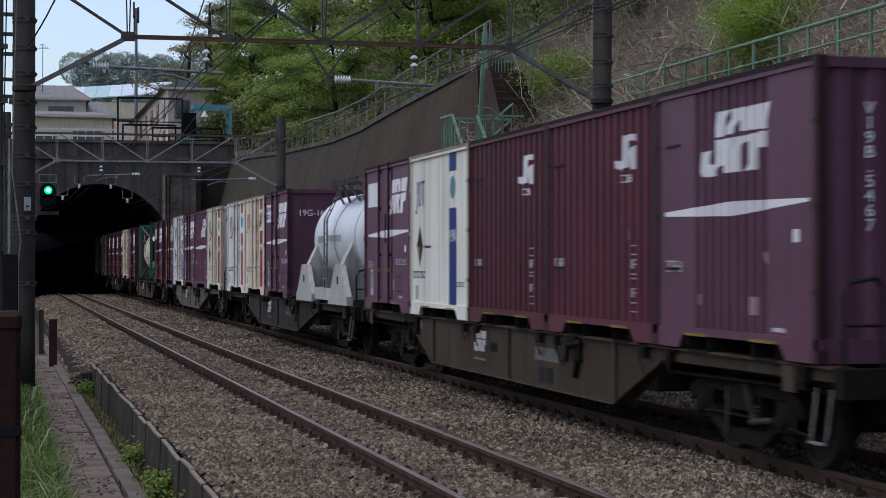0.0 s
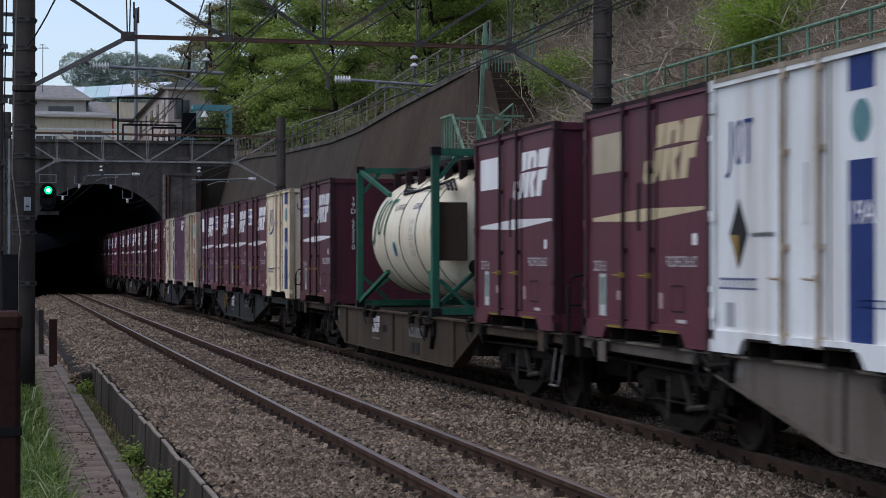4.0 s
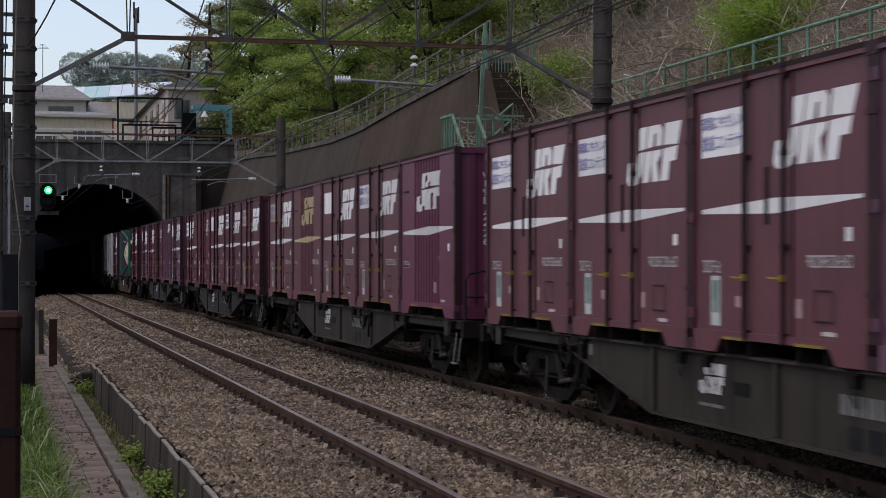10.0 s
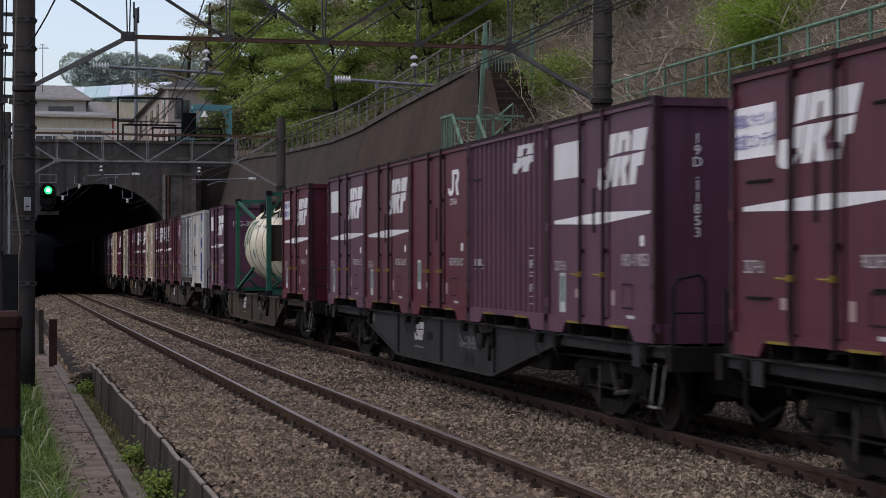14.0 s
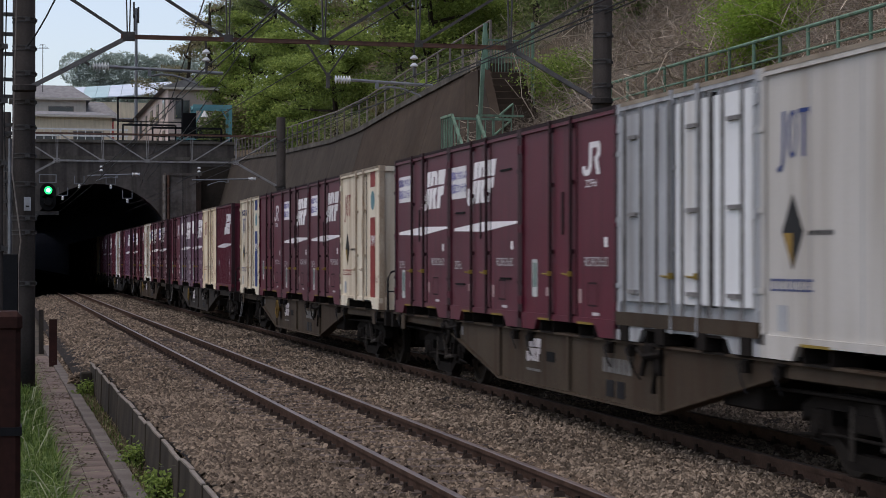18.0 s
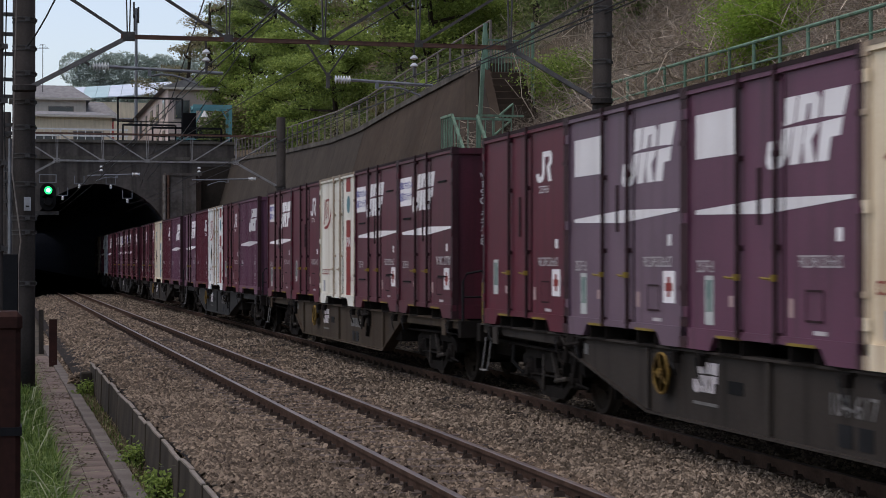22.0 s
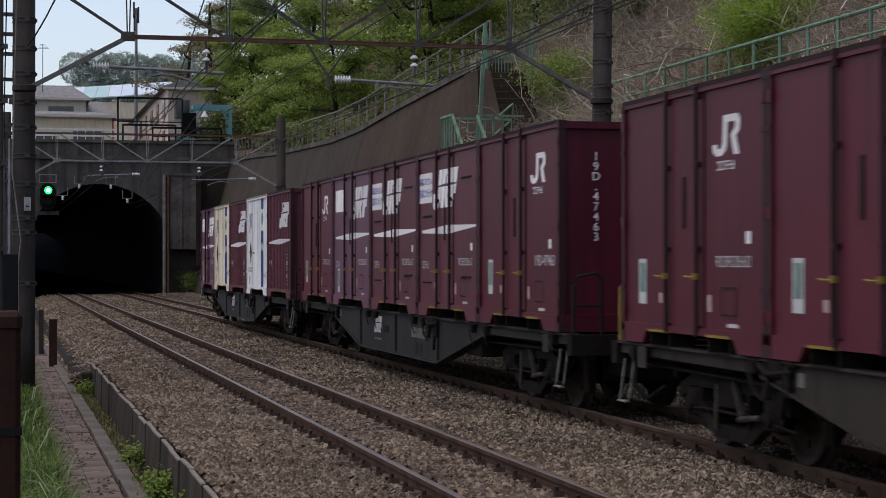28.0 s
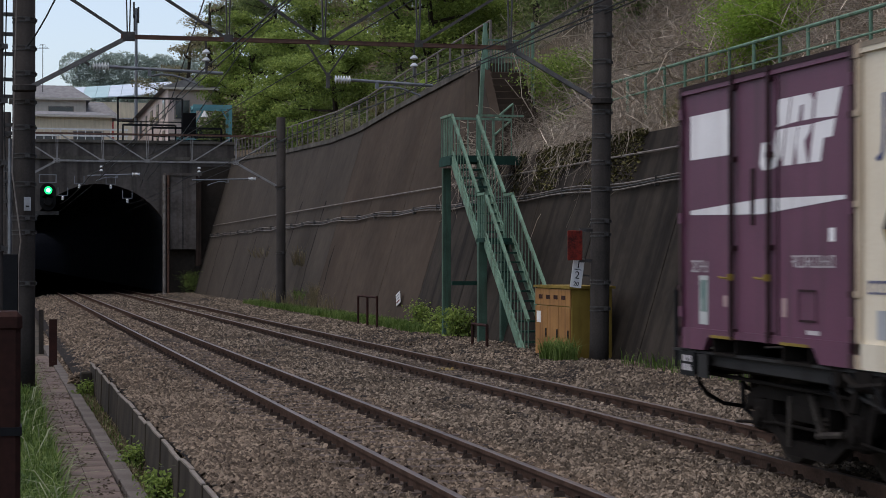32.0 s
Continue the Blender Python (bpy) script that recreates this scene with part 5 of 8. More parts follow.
            bmesh.ops.recalc_face_normals(bm, faces=bm.faces[:])
            return bm
        put("letter_mark", bm_key, end_mark, lm, c, "large mark on the end wall")
    if look_ == "old":
        for u0, u1 in ((0.12, 1.5), (1.75, 2.6), (2.72, 3.6)):
            put("door_leaf", u0, lambda u0=u0, u1=u1: boxes((XF - 0.015, XF + 0.03, CL / 2 - u1, CL / 2 - u0, 0.42, 2.36)), "offwhite" if u0 > 1 else "greybox", c)
        for u in (0.3, 0.8, 1.25, 1.62, 1.95, 2.4, 2.66, 2.95, 3.4):
            put("door_rod", "dr", lambda: tube(bmesh.new(), [(XF - 0.03, 0, 0.3), (XF - 0.03, 0, 2.42)], 0.017, 6), "step", c, at=(0, CL / 2 - u, 0))
        for u in (0.55, 2.2, 3.2):
            for v in (0.5, 1.3, 2.1):
                put("clasp", v, lambda v=v: boxes((XF - 0.045, XF, -0.12, 0.12, v, v + 0.04)), "step", c, at=(0, CL / 2 - u, 0))
        for u in (1.56, 2.66):
            put("door_gap", "dg", lambda: boxes((XF - 0.004, XF + 0.034, -0.03, 0.03, 0.4, 2.4)), "black", c, at=(0, CL / 2 - u, 0))
        put("bottom_beam", "b", lambda: boxes((XF - 0.02, XF + 0.05, -CL / 2, CL / 2, 0.16, 0.3)), "wagonbrown", c)
        for u in (0.25, 1.3, 2.4, 3.45):
            put("foot", "ft", lambda: boxes((XF - 0.02, XF + 0.2, -0.12, 0.12, 0.0, 0.16)), "bogie", c, at=(0, CL / 2 - u, 0))
    if look_ == "f" and number:
        for k, v in enumerate((1.15, 0.72, 0.58)):
            put("end_tag", k, lambda v=v: boxes((0.1, 0.32, -CL / 2 - 0.004, -CL / 2 + 0.03, v, v + 0.1)), "dimlogo", c, "pale end tag")
        put("end_handle", "eh", lambda: tube(bmesh.new(), [(0.2, -CL / 2 - 0.03, 0.95), (0.75, -CL / 2 - 0.03, 0.94)], 0.014, 6), "yellow", c, "yellow end handle")
    if number:
        white = look_ not in ("t", "ts")
        nm = "logo" if white else ("blue" if extra[0] == "B" else "stripered")
        if vertical:
            lettering("\n".join(number.replace("-", ".")), 0.142, nm, c, (XF + 0.46, -CL / 2 - 0.006, 1.6), ENDF, "number", "container number in upright white letters")
        else:
            lettering(number, 0.2, nm, c, (XF + 0.14 + 0.062 * len(number), -CL / 2 - 0.006, 1.95 if white else 2.08), ENDF, "number", "container number in letters")
        if look_ in ("f", "r", "fp"):
            lettering(number, 0.19, "dimlogo", c, (XF + 0.024, CL / 2 - 3.05, 0.84), SIDE, "number", "container number in small white letters")
    elif look_ in ("f", "r", "fp"):
        bars = glyphs(2.52, 0.78, 0.075, 0.105, 9, 5)
        marks(kind, bars, "num", "dimlogo", c, "number_lettering", "white number bars")
    return c


def tank_container(kind):
    """A twenty-foot tank: cream shell in a green frame, or a white shell on saddles."""
    L, W = 3.03, 1.22
    frame_ = kind == "framed"
    c = thing("tank_container", "cream tank container in a green steel frame, grimy below" if frame_ else "white tank container on pale saddles with a ladder", "tank container", "freight containers")
    r, zc, l = (1.06, 1.29, 2.75) if frame_ else (0.97, 1.31, 2.75)
    prof = []
    for k in range(7):
        a = math.pi / 2 * k / 6
        prof.append((max(0.02, r * math.sin(a)), -l + 0.42 * (1 - math.cos(a))))
    prof += [(r, l * k / 4) for k in (-2, 0, 2)]
    for k in range(7):
        a = math.pi / 2 * (6 - k) / 6
        prof.append((max(0.02, r * math.sin(a)), l - 0.42 * (1 - math.cos(a))))
    part("shell", lathe(bmesh.new(), prof, "y", (0, 0, zc), 48), "tankcream" if frame_ else "tankwhite", c, smooth=True)

    def hoop(y, w, h, m, label):
        part("band", lathe(bmesh.new(), [(r + 0.002, y - w), (r + h, y - w * 0.7), (r + h, y + w * 0.7), (r + 0.002, y + w)], "y", (0, 0, zc), 48), m, c, label, smooth=True)

    if frame_:
        for y in (-2.3, -1.2, 0.0, 1.2, 2.3):
            hoop(y, 0.022, 0.008, "mud", "dark hoop round the shell")
        gm = "framegreen"
        for s in (-1, 1):
            y = s * (L - 0.06)
            for x in (-W + 0.07, W - 0.07):
                post = part("corner_post", rounded(x - 0.06, x + 0.06, y - 0.055, y + 0.055, 0, 2.59, 0.012), gm, c)
                for z in (0.0, 2.47):
                    part("corner_casting", boxes((x - 0.075, x + 0.075, y - 0.07, y + 0.07, z, z + 0.12)), "dark", post)
            for z in (0.08, 2.52):
                part("end_beam", boxes((-W + 0.14, W - 0.14, y - 0.045, y + 0.045, z - 0.06, z + 0.05)), gm, c)
            for x in (-1, 1):
                part("end_brace", bar(bmesh.new(), (x * (W - 0.14), y, 0.55), (x * 0.6, y, 0.12), 0.05, 0.06), gm, c)
                part("end_brace", bar(bmesh.new(), (x * (W - 0.14), y, 2.12), (x * 0.78, y, 2.47), 0.05, 0.06), gm, c)
                part("end_brace", bar(bmesh.new(), (x * (W - 0.16), y, 0.2), (x * 0.35, y - s * 0.3, 0.75), 0.05, 0.06), gm, c)
                part("side_brace", bar(bmesh.new(), (x * (W - 0.07), y - s * 0.04, 2.5), (x * 0.86, y - s * 1.3, 2.02), 0.07, 0.07), gm, c)
                part("side_brace", bar(bmesh.new(), (x * (W - 0.07), y - s * 0.04, 0.1), (x * 0.9, y - s * 1.35, 0.66), 0.07, 0.07), gm, c)
        part("catwalk", boxes((-0.55, 0.55, -2.9, 2.9, 2.42, 2.47), (-0.3, 0.3, -0.3, 0.3, 2.47, 2.56)), "roofgrime", c, "dark brown plank walkway with hatch")
        for k in range(6):
            y = -2.4 + 0.96 * k
            part("walkway_bracket", boxes((-0.62, -0.5, y - 0.04, y + 0.04, 2.1, 2.43)), "roofgrime", c)
        part("valve_box", rounded(-1.1, -0.62, -L + 0.12, -L + 0.32, 0.85, 1.75, 0.015), "wagonbrown", c, "brown valve box")
        part("valve", lathe(bmesh.new(), [(0.02, -0.06), (0.12, -0.05), (0.12, 0.05)], "y", (-0.45, -L + 0.22, 0.75), 12), "bogie", c)
        for k in range(3):
            x0 = -0.78 + 0.06 * k
            part("cable", tube(bmesh.new(), [(x0 - 0.1, -2.75, 1.95), (x0, -2.2, 2.08 + 0.03 * k), (x0 - 0.06, -1.5, 2.06), (x0, -0.4, 2.03), (x0 - 0.04, 0.7, 2.0 + 0.05 * k), (x0 + 0.1, 1.1, 2.15), (x0 + 0.2, 1.6, 2.28)], 0.022, 6), "dark", c, "black cable lying along the shell")

        def curved(polys, y0, name, m, label):
            bm = bmesh.new()
            for poly in polys:
                bm.faces.new([bm.verts.new((0, y0 - u, v)) for u, v in poly]).normal_update()
            bmesh.ops.triangulate(bm, faces=bm.faces[:])
            zs = [v.co.z for v in bm.verts]
            for k in range(int((max(zs) - min(zs)) / 0.06) + 1):
                bmesh.ops.bisect_plane(bm, geom=bm.verts[:] + bm.edges[:] + bm.faces[:], plane_co=(0, 0, min(zs) + 0.06 * k), plane_no=(0, 0, 1))
            for v in bm.verts:
                h = max(-0.97, min(0.97, (v.co.z - zc) / r))
                v.co.x = -(r + 0.01) * math.sqrt(1 - h * h)
            bmesh.ops.recalc_face_normals(bm, faces=bm.faces[:])
            part(name, bm, m, c, label)

        curved(scaled(MARK_T, 0.25, 1.15, 1.25, 0.78, 0.2), L - 0.5, "letter_mark", gm, "large green slanted mark")
        curved(glyphs(0.0, 1.72, 0.07, 0.09, 9, 2), 0.75, "lettering_row", "hazard", "dark lettering bars")
        curved(glyphs(0.0, 1.7, 0.08, 0.1, 6, 8), -0.7, "lettering_row", "blue", "blue lettering bars")
        for k in range(5):
            curved(glyphs(0.0, 1.45 - 0.13 * k, 0.07, 0.09, 4 - k % 2, 20 + k), -0.75, "lettering_row", "dimlogo", "faded white lettering bars")
        curved([[(0.11 * math.cos(a), 1.05 + 0.13 * math.sin(a)) for a in np.linspace(0, 6.28, 13)[:-1]]], 0.45, "sticker", "stripeteal", "blue and white sticker")
    else:
        for y in (-2.3, -0.1, 2.3):
            hoop(y, 0.02, 0.006, "step", "grey weld hoop")
        for y in (-1.98, 1.98):
            sd = bmesh.new()
            pr = [(-1.2, 0.1), (1.2, 0.1), (1.2, 0.72), (0.93, 1.28), (-0.93, 1.28), (-1.2, 0.72)]
            a = [sd.verts.new((x, y - 0.16, z)) for x, z in pr]
            b = [sd.verts.new((x, y + 0.16, z)) for x, z in pr]
            sd.faces.new(a), sd.faces.new(b[::-1])
            for k in range(len(pr)):
                q = (k + 1) % len(pr)
                sd.faces.new((a[k], b[k], b[q], a[q]))
            bmesh.ops.recalc_face_normals(sd, faces=sd.faces[:])
            saddle = part("saddle", sd, "saddlepaint", c, "pale grimy saddle plate")
            for x in (-1.2, 1.2):
                bm = bmesh.new()
                hexa(bm, [(x - 0.05, y - 0.95, 0.16), (x + 0.05, y - 0.95, 0.16), (x + 0.05, y + 0.95, 0.16), (x - 0.05, y + 0.95, 0.16),
                          (x - 0.05, y - 0.3, 0.78), (x + 0.05, y - 0.3, 0.78), (x + 0.05, y + 0.3, 0.78), (x - 0.05, y + 0.3, 0.78)])
                box(bm, x - 0.06, x + 0.06, y - 1.0, y + 1.0, 0.0, 0.17)
                part("gusset", bm, "saddlepaint", saddle)
                part("slot", boxes((x - 0.066, x - 0.05, y - 0.03, y + 0.03, 0.4, 0.55)), "black", saddle)
        for x in (-1.12, 1.12):
            part("side_beam", boxes((x - 0.07, x + 0.07, -1.05, 1.05, 0.06, 0.3)), "saddlepaint", c)
        lad = part("ladder", tube(bmesh.new(), [(-1.13, -0.1, 0.1), (-1.12, -0.1, 1.7), (-0.82, -0.1, 2.3)], 0.02, 6), "step", c, "grey access ladder")
        part("stile", tube(bmesh.new(), [(-1.13, 0.22, 0.1), (-1.12, 0.22, 1.7), (-0.82, 0.22, 2.3)], 0.02, 6), "step", lad)
        for k in range(9):
            z = 0.25 + 0.235 * k
            x = -1.125 if z < 1.7 else -1.12 + 0.3 * (z - 1.7) / 0.6
            part("rung", tube(bmesh.new(), [(x, -0.1, z), (x, 0.22, z)], 0.015, 6), "step", lad)
        part("platform", boxes((-0.9, 0.45, -2.2, 0.45, 2.4, 2.45)), "step", c, "grey grated top platform")
        part("platform_edge", boxes((-0.92, -0.88, -2.2, 0.45, 2.38, 2.49)), "mud", c)
        for y in (-1.9, -1.0, -0.4, 0.35):
            part("platform_brace", bar(bmesh.new(), (-0.86, y, 2.4), (-0.62, y + (0.3 if y > -0.5 else -0.2), 2.02), 0.04, 0.04), "step", c)
        part("manhole", lathe(bmesh.new(), [(0.3, 2.2), (0.3, 2.44), (0.02, 2.5)], at=(0, -0.9, 0), sides=18), "tankwhite", c, "domed manhole")
        part("oval_mark", lathe(bmesh.new(), [(0.28, -0.012), (0.28, 0.012)], "y", (-0.35, -2.66, 1.45), 20), "stripered", c, "small dark red oval mark")
        for u0, n, seed in ((1.75, 5, 3), (0.75, 11, 4)):
            part("lettering_row", boxes(*[(-0.986, -0.972, u0 - 0.15 * k - 0.11, u0 - 0.15 * k, 1.24 + 0.02 * ((k * seed) % 3), 1.38) for k in range(n)]), "greybox", c, "grey lettering bars")
    return c


def flat_wagon(style, number="", wheel_mark=False, long_belly=False, tail=False):
    """A bogie container wagon with deep centre sills."""
    w = thing("container_wagon", "grey fish-bellied container wagon on two bogies" if style == "wagongrey" else "pale dusty fish-bellied container wagon on two bogies" if style == "wagondust" else "sooty dark fish-bellied container wagon on two bogies" if style == "wagonsoot" else "dusty brown fish-bellied container wagon on two bogies", "wagon", "container wagons")

    deep, shoulder = (4.2, 5.65) if long_belly else (3.0, 5.8)
    kind = "long" if long_belly else "short"

    def sill():
        pr = [(-9.55, 0.86), (-shoulder, 0.84), (-deep, 0.31), (deep, 0.31), (shoulder, 0.84), (9.55, 0.86), (9.55, 0.975), (-9.55, 0.975)]
        bm = bmesh.new()
        a = [bm.verts.new((-0.04, y, z)) for y, z in pr]
        b = [bm.verts.new((0.04, y, z)) for y, z in pr]
        bm.faces.new(a), bm.faces.new(b[::-1])
        for k in range(len(pr)):
            q = (k + 1) % len(pr)
            bm.faces.new((a[k], b[k], b[q], a[q]))
        bmesh.ops.recalc_face_normals(bm, faces=bm.faces[:])
        return bm

    def lip():
        bm = bmesh.new()
        pr = [(-shoulder, 0.84), (-deep, 0.31), (deep, 0.31), (shoulder, 0.84)]
        r = [[bm.verts.new((x, y, z + d)) for x, d in ((-1.2, -0.025), (-1.0, -0.025), (-1.0, 0.0), (-1.2, 0.0))] for y, z in pr]
        for p, q in zip(r, r[1:]):
            for k in range(4):
                bm.faces.new((p[k], p[(k + 1) % 4], q[(k + 1) % 4], q[k]))
        bm.faces.new(r[0][::-1]), bm.faces.new(r[-1])
        return bm

    for x in (-1.11, 1.11):
        put("side_sill", kind, sill, style, w, at=(x, 0, 0))
    put("sill_flange", kind, lip, style, w)
    for y in (-deep, 0.0, deep):
        put("stiffener", "s", lambda: boxes((-1.19, -1.15, -0.04, 0.04, 0.33, 0.96)), style, w, at=(0, y, 0))
    put("deck", "d", lambda: boxes((-1.07, 1.07, -9.6, 9.6, 0.82, 0.93), (-0.35, 0.35, -9.6, 9.6, 0.45, 0.82)), "bogie", w)
    put("top_flange", "t", lambda: boxes((-1.2, -1.02, -9.55, 9.55, 0.965, 0.988)), style, w)
    for e in (-1, 1):
        end = 9.25 if tail and e > 0 else 9.65
        put("end_beam", "e", lambda: boxes((-1.2, 1.2, -0.08, 0.08, 0.74, 0.98), (-0.5, 0.5, -0.06, 0.06, 0.58, 0.74)), "bogie", w, at=(0, e * end, 0))
        put("coupler", "c", lambda: boxes((-0.12, 0.12, -0.45, 0.3, 0.7, 0.95), (-0.2, 0.2, -0.5, -0.3, 0.68, 0.98)), "bogie", w, at=(0, e * 9.75 if e < 0 else 9.75, 0))
        put("air_hose", "h", lambda: tube(bmesh.new(), [(-0.4, 0, 0.65), (-0.45, -0.12, 0.4), (-0.35, -0.3, 0.25), (-0.2, -0.45, 0.4)], 0.03, 6), "black", w, at=(0, e * 9.7, 0))
        if tail and e > 0:
            for k, (dx, dz) in enumerate(((0.0, 0.0), (0.42, 0.05), (0.95, -0.02))):
                put("tail_hose", k, lambda dx=dx, dz=dz: tube(bmesh.new(), [(-1.02 + dx, 0.06, 0.78), (-1.0 + dx, 0.12, 0.66 + dz), (-0.9 + dx, 0.16, 0.54 + dz), (-0.72 + dx, 0.18, 0.44 + dz), (-0.52 + dx, 0.16, 0.41 + dz)], 0.022, 6), "black", w, "slack black brake hose", at=(0, 9.25, 0))
            put("tail_plate", "tp", lambda: boxes((-1.225, -1.205, -0.32, 0.06, 0.74, 0.97)), "dark", w, at=(0, 9.25, 0))
            put("tail_lettering", "tl", lambda: boxes(*[(-1.232, -1.225, -0.25 + 0.13 * (k % 2), -0.16 + 0.13 * (k % 2), 0.79 + 0.085 * (k // 2), 0.85 + 0.085 * (k // 2)) for k in range(4)]), "dimlogo", w, "pale lettering bars", at=(0, 9.25, 0))
            continue
        if e != (1 if wheel_mark else -1):
            continue
        st = put("step", "st", lambda: tube(bmesh.new(), [(-1.15, -0.14, 0.80), (-1.2, -0.14, 0.42), (-1.22, -0.12, 0.36), (-1.22, 0.12, 0.36), (-1.2, 0.14, 0.42), (-1.15, 0.14, 0.80)], 0.011, 6), "step", w, "pale steel footstep", at=(0, e * 9.3, 0))
        put("tread", "t", lambda: boxes((-1.25, -1.19, -0.12, 0.12, 0.352, 0.368)), "step", st)
    for e, m in ((-1, "dark"), (1, "yellow" if wheel_mark else "dark")):
        hr = put("handrail", "hr", lambda: tube(bmesh.new(), [(-1.14, 0, 0.8), (-1.14, 0, 1.55), (-1.08, 0, 1.66), (-0.86, 0, 1.7), (-0.8, 0, 1.62), (-0.8, 0, 0.8)], 0.02, 6), m, w, "bent end handrail", at=(0, e * 9.62, 0))
        put("handrail_bar", "hb", lambda: tube(bmesh.new(), [(-1.14, 0, 1.32), (-0.8, 0, 1.32)], 0.014, 6), m, hr)
    for k, y in enumerate((-9.0, -5.95, -5.2, -2.2, -1.5, 1.5, 2.2, 5.2, 5.95, 9.0)):
        lk = put("container_lock", k % 2, lambda k=k: lock_block(k % 2), "bogie", w, at=(0, y, 0))
        put("lock_lever", k % 3, lambda k=k: tube(bmesh.new(), [(-1.18, 0.04, 0.98), (-1.23, 0.07, 0.9), (-1.22, -0.05 + 0.04 * (k % 3), 0.78), (-1.19, -0.02, 0.72 - 0.03 * (k % 3))], 0.011, 5), "dark", lk)
    for y in (-2.75, 5.5):
        la = put("lock_gear", "lg", lock_gear, "bogie", w, "black grease-caked lock gear", at=(0, y, 0))
        put("gear_lever", "gl", lambda: tube(bmesh.new(), [(-1.2, 0.3, 0.92), (-1.26, 0.36, 0.84), (-1.25, 0.3, 0.7), (-1.22, 0.2, 0.62)], 0.014, 5), "bogie", la)
    put("equipment_box", "q", lambda: rounded(-1.1, -0.6, -0.42, 0.42, 0.5, 0.82, 0.02), "bogie", w, at=(0, -4.9, 0))
    put("air_tank", "v", lambda: lathe(bmesh.new(), [(0.03, -0.6), (0.12, -0.56), (0.15, -0.5), (0.15, 0.5), (0.12, 0.56), (0.03, 0.6)], "y", (-0.85, 0, 0.62), 12), "bogie", w, at=(0, 4.7, 0))
    put("brake_pipe", "bp", lambda: tube(bmesh.new(), [(-1.0, -9.4, 0.76), (-1.02, -5.5, 0.72), (-0.9, -4.0, 0.66), (-0.9, 4.0, 0.66), (-1.02, 5.6, 0.73), (-1.0, 9.4, 0.76)], 0.02, 5), "bogie", w)
    for e in (-1, 1):
        put("corner_plate", e, lambda e=e: boxes((-1.215, -1.2, -0.12, 0.12, 0.74, 0.96)), style, w, at=(0, e * 8.75, 0))
    marksets = [[(CL / 2 + p[0], p[1]) for p in q] for q in scaled(MARK_F, 0, 0.58, 0.62, 0.3)]
    put("block_mark", "wm", lambda: flat(marksets, 0.006, 0.004, -1.15), "dimlogo", w, "small white block mark", at=(0, 1.8, 0))
    put("bar_mark", "wb", lambda: flat([rect(CL / 2, CL / 2 + 0.6, 0.47, 0.5)], 0.006, 0.004, -1.15), "wagonmark", w, at=(0, 1.8, 0))
    put("data_panel", "wd", lambda: boxes((-1.157, -1.152, -1.9, -1.65, 0.36, 0.54), (-1.157, -1.152, -1.55, -1.3, 0.36, 0.54)), "dark", w, "small dark data frames")
    put("sill_slot", "ws", lambda: boxes((-1.156, -1.15, 0.6, 0.95, 0.62, 0.74)), "black", w)
    if number:
        lettering(number, 0.26, "step", w, (-1.156, -1.55, 0.68), SIDE, "wagon_number", "pale wagon number")
    else:
        put("number_lettering", "wn", lambda: boxes(*[(-1.157, -1.152, -2.1 + 0.16 * k, -1.98 + 0.16 * k, 0.62, 0.78) for k in range(6)]), "wagonmark", w, "pale number bars")
    put("class_lettering", "wc", lambda: boxes(*[(-1.157, -1.152, 5.0 + 0.2 * k, 5.13 + 0.2 * k, 0.78, 0.9) for k in range(4)]), "wagonmark", w)
    if wheel_mark:
        hw = put("hand_brake_wheel", "hw", lambda: ring_wheel(), "wheelyellow", w, "yellow hand brake wheel", at=(-1.24, 2.45, 0.72))
    for by in (-7.1, 7.1):
        bg = put("bogie", "b", bogie_frame, "bogie", w, "grimy bogie with coil springs", at=(0, by, 0))
        put("brake_rigging", "br", brake_rigging, "bogie", bg)
        for sx in (-1, 1):
            for dy in (-0.95, 0.95):
                put("axle_box", "a", axle_box, "bogie", bg, at=(sx * 0.86, dy, 0.43))
                put("spring", "s", lambda: lathe(bmesh.new(), [(0.07, 0.62), (0.09, 0.64), (0.07, 0.66), (0.09, 0.68), (0.07, 0.7), (0.09, 0.72), (0.07, 0.74)], sides=10), "wheel", bg, at=(sx * 0.86, dy * 0.35, -0.22))
        put("brake_lever", "g", lambda: bar(bmesh.new(), (-0.97, -0.18, 0.72), (-0.98, -0.42, 0.36), 0.05, 0.04), "mud", bg, "dusty brake lever")
        put("brake_rod", "g", lambda: tube(bmesh.new(), [(-0.98, -0.8, 0.42), (-0.98, -0.42, 0.38), (-0.97, -0.3, 0.36)], 0.03, 6), "mud", bg, "dusty brake rod")
        put("sand_pipe", "g", lambda: tube(bmesh.new(), [(-0.95, 0.28, 0.66), (-0.96, 0.28, 0.22)], 0.02, 6), "mud", bg)
        for dy in (-1.5, 1.5):
            put("brake_shoe", "g", lambda: bar(bmesh.new(), (-0.58, 0, 0.62), (-0.58, 0.0, 0.22), 0.1, 0.08), "bogie", bg, at=(0, dy, 0))
        for dy in (-0.95, 0.95):
            ws = put("wheelset", "w", wheel_pair, "wheel", bg, "worn steel wheelset", at=(0, dy, 0.43))
            WHEELS.append((ws, by + dy, w))
    return w


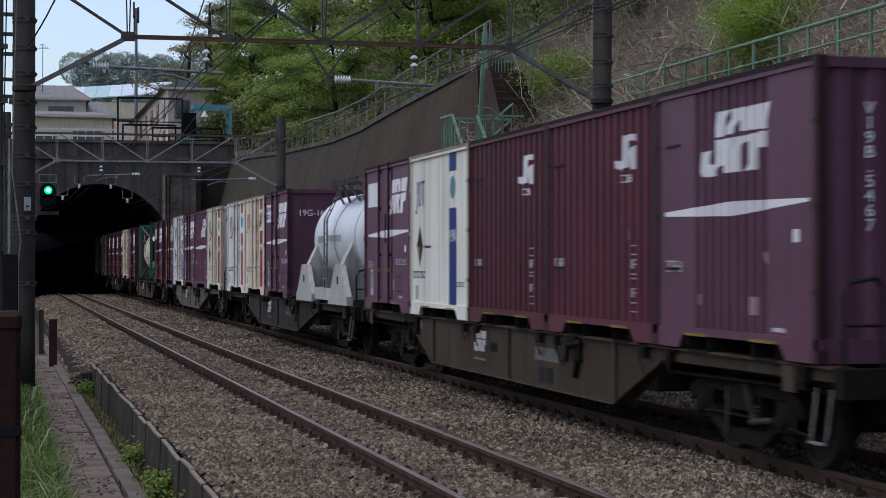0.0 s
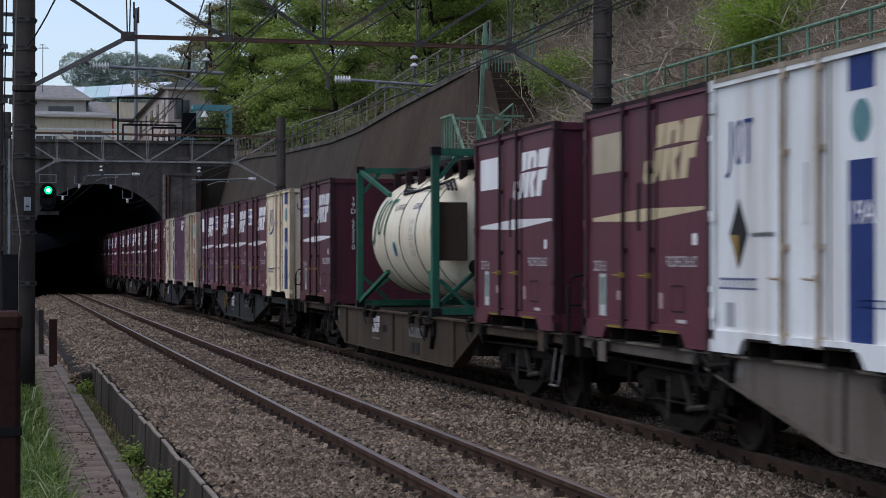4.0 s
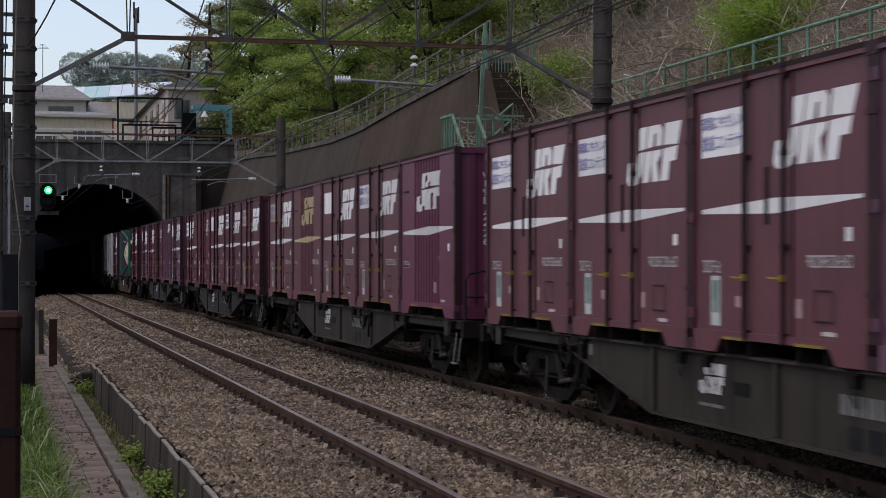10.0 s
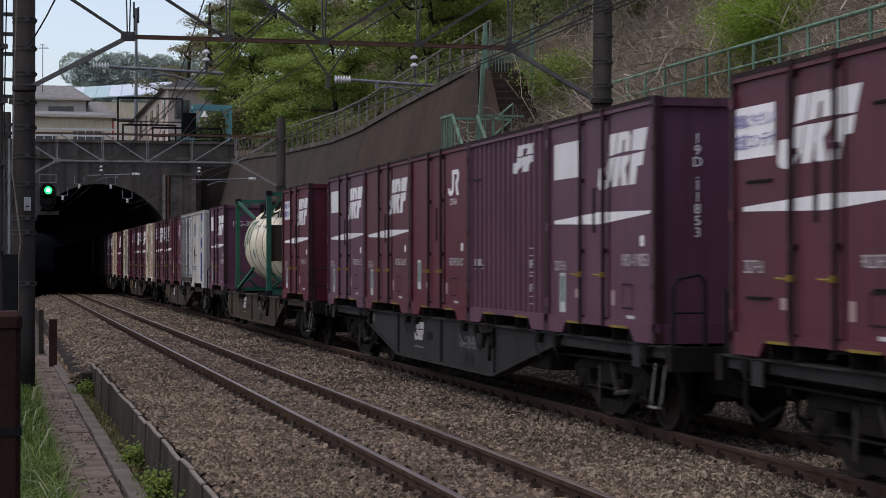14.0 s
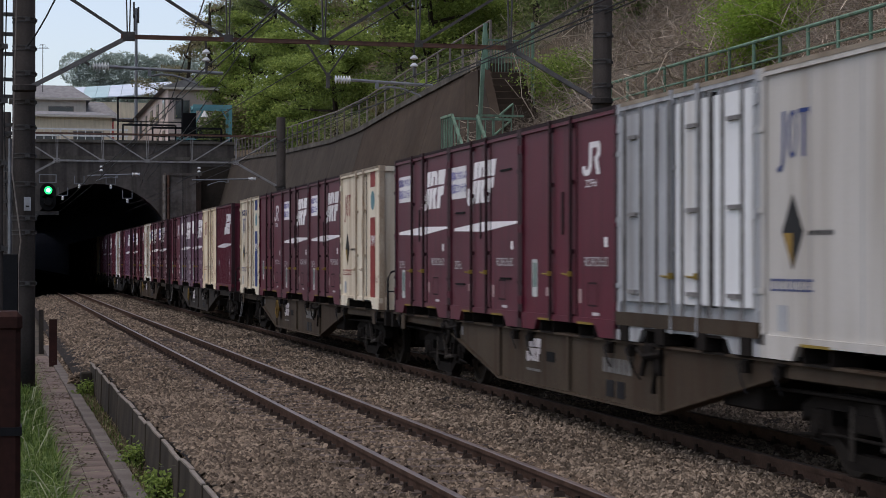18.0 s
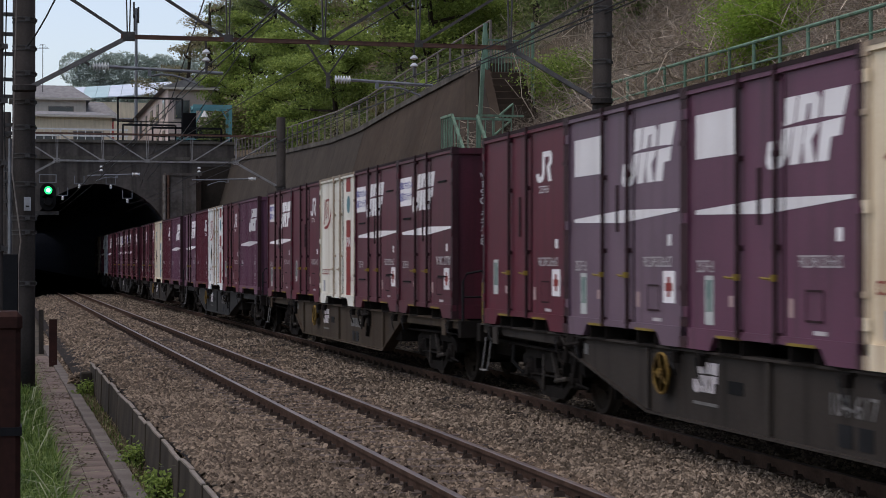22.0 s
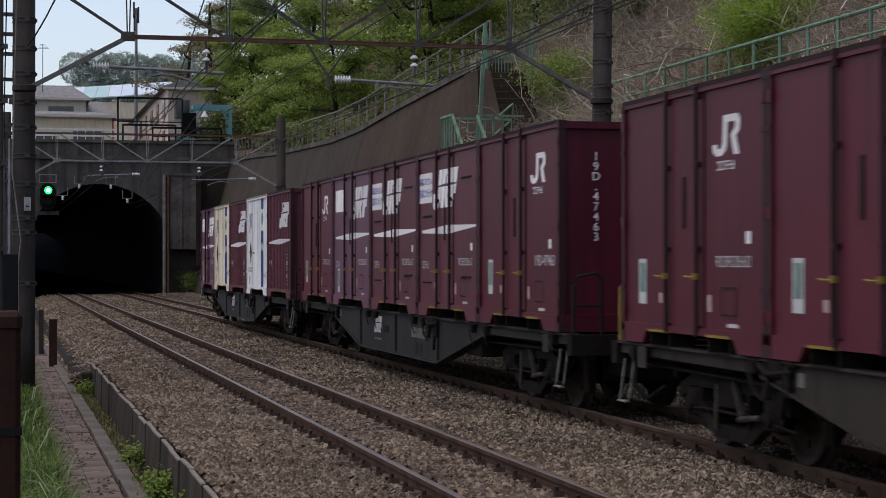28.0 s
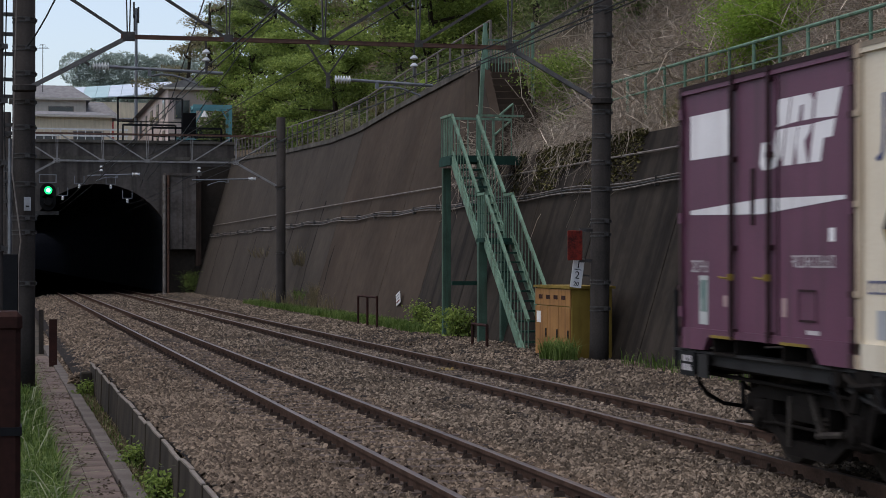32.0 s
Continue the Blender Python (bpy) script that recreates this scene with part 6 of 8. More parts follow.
def lock_gear():
    bm = rounded(-1.22, -1.12, -0.16, 0.12, 0.82, 1.0, 0.02)
    box(bm, -1.2, -1.15, -0.3, -0.12, 0.68, 0.94)
    bar(bm, (-1.19, -0.22, 0.72), (-1.18, -0.1, 0.5), 0.06, 0.05)
    tube(bm, [(-1.2, -0.34, 0.9), (-1.24, 0.05, 0.86), (-1.2, 0.32, 0.93)], 0.028, 6)
    tube(bm, [(-1.2, 0.1, 0.84), (-1.23, 0.12, 0.66)], 0.035, 6)
    return bm


def lock_block(n):
    bm = rounded(-1.2, -1.1, -0.09, 0.09, 0.93, 1.06, 0.015)
    box(bm, -1.22, -1.14, -0.05 + 0.03 * n, 0.03 + 0.03 * n, 0.84, 0.95)
    tube(bm, [(-1.2, -0.12, 1.0), (-1.2, 0.12, 1.0 + 0.03 * n)], 0.024, 6)
    return bm


def ring_wheel():
    bm = bmesh.new()
    lathe(bm, [(0.2 + 0.014 * math.cos(q), 0.016 * math.sin(q)) for q in np.linspace(0, 2 * math.pi, 9)], "x", sides=24)
    for k in range(5):
        a = 2 * math.pi * k / 5
        tube(bm, [(0, 0, 0), (0, 0.2 * math.cos(a), 0.2 * math.sin(a))], 0.012, 5)
    tube(bm, [(-0.03, 0, 0), (0.1, 0, 0)], 0.05, 8)
    return bm


def bogie_frame():
    """Two cast side frames with spring nests, joined by the bolster."""
    bm = bmesh.new()
    for sx in (-0.86, 0.86):
        o = 1 if sx > 0 else -1
        top = [(-1.3, 0.46, 0.6), (-0.98, 0.6, 0.72), (-0.5, 0.6, 0.75), (0.5, 0.6, 0.75), (0.98, 0.6, 0.72), (1.3, 0.46, 0.6)]
        low = [(-1.16, 0.34, 0.46), (-0.72, 0.3, 0.46), (-0.42, 0.14, 0.27), (0.42, 0.14, 0.27), (0.72, 0.3, 0.46), (1.16, 0.34, 0.46)]
        for chord, w in ((top, 0.065), (low, 0.055)):
            for (a, la, ta), (b, lb, tb) in zip(chord, chord[1:]):
                hexa(bm, [(sx - w, a, la), (sx + w, a, la), (sx + w, b, lb), (sx - w, b, lb), (sx - w, a, ta), (sx + w, a, ta), (sx + w, b, tb), (sx - w, b, tb)])
        for y in (-0.42, 0.34):
            box(bm, sx - 0.06, sx + 0.06, y, y + 0.08, 0.2, 0.64)
        for dy in (-0.95, 0.95):
            box(bm, sx - 0.06, sx + 0.06, dy - 0.21, dy - 0.14, 0.32, 0.66), box(bm, sx - 0.06, sx + 0.06, dy + 0.14, dy + 0.21, 0.32, 0.66)
        box(bm, min(sx, sx + o * 0.1), max(sx, sx + o * 0.1), -0.26, 0.26, 0.46, 0.6)
        tube(bm, [(sx + o * 0.08, -1.5, 0.34), (sx + o * 0.08, -0.6, 0.4), (sx + o * 0.08, 0.6, 0.4), (sx + o * 0.08, 1.5, 0.34)], 0.016, 6)
    box(bm, -0.95, 0.95, -0.22, 0.22, 0.45, 0.7)
    box(bm, -0.3, 0.3, -0.3, 0.3, 0.7, 0.82)
    return bm


def brake_rigging():
    """Brake beams with their shoes, and the levers and pull rods between the wheels."""
    bm = bmesh.new()
    for s in (-1, 1):
        box(bm, -0.8, 0.8, s * 0.40 - 0.05, s * 0.40 + 0.05, 0.26, 0.42)
        for x in (-0.56, 0.56):
            box(bm, x - 0.05, x + 0.05, s * 0.42 - 0.04, s * 0.42 + 0.06, 0.22, 0.62)
        box(bm, s * 0.28 - 0.04, s * 0.28 + 0.04, -1.45, 1.45, 0.40, 0.56)
        box(bm, -0.4, 0.4, s * 1.42 - 0.05, s * 1.42 + 0.05, 0.36, 0.6)
    box(bm, -0.16, 0.16, -1.3, 1.3, 0.52, 0.72)
    return bm


def axle_box():
    bm = rounded(-0.09, 0.09, -0.14, 0.14, -0.13, 0.16, 0.03)
    for s in (-1, 1):
        lathe(bm, [(0.012, s * 0.135), (0.07, s * 0.13), (0.095, s * 0.09)], "x", sides=12)
    return bm


def wheel_pair():
    bm = bmesh.new()
    for s in (-1, 1):
        lathe(bm, [(0.1, s * 0.49), (0.36, s * 0.50), (0.37, s * 0.48), (0.455, s * 0.48), (0.455, s * 0.505), (0.43, s * 0.52), (0.425, s * 0.61), (0.37, s * 0.61), (0.35, s * 0.57), (0.14, s * 0.56), (0.11, s * 0.63), (0.075, s * 0.64)], "x", sides=28)
    tube(bm, [(-0.78, 0, 0), (0.78, 0, 0)], 0.07, 10)
    for s in (-1, 1):
        for k in range(3):   # lightening marks make the turning show
            a = 2 * math.pi * k / 3
            box(bm, s * 0.575 - 0.02, s * 0.575 + 0.02, 0.24 * math.cos(a) - 0.03, 0.24 * math.cos(a) + 0.03, 0.24 * math.sin(a) - 0.03, 0.24 * math.sin(a) + 0.03)
    return bm


# wagons from the tail, each with its load from the leading end backwards: (look, paint, extra, number, upright)
F, R = "f", "r"
CONSIST = [
    ("wagongrey", "104-1346", 0, [("fr", "maroon", "", "19G-2797", 1), ("ts", "white", "Bd", "", 1), ("fr", "maroon", "", "", 1), ("ts", "cream", "Bd", "", 1), (F, "purple", "w", "", 1)]),
    ("wagongrey", "", 0, [(R, "jr", "", "19D-47463", 1), (F, "maroon", "bv", "", 1), (F, "maroon", "bv", "", 1), (F, "purple", "w", "", 1), (R, "jr", "", "", 1)]),
    ("wagonsoot", "104-1079", 1, [("fr", "purple", "", "", 1), ("rr", "jr", "", "", 1), ("ts", "cream", "Tdu", "", 1), (R, "jr", "", "", 1), (R, "jr", "", "", 1)]),
    ("wagongrey", "104-2385", 1, [("fr", "purple", "", "19G-3121", 1), (R, "jr", "", "", 1), ("t", "white", "Rdw", "", 1), ("rr", "jr", "", "", 1), (F, "purple", "", "", 1)]),
    ("wagonbrown", "", 1, [(F, "maroon", "bxv", "V19C-2778", 1), (F, "maroon", "bxv", "", 1), ("t", "pale", "Rw", "", 1), (R, "jr", "", "", 1), (F, "maroon", "b", "", 1)]),
    ("wagonsoot", "104-617", 1, [("fr", "jr", "", "19G-16012", 1), ("t", "rusty", "K", "", 1), (F, "purple", "w", "", 1), (F, "dusk", "wx", "", 1), (R, "jr", "x", "", 1)]),
    ("wagonbrown", "", 1, [("t", "cream", "Rd", "", 1), (F, "maroon", "b", "", 1), (F, "maroon", "b", "", 1), (R, "jr", "", "", 1), ("t", "cream", "Bdj", "", 1)]),
    ("wagonbrown", "", 0, [("ts", "dull", "Bd", "UR19", 0), ("old", "grey", "", "", 1), (R, "jr", "", "", 1), (F, "maroon", "bv", "", 1), (F, "maroon", "b", "", 1)]),
    ("wagonbrown", "106-1001", 0, [(F, "jr", "b", "", 1), "framed", (F, "purple", "w", "19G-3040", 0)]),
    ("wagongrey", "104-2643", 0, [(F, "purple", "w", "19D-11853", 1), ("fr", "purple", "s", "", 1), (R, "jr", "", "", 1), (F, "maroon", "", "", 1), (F, "purple", "w", "", 1)]),
    ("wagongrey", "104-2829", 0, [(F, "maroon", "bo", "19G-17", 0), (F, "maroon", "b", "", 1), (F, "maroon", "w", "", 1), (R, "jr", "", "", 1), (F, "maroon", "bv", "", 1)]),
    ("wagonsoot", "", 0, [("fp", "bright", "", "V19E-2426", 1), (F, "maroon", "b", "", 1), (F, "maroon", "w", "", 1), ("fp", "maroon", "c", "", 1), (F, "maroon", "bo", "", 1)]),
    ("wagonsoot", "", 0, [(F, "maroon", "", "V19B-1", 0), (F, "purple", "w", "", 1), (F, "maroon", "b", "", 1), (F, "maroon", "b", "", 1), (F, "maroon", "b", "", 1)]),
    ("wagongrey", "", 1, [("t", "dun", "Odw", "UR19", 0), ("fr", "purple", "s", "", 1), ("t", "cream", "Bdj", "", 1), (R, "jr", "", "", 1), (F, "maroon", "b", "", 1)]),
    ("wagongrey", "104-1332", 1, [("t", "rusty", "Bwe", "UR19A", 0), (F, "maroon", "b", "", 1), (F, "maroon", "b", "", 1), (F, "maroon", "b", "", 1), (F, "purple", "w", "", 1)]),
    ("wagonbrown", "", 0, [(F, "maroon", "w", "", 1), "framed", (F, "maroon", "b", "19D-25570", 1)]),
    ("wagondust", "", 0, [("t", "ash", "Rdw", "UR19A", 0), ("fr", "purple", "", "", 1), (F, "purple", "b", "", 1), ("t", "white", "Bd", "", 1), (F, "maroon", "oc", "", 1)]),
    ("wagonsoot", "104-1547", 0, ["saddled", (F, "purple", "b", "19G-16144", 0), ("t", "cream", "Ru", "", 1), ("t", "white", "Ow", "", 1)]),
    ("wagonbrown", "", 0, [("fp", "purple", "", "V19B-5467", 1), ("rr", "maroon", "", "", 1), ("rr", "maroon", "", "", 1), ("ts", "pale", "Bd", "", 1), (F, "purple", "w", "", 1)]),
]
SPAN = 4 * PITCH + CL
# slack of the couplers, wagon by wagon from the tail
SLACK = (0.0, 0.2, -0.28, -0.05, 0.0, 0.03, -0.1, 0.42, 0.6, 0.05, -0.14, 0.1, 0.12, -0.06, 0.15, 0.45, 1.06, 1.2, 1.48)
for n, (style, number, hand, load) in enumerate(CONSIST):
    front = FRONT0 - WAGON * n + SLACK[n]
    wagon = flat_wagon(style, number, bool(hand), "framed" in load or n in (4, 18), n == 0)
    MOVING.append((wagon, front + SPAN / 2, 0.0))
    place = 0.0
    for k, item in enumerate(load):
        if isinstance(item, str):
            gap = 0.6 if item == "framed" else 0.0
            ob, length = tank_container(item), 6.06
            if item == "framed":
                place = (SPAN - length) / 2
            MOVING.append((ob, front + place + length / 2, DECK))
            place += length + (0.9 if item == "framed" else 0.45)
        else:
            if len(load) == 3:
                place = 0.0 if k == 0 else SPAN - CL
            elif len(load) == 4:
                place = SPAN - CL - (3 - k) * PITCH
            else:
                place = k * PITCH
            ob = freight_container(*item, "_faded" if n in (11, 12, 13) else "")
            MOVING.append((ob, front + place + CL / 2, DECK))

# ---- hillside behind the wall, and the terrace over the tunnel ----
def smooth(a, b, v):
    u = min(1, max(0, (v - a) / (b - a)))
    return u * u * (3 - 2 * u)


def hill_start(y):
    """Where the slope begins behind the wall: x and height."""
    if y < 50.5:
        return wall_x(4.45) + 0.35, 4.42
    if y > 110:
        return 13.9, 8.6
    z = wall_top(y)
    return wall_x(z) + 0.4, z + 0.05


def hill(x, y):
    x0, z0 = hill_start(y)
    d = max(0.0, x - x0)
    near = z0 + 0.45 * min(d, 1.3) + 1.25 * min(max(0, d - 1.3), 7.5) + 0.55 * max(0, d - 8.8)
    far = z0 + 0.15 * min(d, 1.8) + 0.78 * min(max(0, d - 1.8), 14) + 0.45 * max(0, d - 15.8)
    k = smooth(49, 53, y)
    z = near * (1 - k) + far * k
    z = min(z, 27 + 3 * math.sin(x * 0.09) + 2 * math.sin(y * 0.07))
    return z + min(1, d * 0.5) * (0.35 * noise.noise((x * 0.35, y * 0.35, 1.0)) + 0.15 * noise.noise((x * 1.3, y * 1.3, 3.0)))


ds = np.concatenate([np.arange(0, 10, 0.5), np.arange(10, 30, 1.5), np.arange(30, 91, 6)])
hy = np.concatenate([np.arange(-58, 20, 4), np.arange(20, 112, 1.0), np.arange(112, 300, 5)])
hv = []
for y in hy:
    x0, z0 = hill_start(y)
    for d in ds:
        hv.append((x0 + d, y, hill(x0 + d, y)))
n = len(ds)
ii = np.arange(len(hy) - 1)[:, None] * n + np.arange(n - 1)[None]
hf = np.stack([ii, ii + 1, ii + n + 1, ii + n], 2).reshape(-1, 4)
soup("hillside", hv, hf, "litter", label="steep slope of soil and leaf litter above the wall", category="hillside", kind="structure", smooth=True)
tx = np.concatenate([np.arange(-90, 14.2, 4.0), [13.95]])
ty = np.arange(111.15, 300, 6)
tv = [(x, y, 8.9 + 0.02 * (y - 111) + 0.1 * noise.noise((x * 0.2, y * 0.2, 0))) for y in ty for x in tx]
n = len(tx)
ii = np.arange(len(ty) - 1)[:, None] * n + np.arange(n - 1)[None]
soup("terrace", tv, np.stack([ii, ii + 1, ii + n + 1, ii + n], 2).reshape(-1, 4), "soil", label="terrace of earth above the tunnel mouth", category="terrace", kind="structure", smooth=True)


# ---- plants ----
def leaf_cards(centres, size, jitter, droop=0.3):
    """Small folded leaf sprays at the centres: arrays of corners and faces."""
    n = len(centres)
    s = size * rng.uniform(0.6, 1.4, n)
    a = rng.uniform(0, 6.283, n)
    t = rng.normal(0, 0.55, n)
    dx = np.stack([np.cos(a) * np.cos(t), np.sin(a) * np.cos(t), np.sin(t) - droop * 0.3], 1)
    side = np.stack([-np.sin(a), np.cos(a), rng.normal(0, 0.5, n)], 1)
    side /= np.linalg.norm(side, axis=1)[:, None]
    c = centres + rng.normal(0, jitter, (n, 3))
    tip = c + dx * s[:, None]
    up = np.zeros((n, 3))
    up[:, 2] = s * 0.18
    mid = c + dx * (s * 0.5)[:, None]
    l, r = mid + side * (s * 0.42)[:, None] + up, mid - side * (s * 0.42)[:, None] + up
    v = np.stack([c, l, tip, r], 1).reshape(-1, 3)
    k = 4 * np.arange(n)[:, None]
    f = np.concatenate([k + np.array([0, 2, 1]), k + np.array([0, 3, 2])], 1).reshape(-1, 3)
    return v, f


def tree(x, y, h, spread, leaf, count, size, label, lean=0.0, low=0.25, z=None):
    z = hill(x, y) if z is None else z
    t = thing("tree", label, "tree", "hillside trees", at=(x, y, z - 0.3))
    bm = bmesh.new()
    top = Vector((lean * h + random.uniform(-0.4, 0.4), random.uniform(-0.4, 0.4), h * 0.86))
    bend = Vector((random.uniform(-0.3, 0.3), random.uniform(-0.3, 0.3), h * 0.4)) + Vector((lean * h * 0.3, 0, 0))
    tube(bm, [(0, 0, 0), bend, top], h * 0.028, 8, h * 0.006)
    part("trunk", bm, "bark", t)
    ends = []
    nl = random.randint(9, 13)
    for k in range(nl):
        u = low + (0.95 - low) * k / (nl - 1)
        p = bend * min(1, u / 0.45) if u < 0.45 else bend.lerp(top, (u - 0.45) / 0.55)
        a = k * 2.4 + random.uniform(-0.5, 0.5)
        r = spread * (1.0 - 0.55 * abs(u - 0.45) / 0.55) * random.uniform(0.75, 1.1)
        e = p + Vector((math.cos(a) * r, math.sin(a) * r, r * random.uniform(0.05, 0.35)))
        m = p.lerp(e, 0.5) + Vector((0, 0, -0.12 * r + random.uniform(-0.2, 0.4)))
        part("limb", tube(bmesh.new(), [p, m, e], h * 0.011, 6, h * 0.003), "bark", t)
        for q in range(5):
            w = 0.35 + 0.16 * q
            ends.append((p.lerp(m, w * 2) if w < 0.5 else m.lerp(e, w * 2 - 1)) + Vector((random.gauss(0, 0.16 * r), random.gauss(0, 0.16 * r), random.gauss(0.1, 0.12 * r))))
        ends.append(e)
    ends = np.array([tuple(e) for e in ends])
    rad = spread * 0.24
    pick = rng.integers(0, len(ends), count)
    off = rng.normal(0, 1, (count, 3))
    off /= np.linalg.norm(off, axis=1)[:, None]
    off *= (rng.random(count) ** 0.45)[:, None] * rad * np.array([1.35, 1.35, 0.42])
    v, f = leaf_cards(ends[pick] + off, size, 0.05)
    crown = soup("crown", v, f, leaf, t, kind="")
    return t


# woods on the slope: bright layered trees in front, darker ones behind and above
random.seed(11)
A, B, C = "spring green broadleaf tree on the slope", "dark evergreen broadleaf tree on the slope", "half-bare brownish tree budding on the slope"
for x, y, h, s, leaf, n, size, lab in (
        (17.2, 73, 7.5, 3.6, "leaf_a", 9000, 0.22, "spring green tree with wide layered branches above the railing"),
        (15.9, 86, 6.5, 2.9, "leaf_a", 7000, 0.22, A), (16.2, 100, 7.0, 3.2, "leaf_a", 7000, 0.24, A), (20, 66, 7.5, 3.6, "leaf_b", 8000, 0.22, B),
        (19.5, 80, 9, 3.8, "leaf_a", 8000, 0.24, A), (20.5, 93, 9, 3.8, "leaf_c", 6000, 0.24, C), (18.5, 108, 10, 3.8, "leaf_a", 7000, 0.26, A), (16.6, 121, 10.5, 3.2, "leaf_a", 6500, 0.26, A),
        (15.9, 125, 8.5, 2.6, "leaf_a", 4200, 0.25, A), (13.2, 131, 11, 3.0, "leaf_c", 3200, 0.26, "thin half-bare tree against the sky"), (19.5, 131, 14, 4.5, "leaf_b", 7000, 0.3, B), (24, 120, 12, 5, "leaf_c", 8000, 0.3, C), (15.3, 135, 14.5, 3.0, "leaf_c", 2600, 0.25, "half-bare brownish tree against the sky"), (18.2, 142, 15.5, 4.2, "leaf_b", 7000, 0.3, B),
        (24.5, 104, 11, 4.6, "leaf_b", 8000, 0.28, B), (25.5, 88, 10, 4.6, "leaf_c", 6500, 0.26, C), (25, 74, 9.5, 4.4, "leaf_b", 8000, 0.26, B), (22.5, 60, 8, 3.9, "leaf_b", 8000, 0.23, B),
        (18.8, 57, 6, 2.9, "leaf_b", 7000, 0.2, B), (29, 66, 11, 5, "leaf_b", 8000, 0.28, B), (30, 82, 11, 5, "leaf_a", 7000, 0.3, A), (31, 98, 12, 5.4, "leaf_b", 7500, 0.32, B),
        (31, 116, 12, 5.4, "leaf_c", 6500, 0.32, C), (30, 134, 14, 5.8, "leaf_b", 7500, 0.34, B), (24.5, 146, 13, 5, "leaf_a", 6000, 0.34, A), (26, 52, 9, 4.2, "leaf_b", 8000, 0.24, B),
        (33, 54, 11, 5, "leaf_b", 7000, 0.3, B), (37, 74, 12, 5.8, "leaf_b", 6000, 0.36, B), (38, 94, 13, 5.8, "leaf_b", 6000, 0.36, B), (38, 120, 13, 6, "leaf_b", 6000, 0.38, B), (22.5, 46, 6, 3.0, "leaf_b", 5000, 0.2, B), (27, 44, 7, 3.4, "leaf_c", 4500, 0.22, C)):
    tree(x, y, h, s, leaf, int(n * (2.5 if x < 27 else 1.4)), size * (0.55 if x < 27 else 0.75), lab)


def shrub(x, y, r, h, leaf, n, size, label, z=None, name="shrub"):
    z = hill(x, y) if z is None else z
    t = thing(name, label, "shrub", "shrubs", at=(x, y, z))
    for k in range(5):
        a = k * 1.26
        part("stem", tube(bmesh.new(), [(0, 0, -0.1), (0.25 * r * math.cos(a), 0.25 * r * math.sin(a), 0.4 * h), (0.6 * r * math.cos(a), 0.6 * r * math.sin(a), 0.85 * h)], 0.02, 5, 0.006), "bark", t)
    c = np.stack([rng.normal(0, 0.42 * r, n), rng.normal(0, 0.42 * r, n), h * rng.beta(1.8, 1.5, n)], 1)
    lump = 0.18 * r * np.stack([np.sin(c[:, 2] * 5), np.cos(c[:, 0] * 6), np.sin(c[:, 1] * 5)], 1)
    v, f = leaf_cards(c + lump, size, 0.05)
    soup("foliage", v, f, leaf, t, kind="")
    return t


for x, y, r, h, leaf, n, size, lab in (
        (16.0, 116.5, 1.5, 3.0, "leaf_a", 3600, 0.2, "green bush on the edge of the terrace"),
        (15.8, 116.0, 1.7, 3.2, "leaf_c", 3600, 0.2, "green bush on the edge of the terrace"),
        (16.5, 113.0, 1.7, 3.2, "leaf_a", 3600, 0.2, "green bush on the edge of the terrace"),
        (14.3, 120.0, 1.7, 3.2, "leaf_b", 3600, 0.2, "green bush on the edge of the terrace"),
        (14.9, 33.3, 1.2, 1.4, "leaf_d", 22000, 0.052, "bright green spring bush on the vine-covered slope"), (15.7, 34.0, 1.15, 1.5, "leaf_d", 16000, 0.052, "bright green spring bush on the vine-covered slope"),
        (15.5, 34.6, 1.2, 1.5, "leaf_d", 16000, 0.052, "bright green spring bush on the vine-covered slope"), (15.0, 46.8, 1.35, 1.5, "leaf_a", 6000, 0.075, "yellow-green bush among dry vines"),
        (14.5, 45.2, 0.7, 0.7, "leaf_a", 1300, 0.075, "green bush beside the steps"), (18.5, 31.0, 1.5, 1.0, "leaf_c", 1800, 0.14, "sparse brownish bush on the slope"),
        (17.0, 46.5, 1.4, 1.6, "leaf_b", 2200, 0.14, "dark bush on the slope"), (19.5, 48, 1.8, 1.8, "leaf_b", 3000, 0.15, "dark bush on the slope"), (19, 42, 1.6, 1.3, "leaf_c", 2200, 0.14, "sparse brownish bush on the slope"),
        (15.2, 72, 0.7, 1.2, "leaf_c", 1400, 0.10, "pale flowering bush behind the railing"), (14.8, 62, 0.5, 0.9, "leaf_d", 900, 0.10, "small yellow-green bush behind the railing"),
        (15.6, 95, 1.3, 1.4, "leaf_a", 1800, 0.16, "green bush behind the railing"), (15.6, 104, 1.3, 1.6, "leaf_b", 1800, 0.17, "dark bush behind the railing"), (16.5, 66, 1.4, 1.5, "leaf_b", 2200, 0.14, "dark bush behind the railing"),
        (15.8, 79, 1.1, 1.0, "leaf_b", 1500, 0.14, "dark bush behind the railing"), (18, 91, 1.8, 1.8, "leaf_b", 2600, 0.17, "dark bush on the slope"), (22, 70, 2.2, 2.2, "leaf_b", 3200, 0.18, "dark bush on the slope"),
        (22, 84, 2.2, 2.0, "leaf_a", 3000, 0.18, "green bush on the slope"), (17.5, 52.5, 1.5, 1.6, "leaf_b", 2600, 0.14, "dark bush on the slope"), (15.6, 50.3, 0.9, 1.1, "leaf_c", 1500, 0.1, "sparse brownish bush on the slope"), (16.7, 51.2, 1.3, 1.5, "leaf_b", 2400, 0.12, "dark bush on the slope"), (18.3, 49.4, 1.5, 1.4, "leaf_c", 2000, 0.12, "sparse brownish bush on the slope")):
    shrub(x, y, r, h, leaf, n, size, lab)
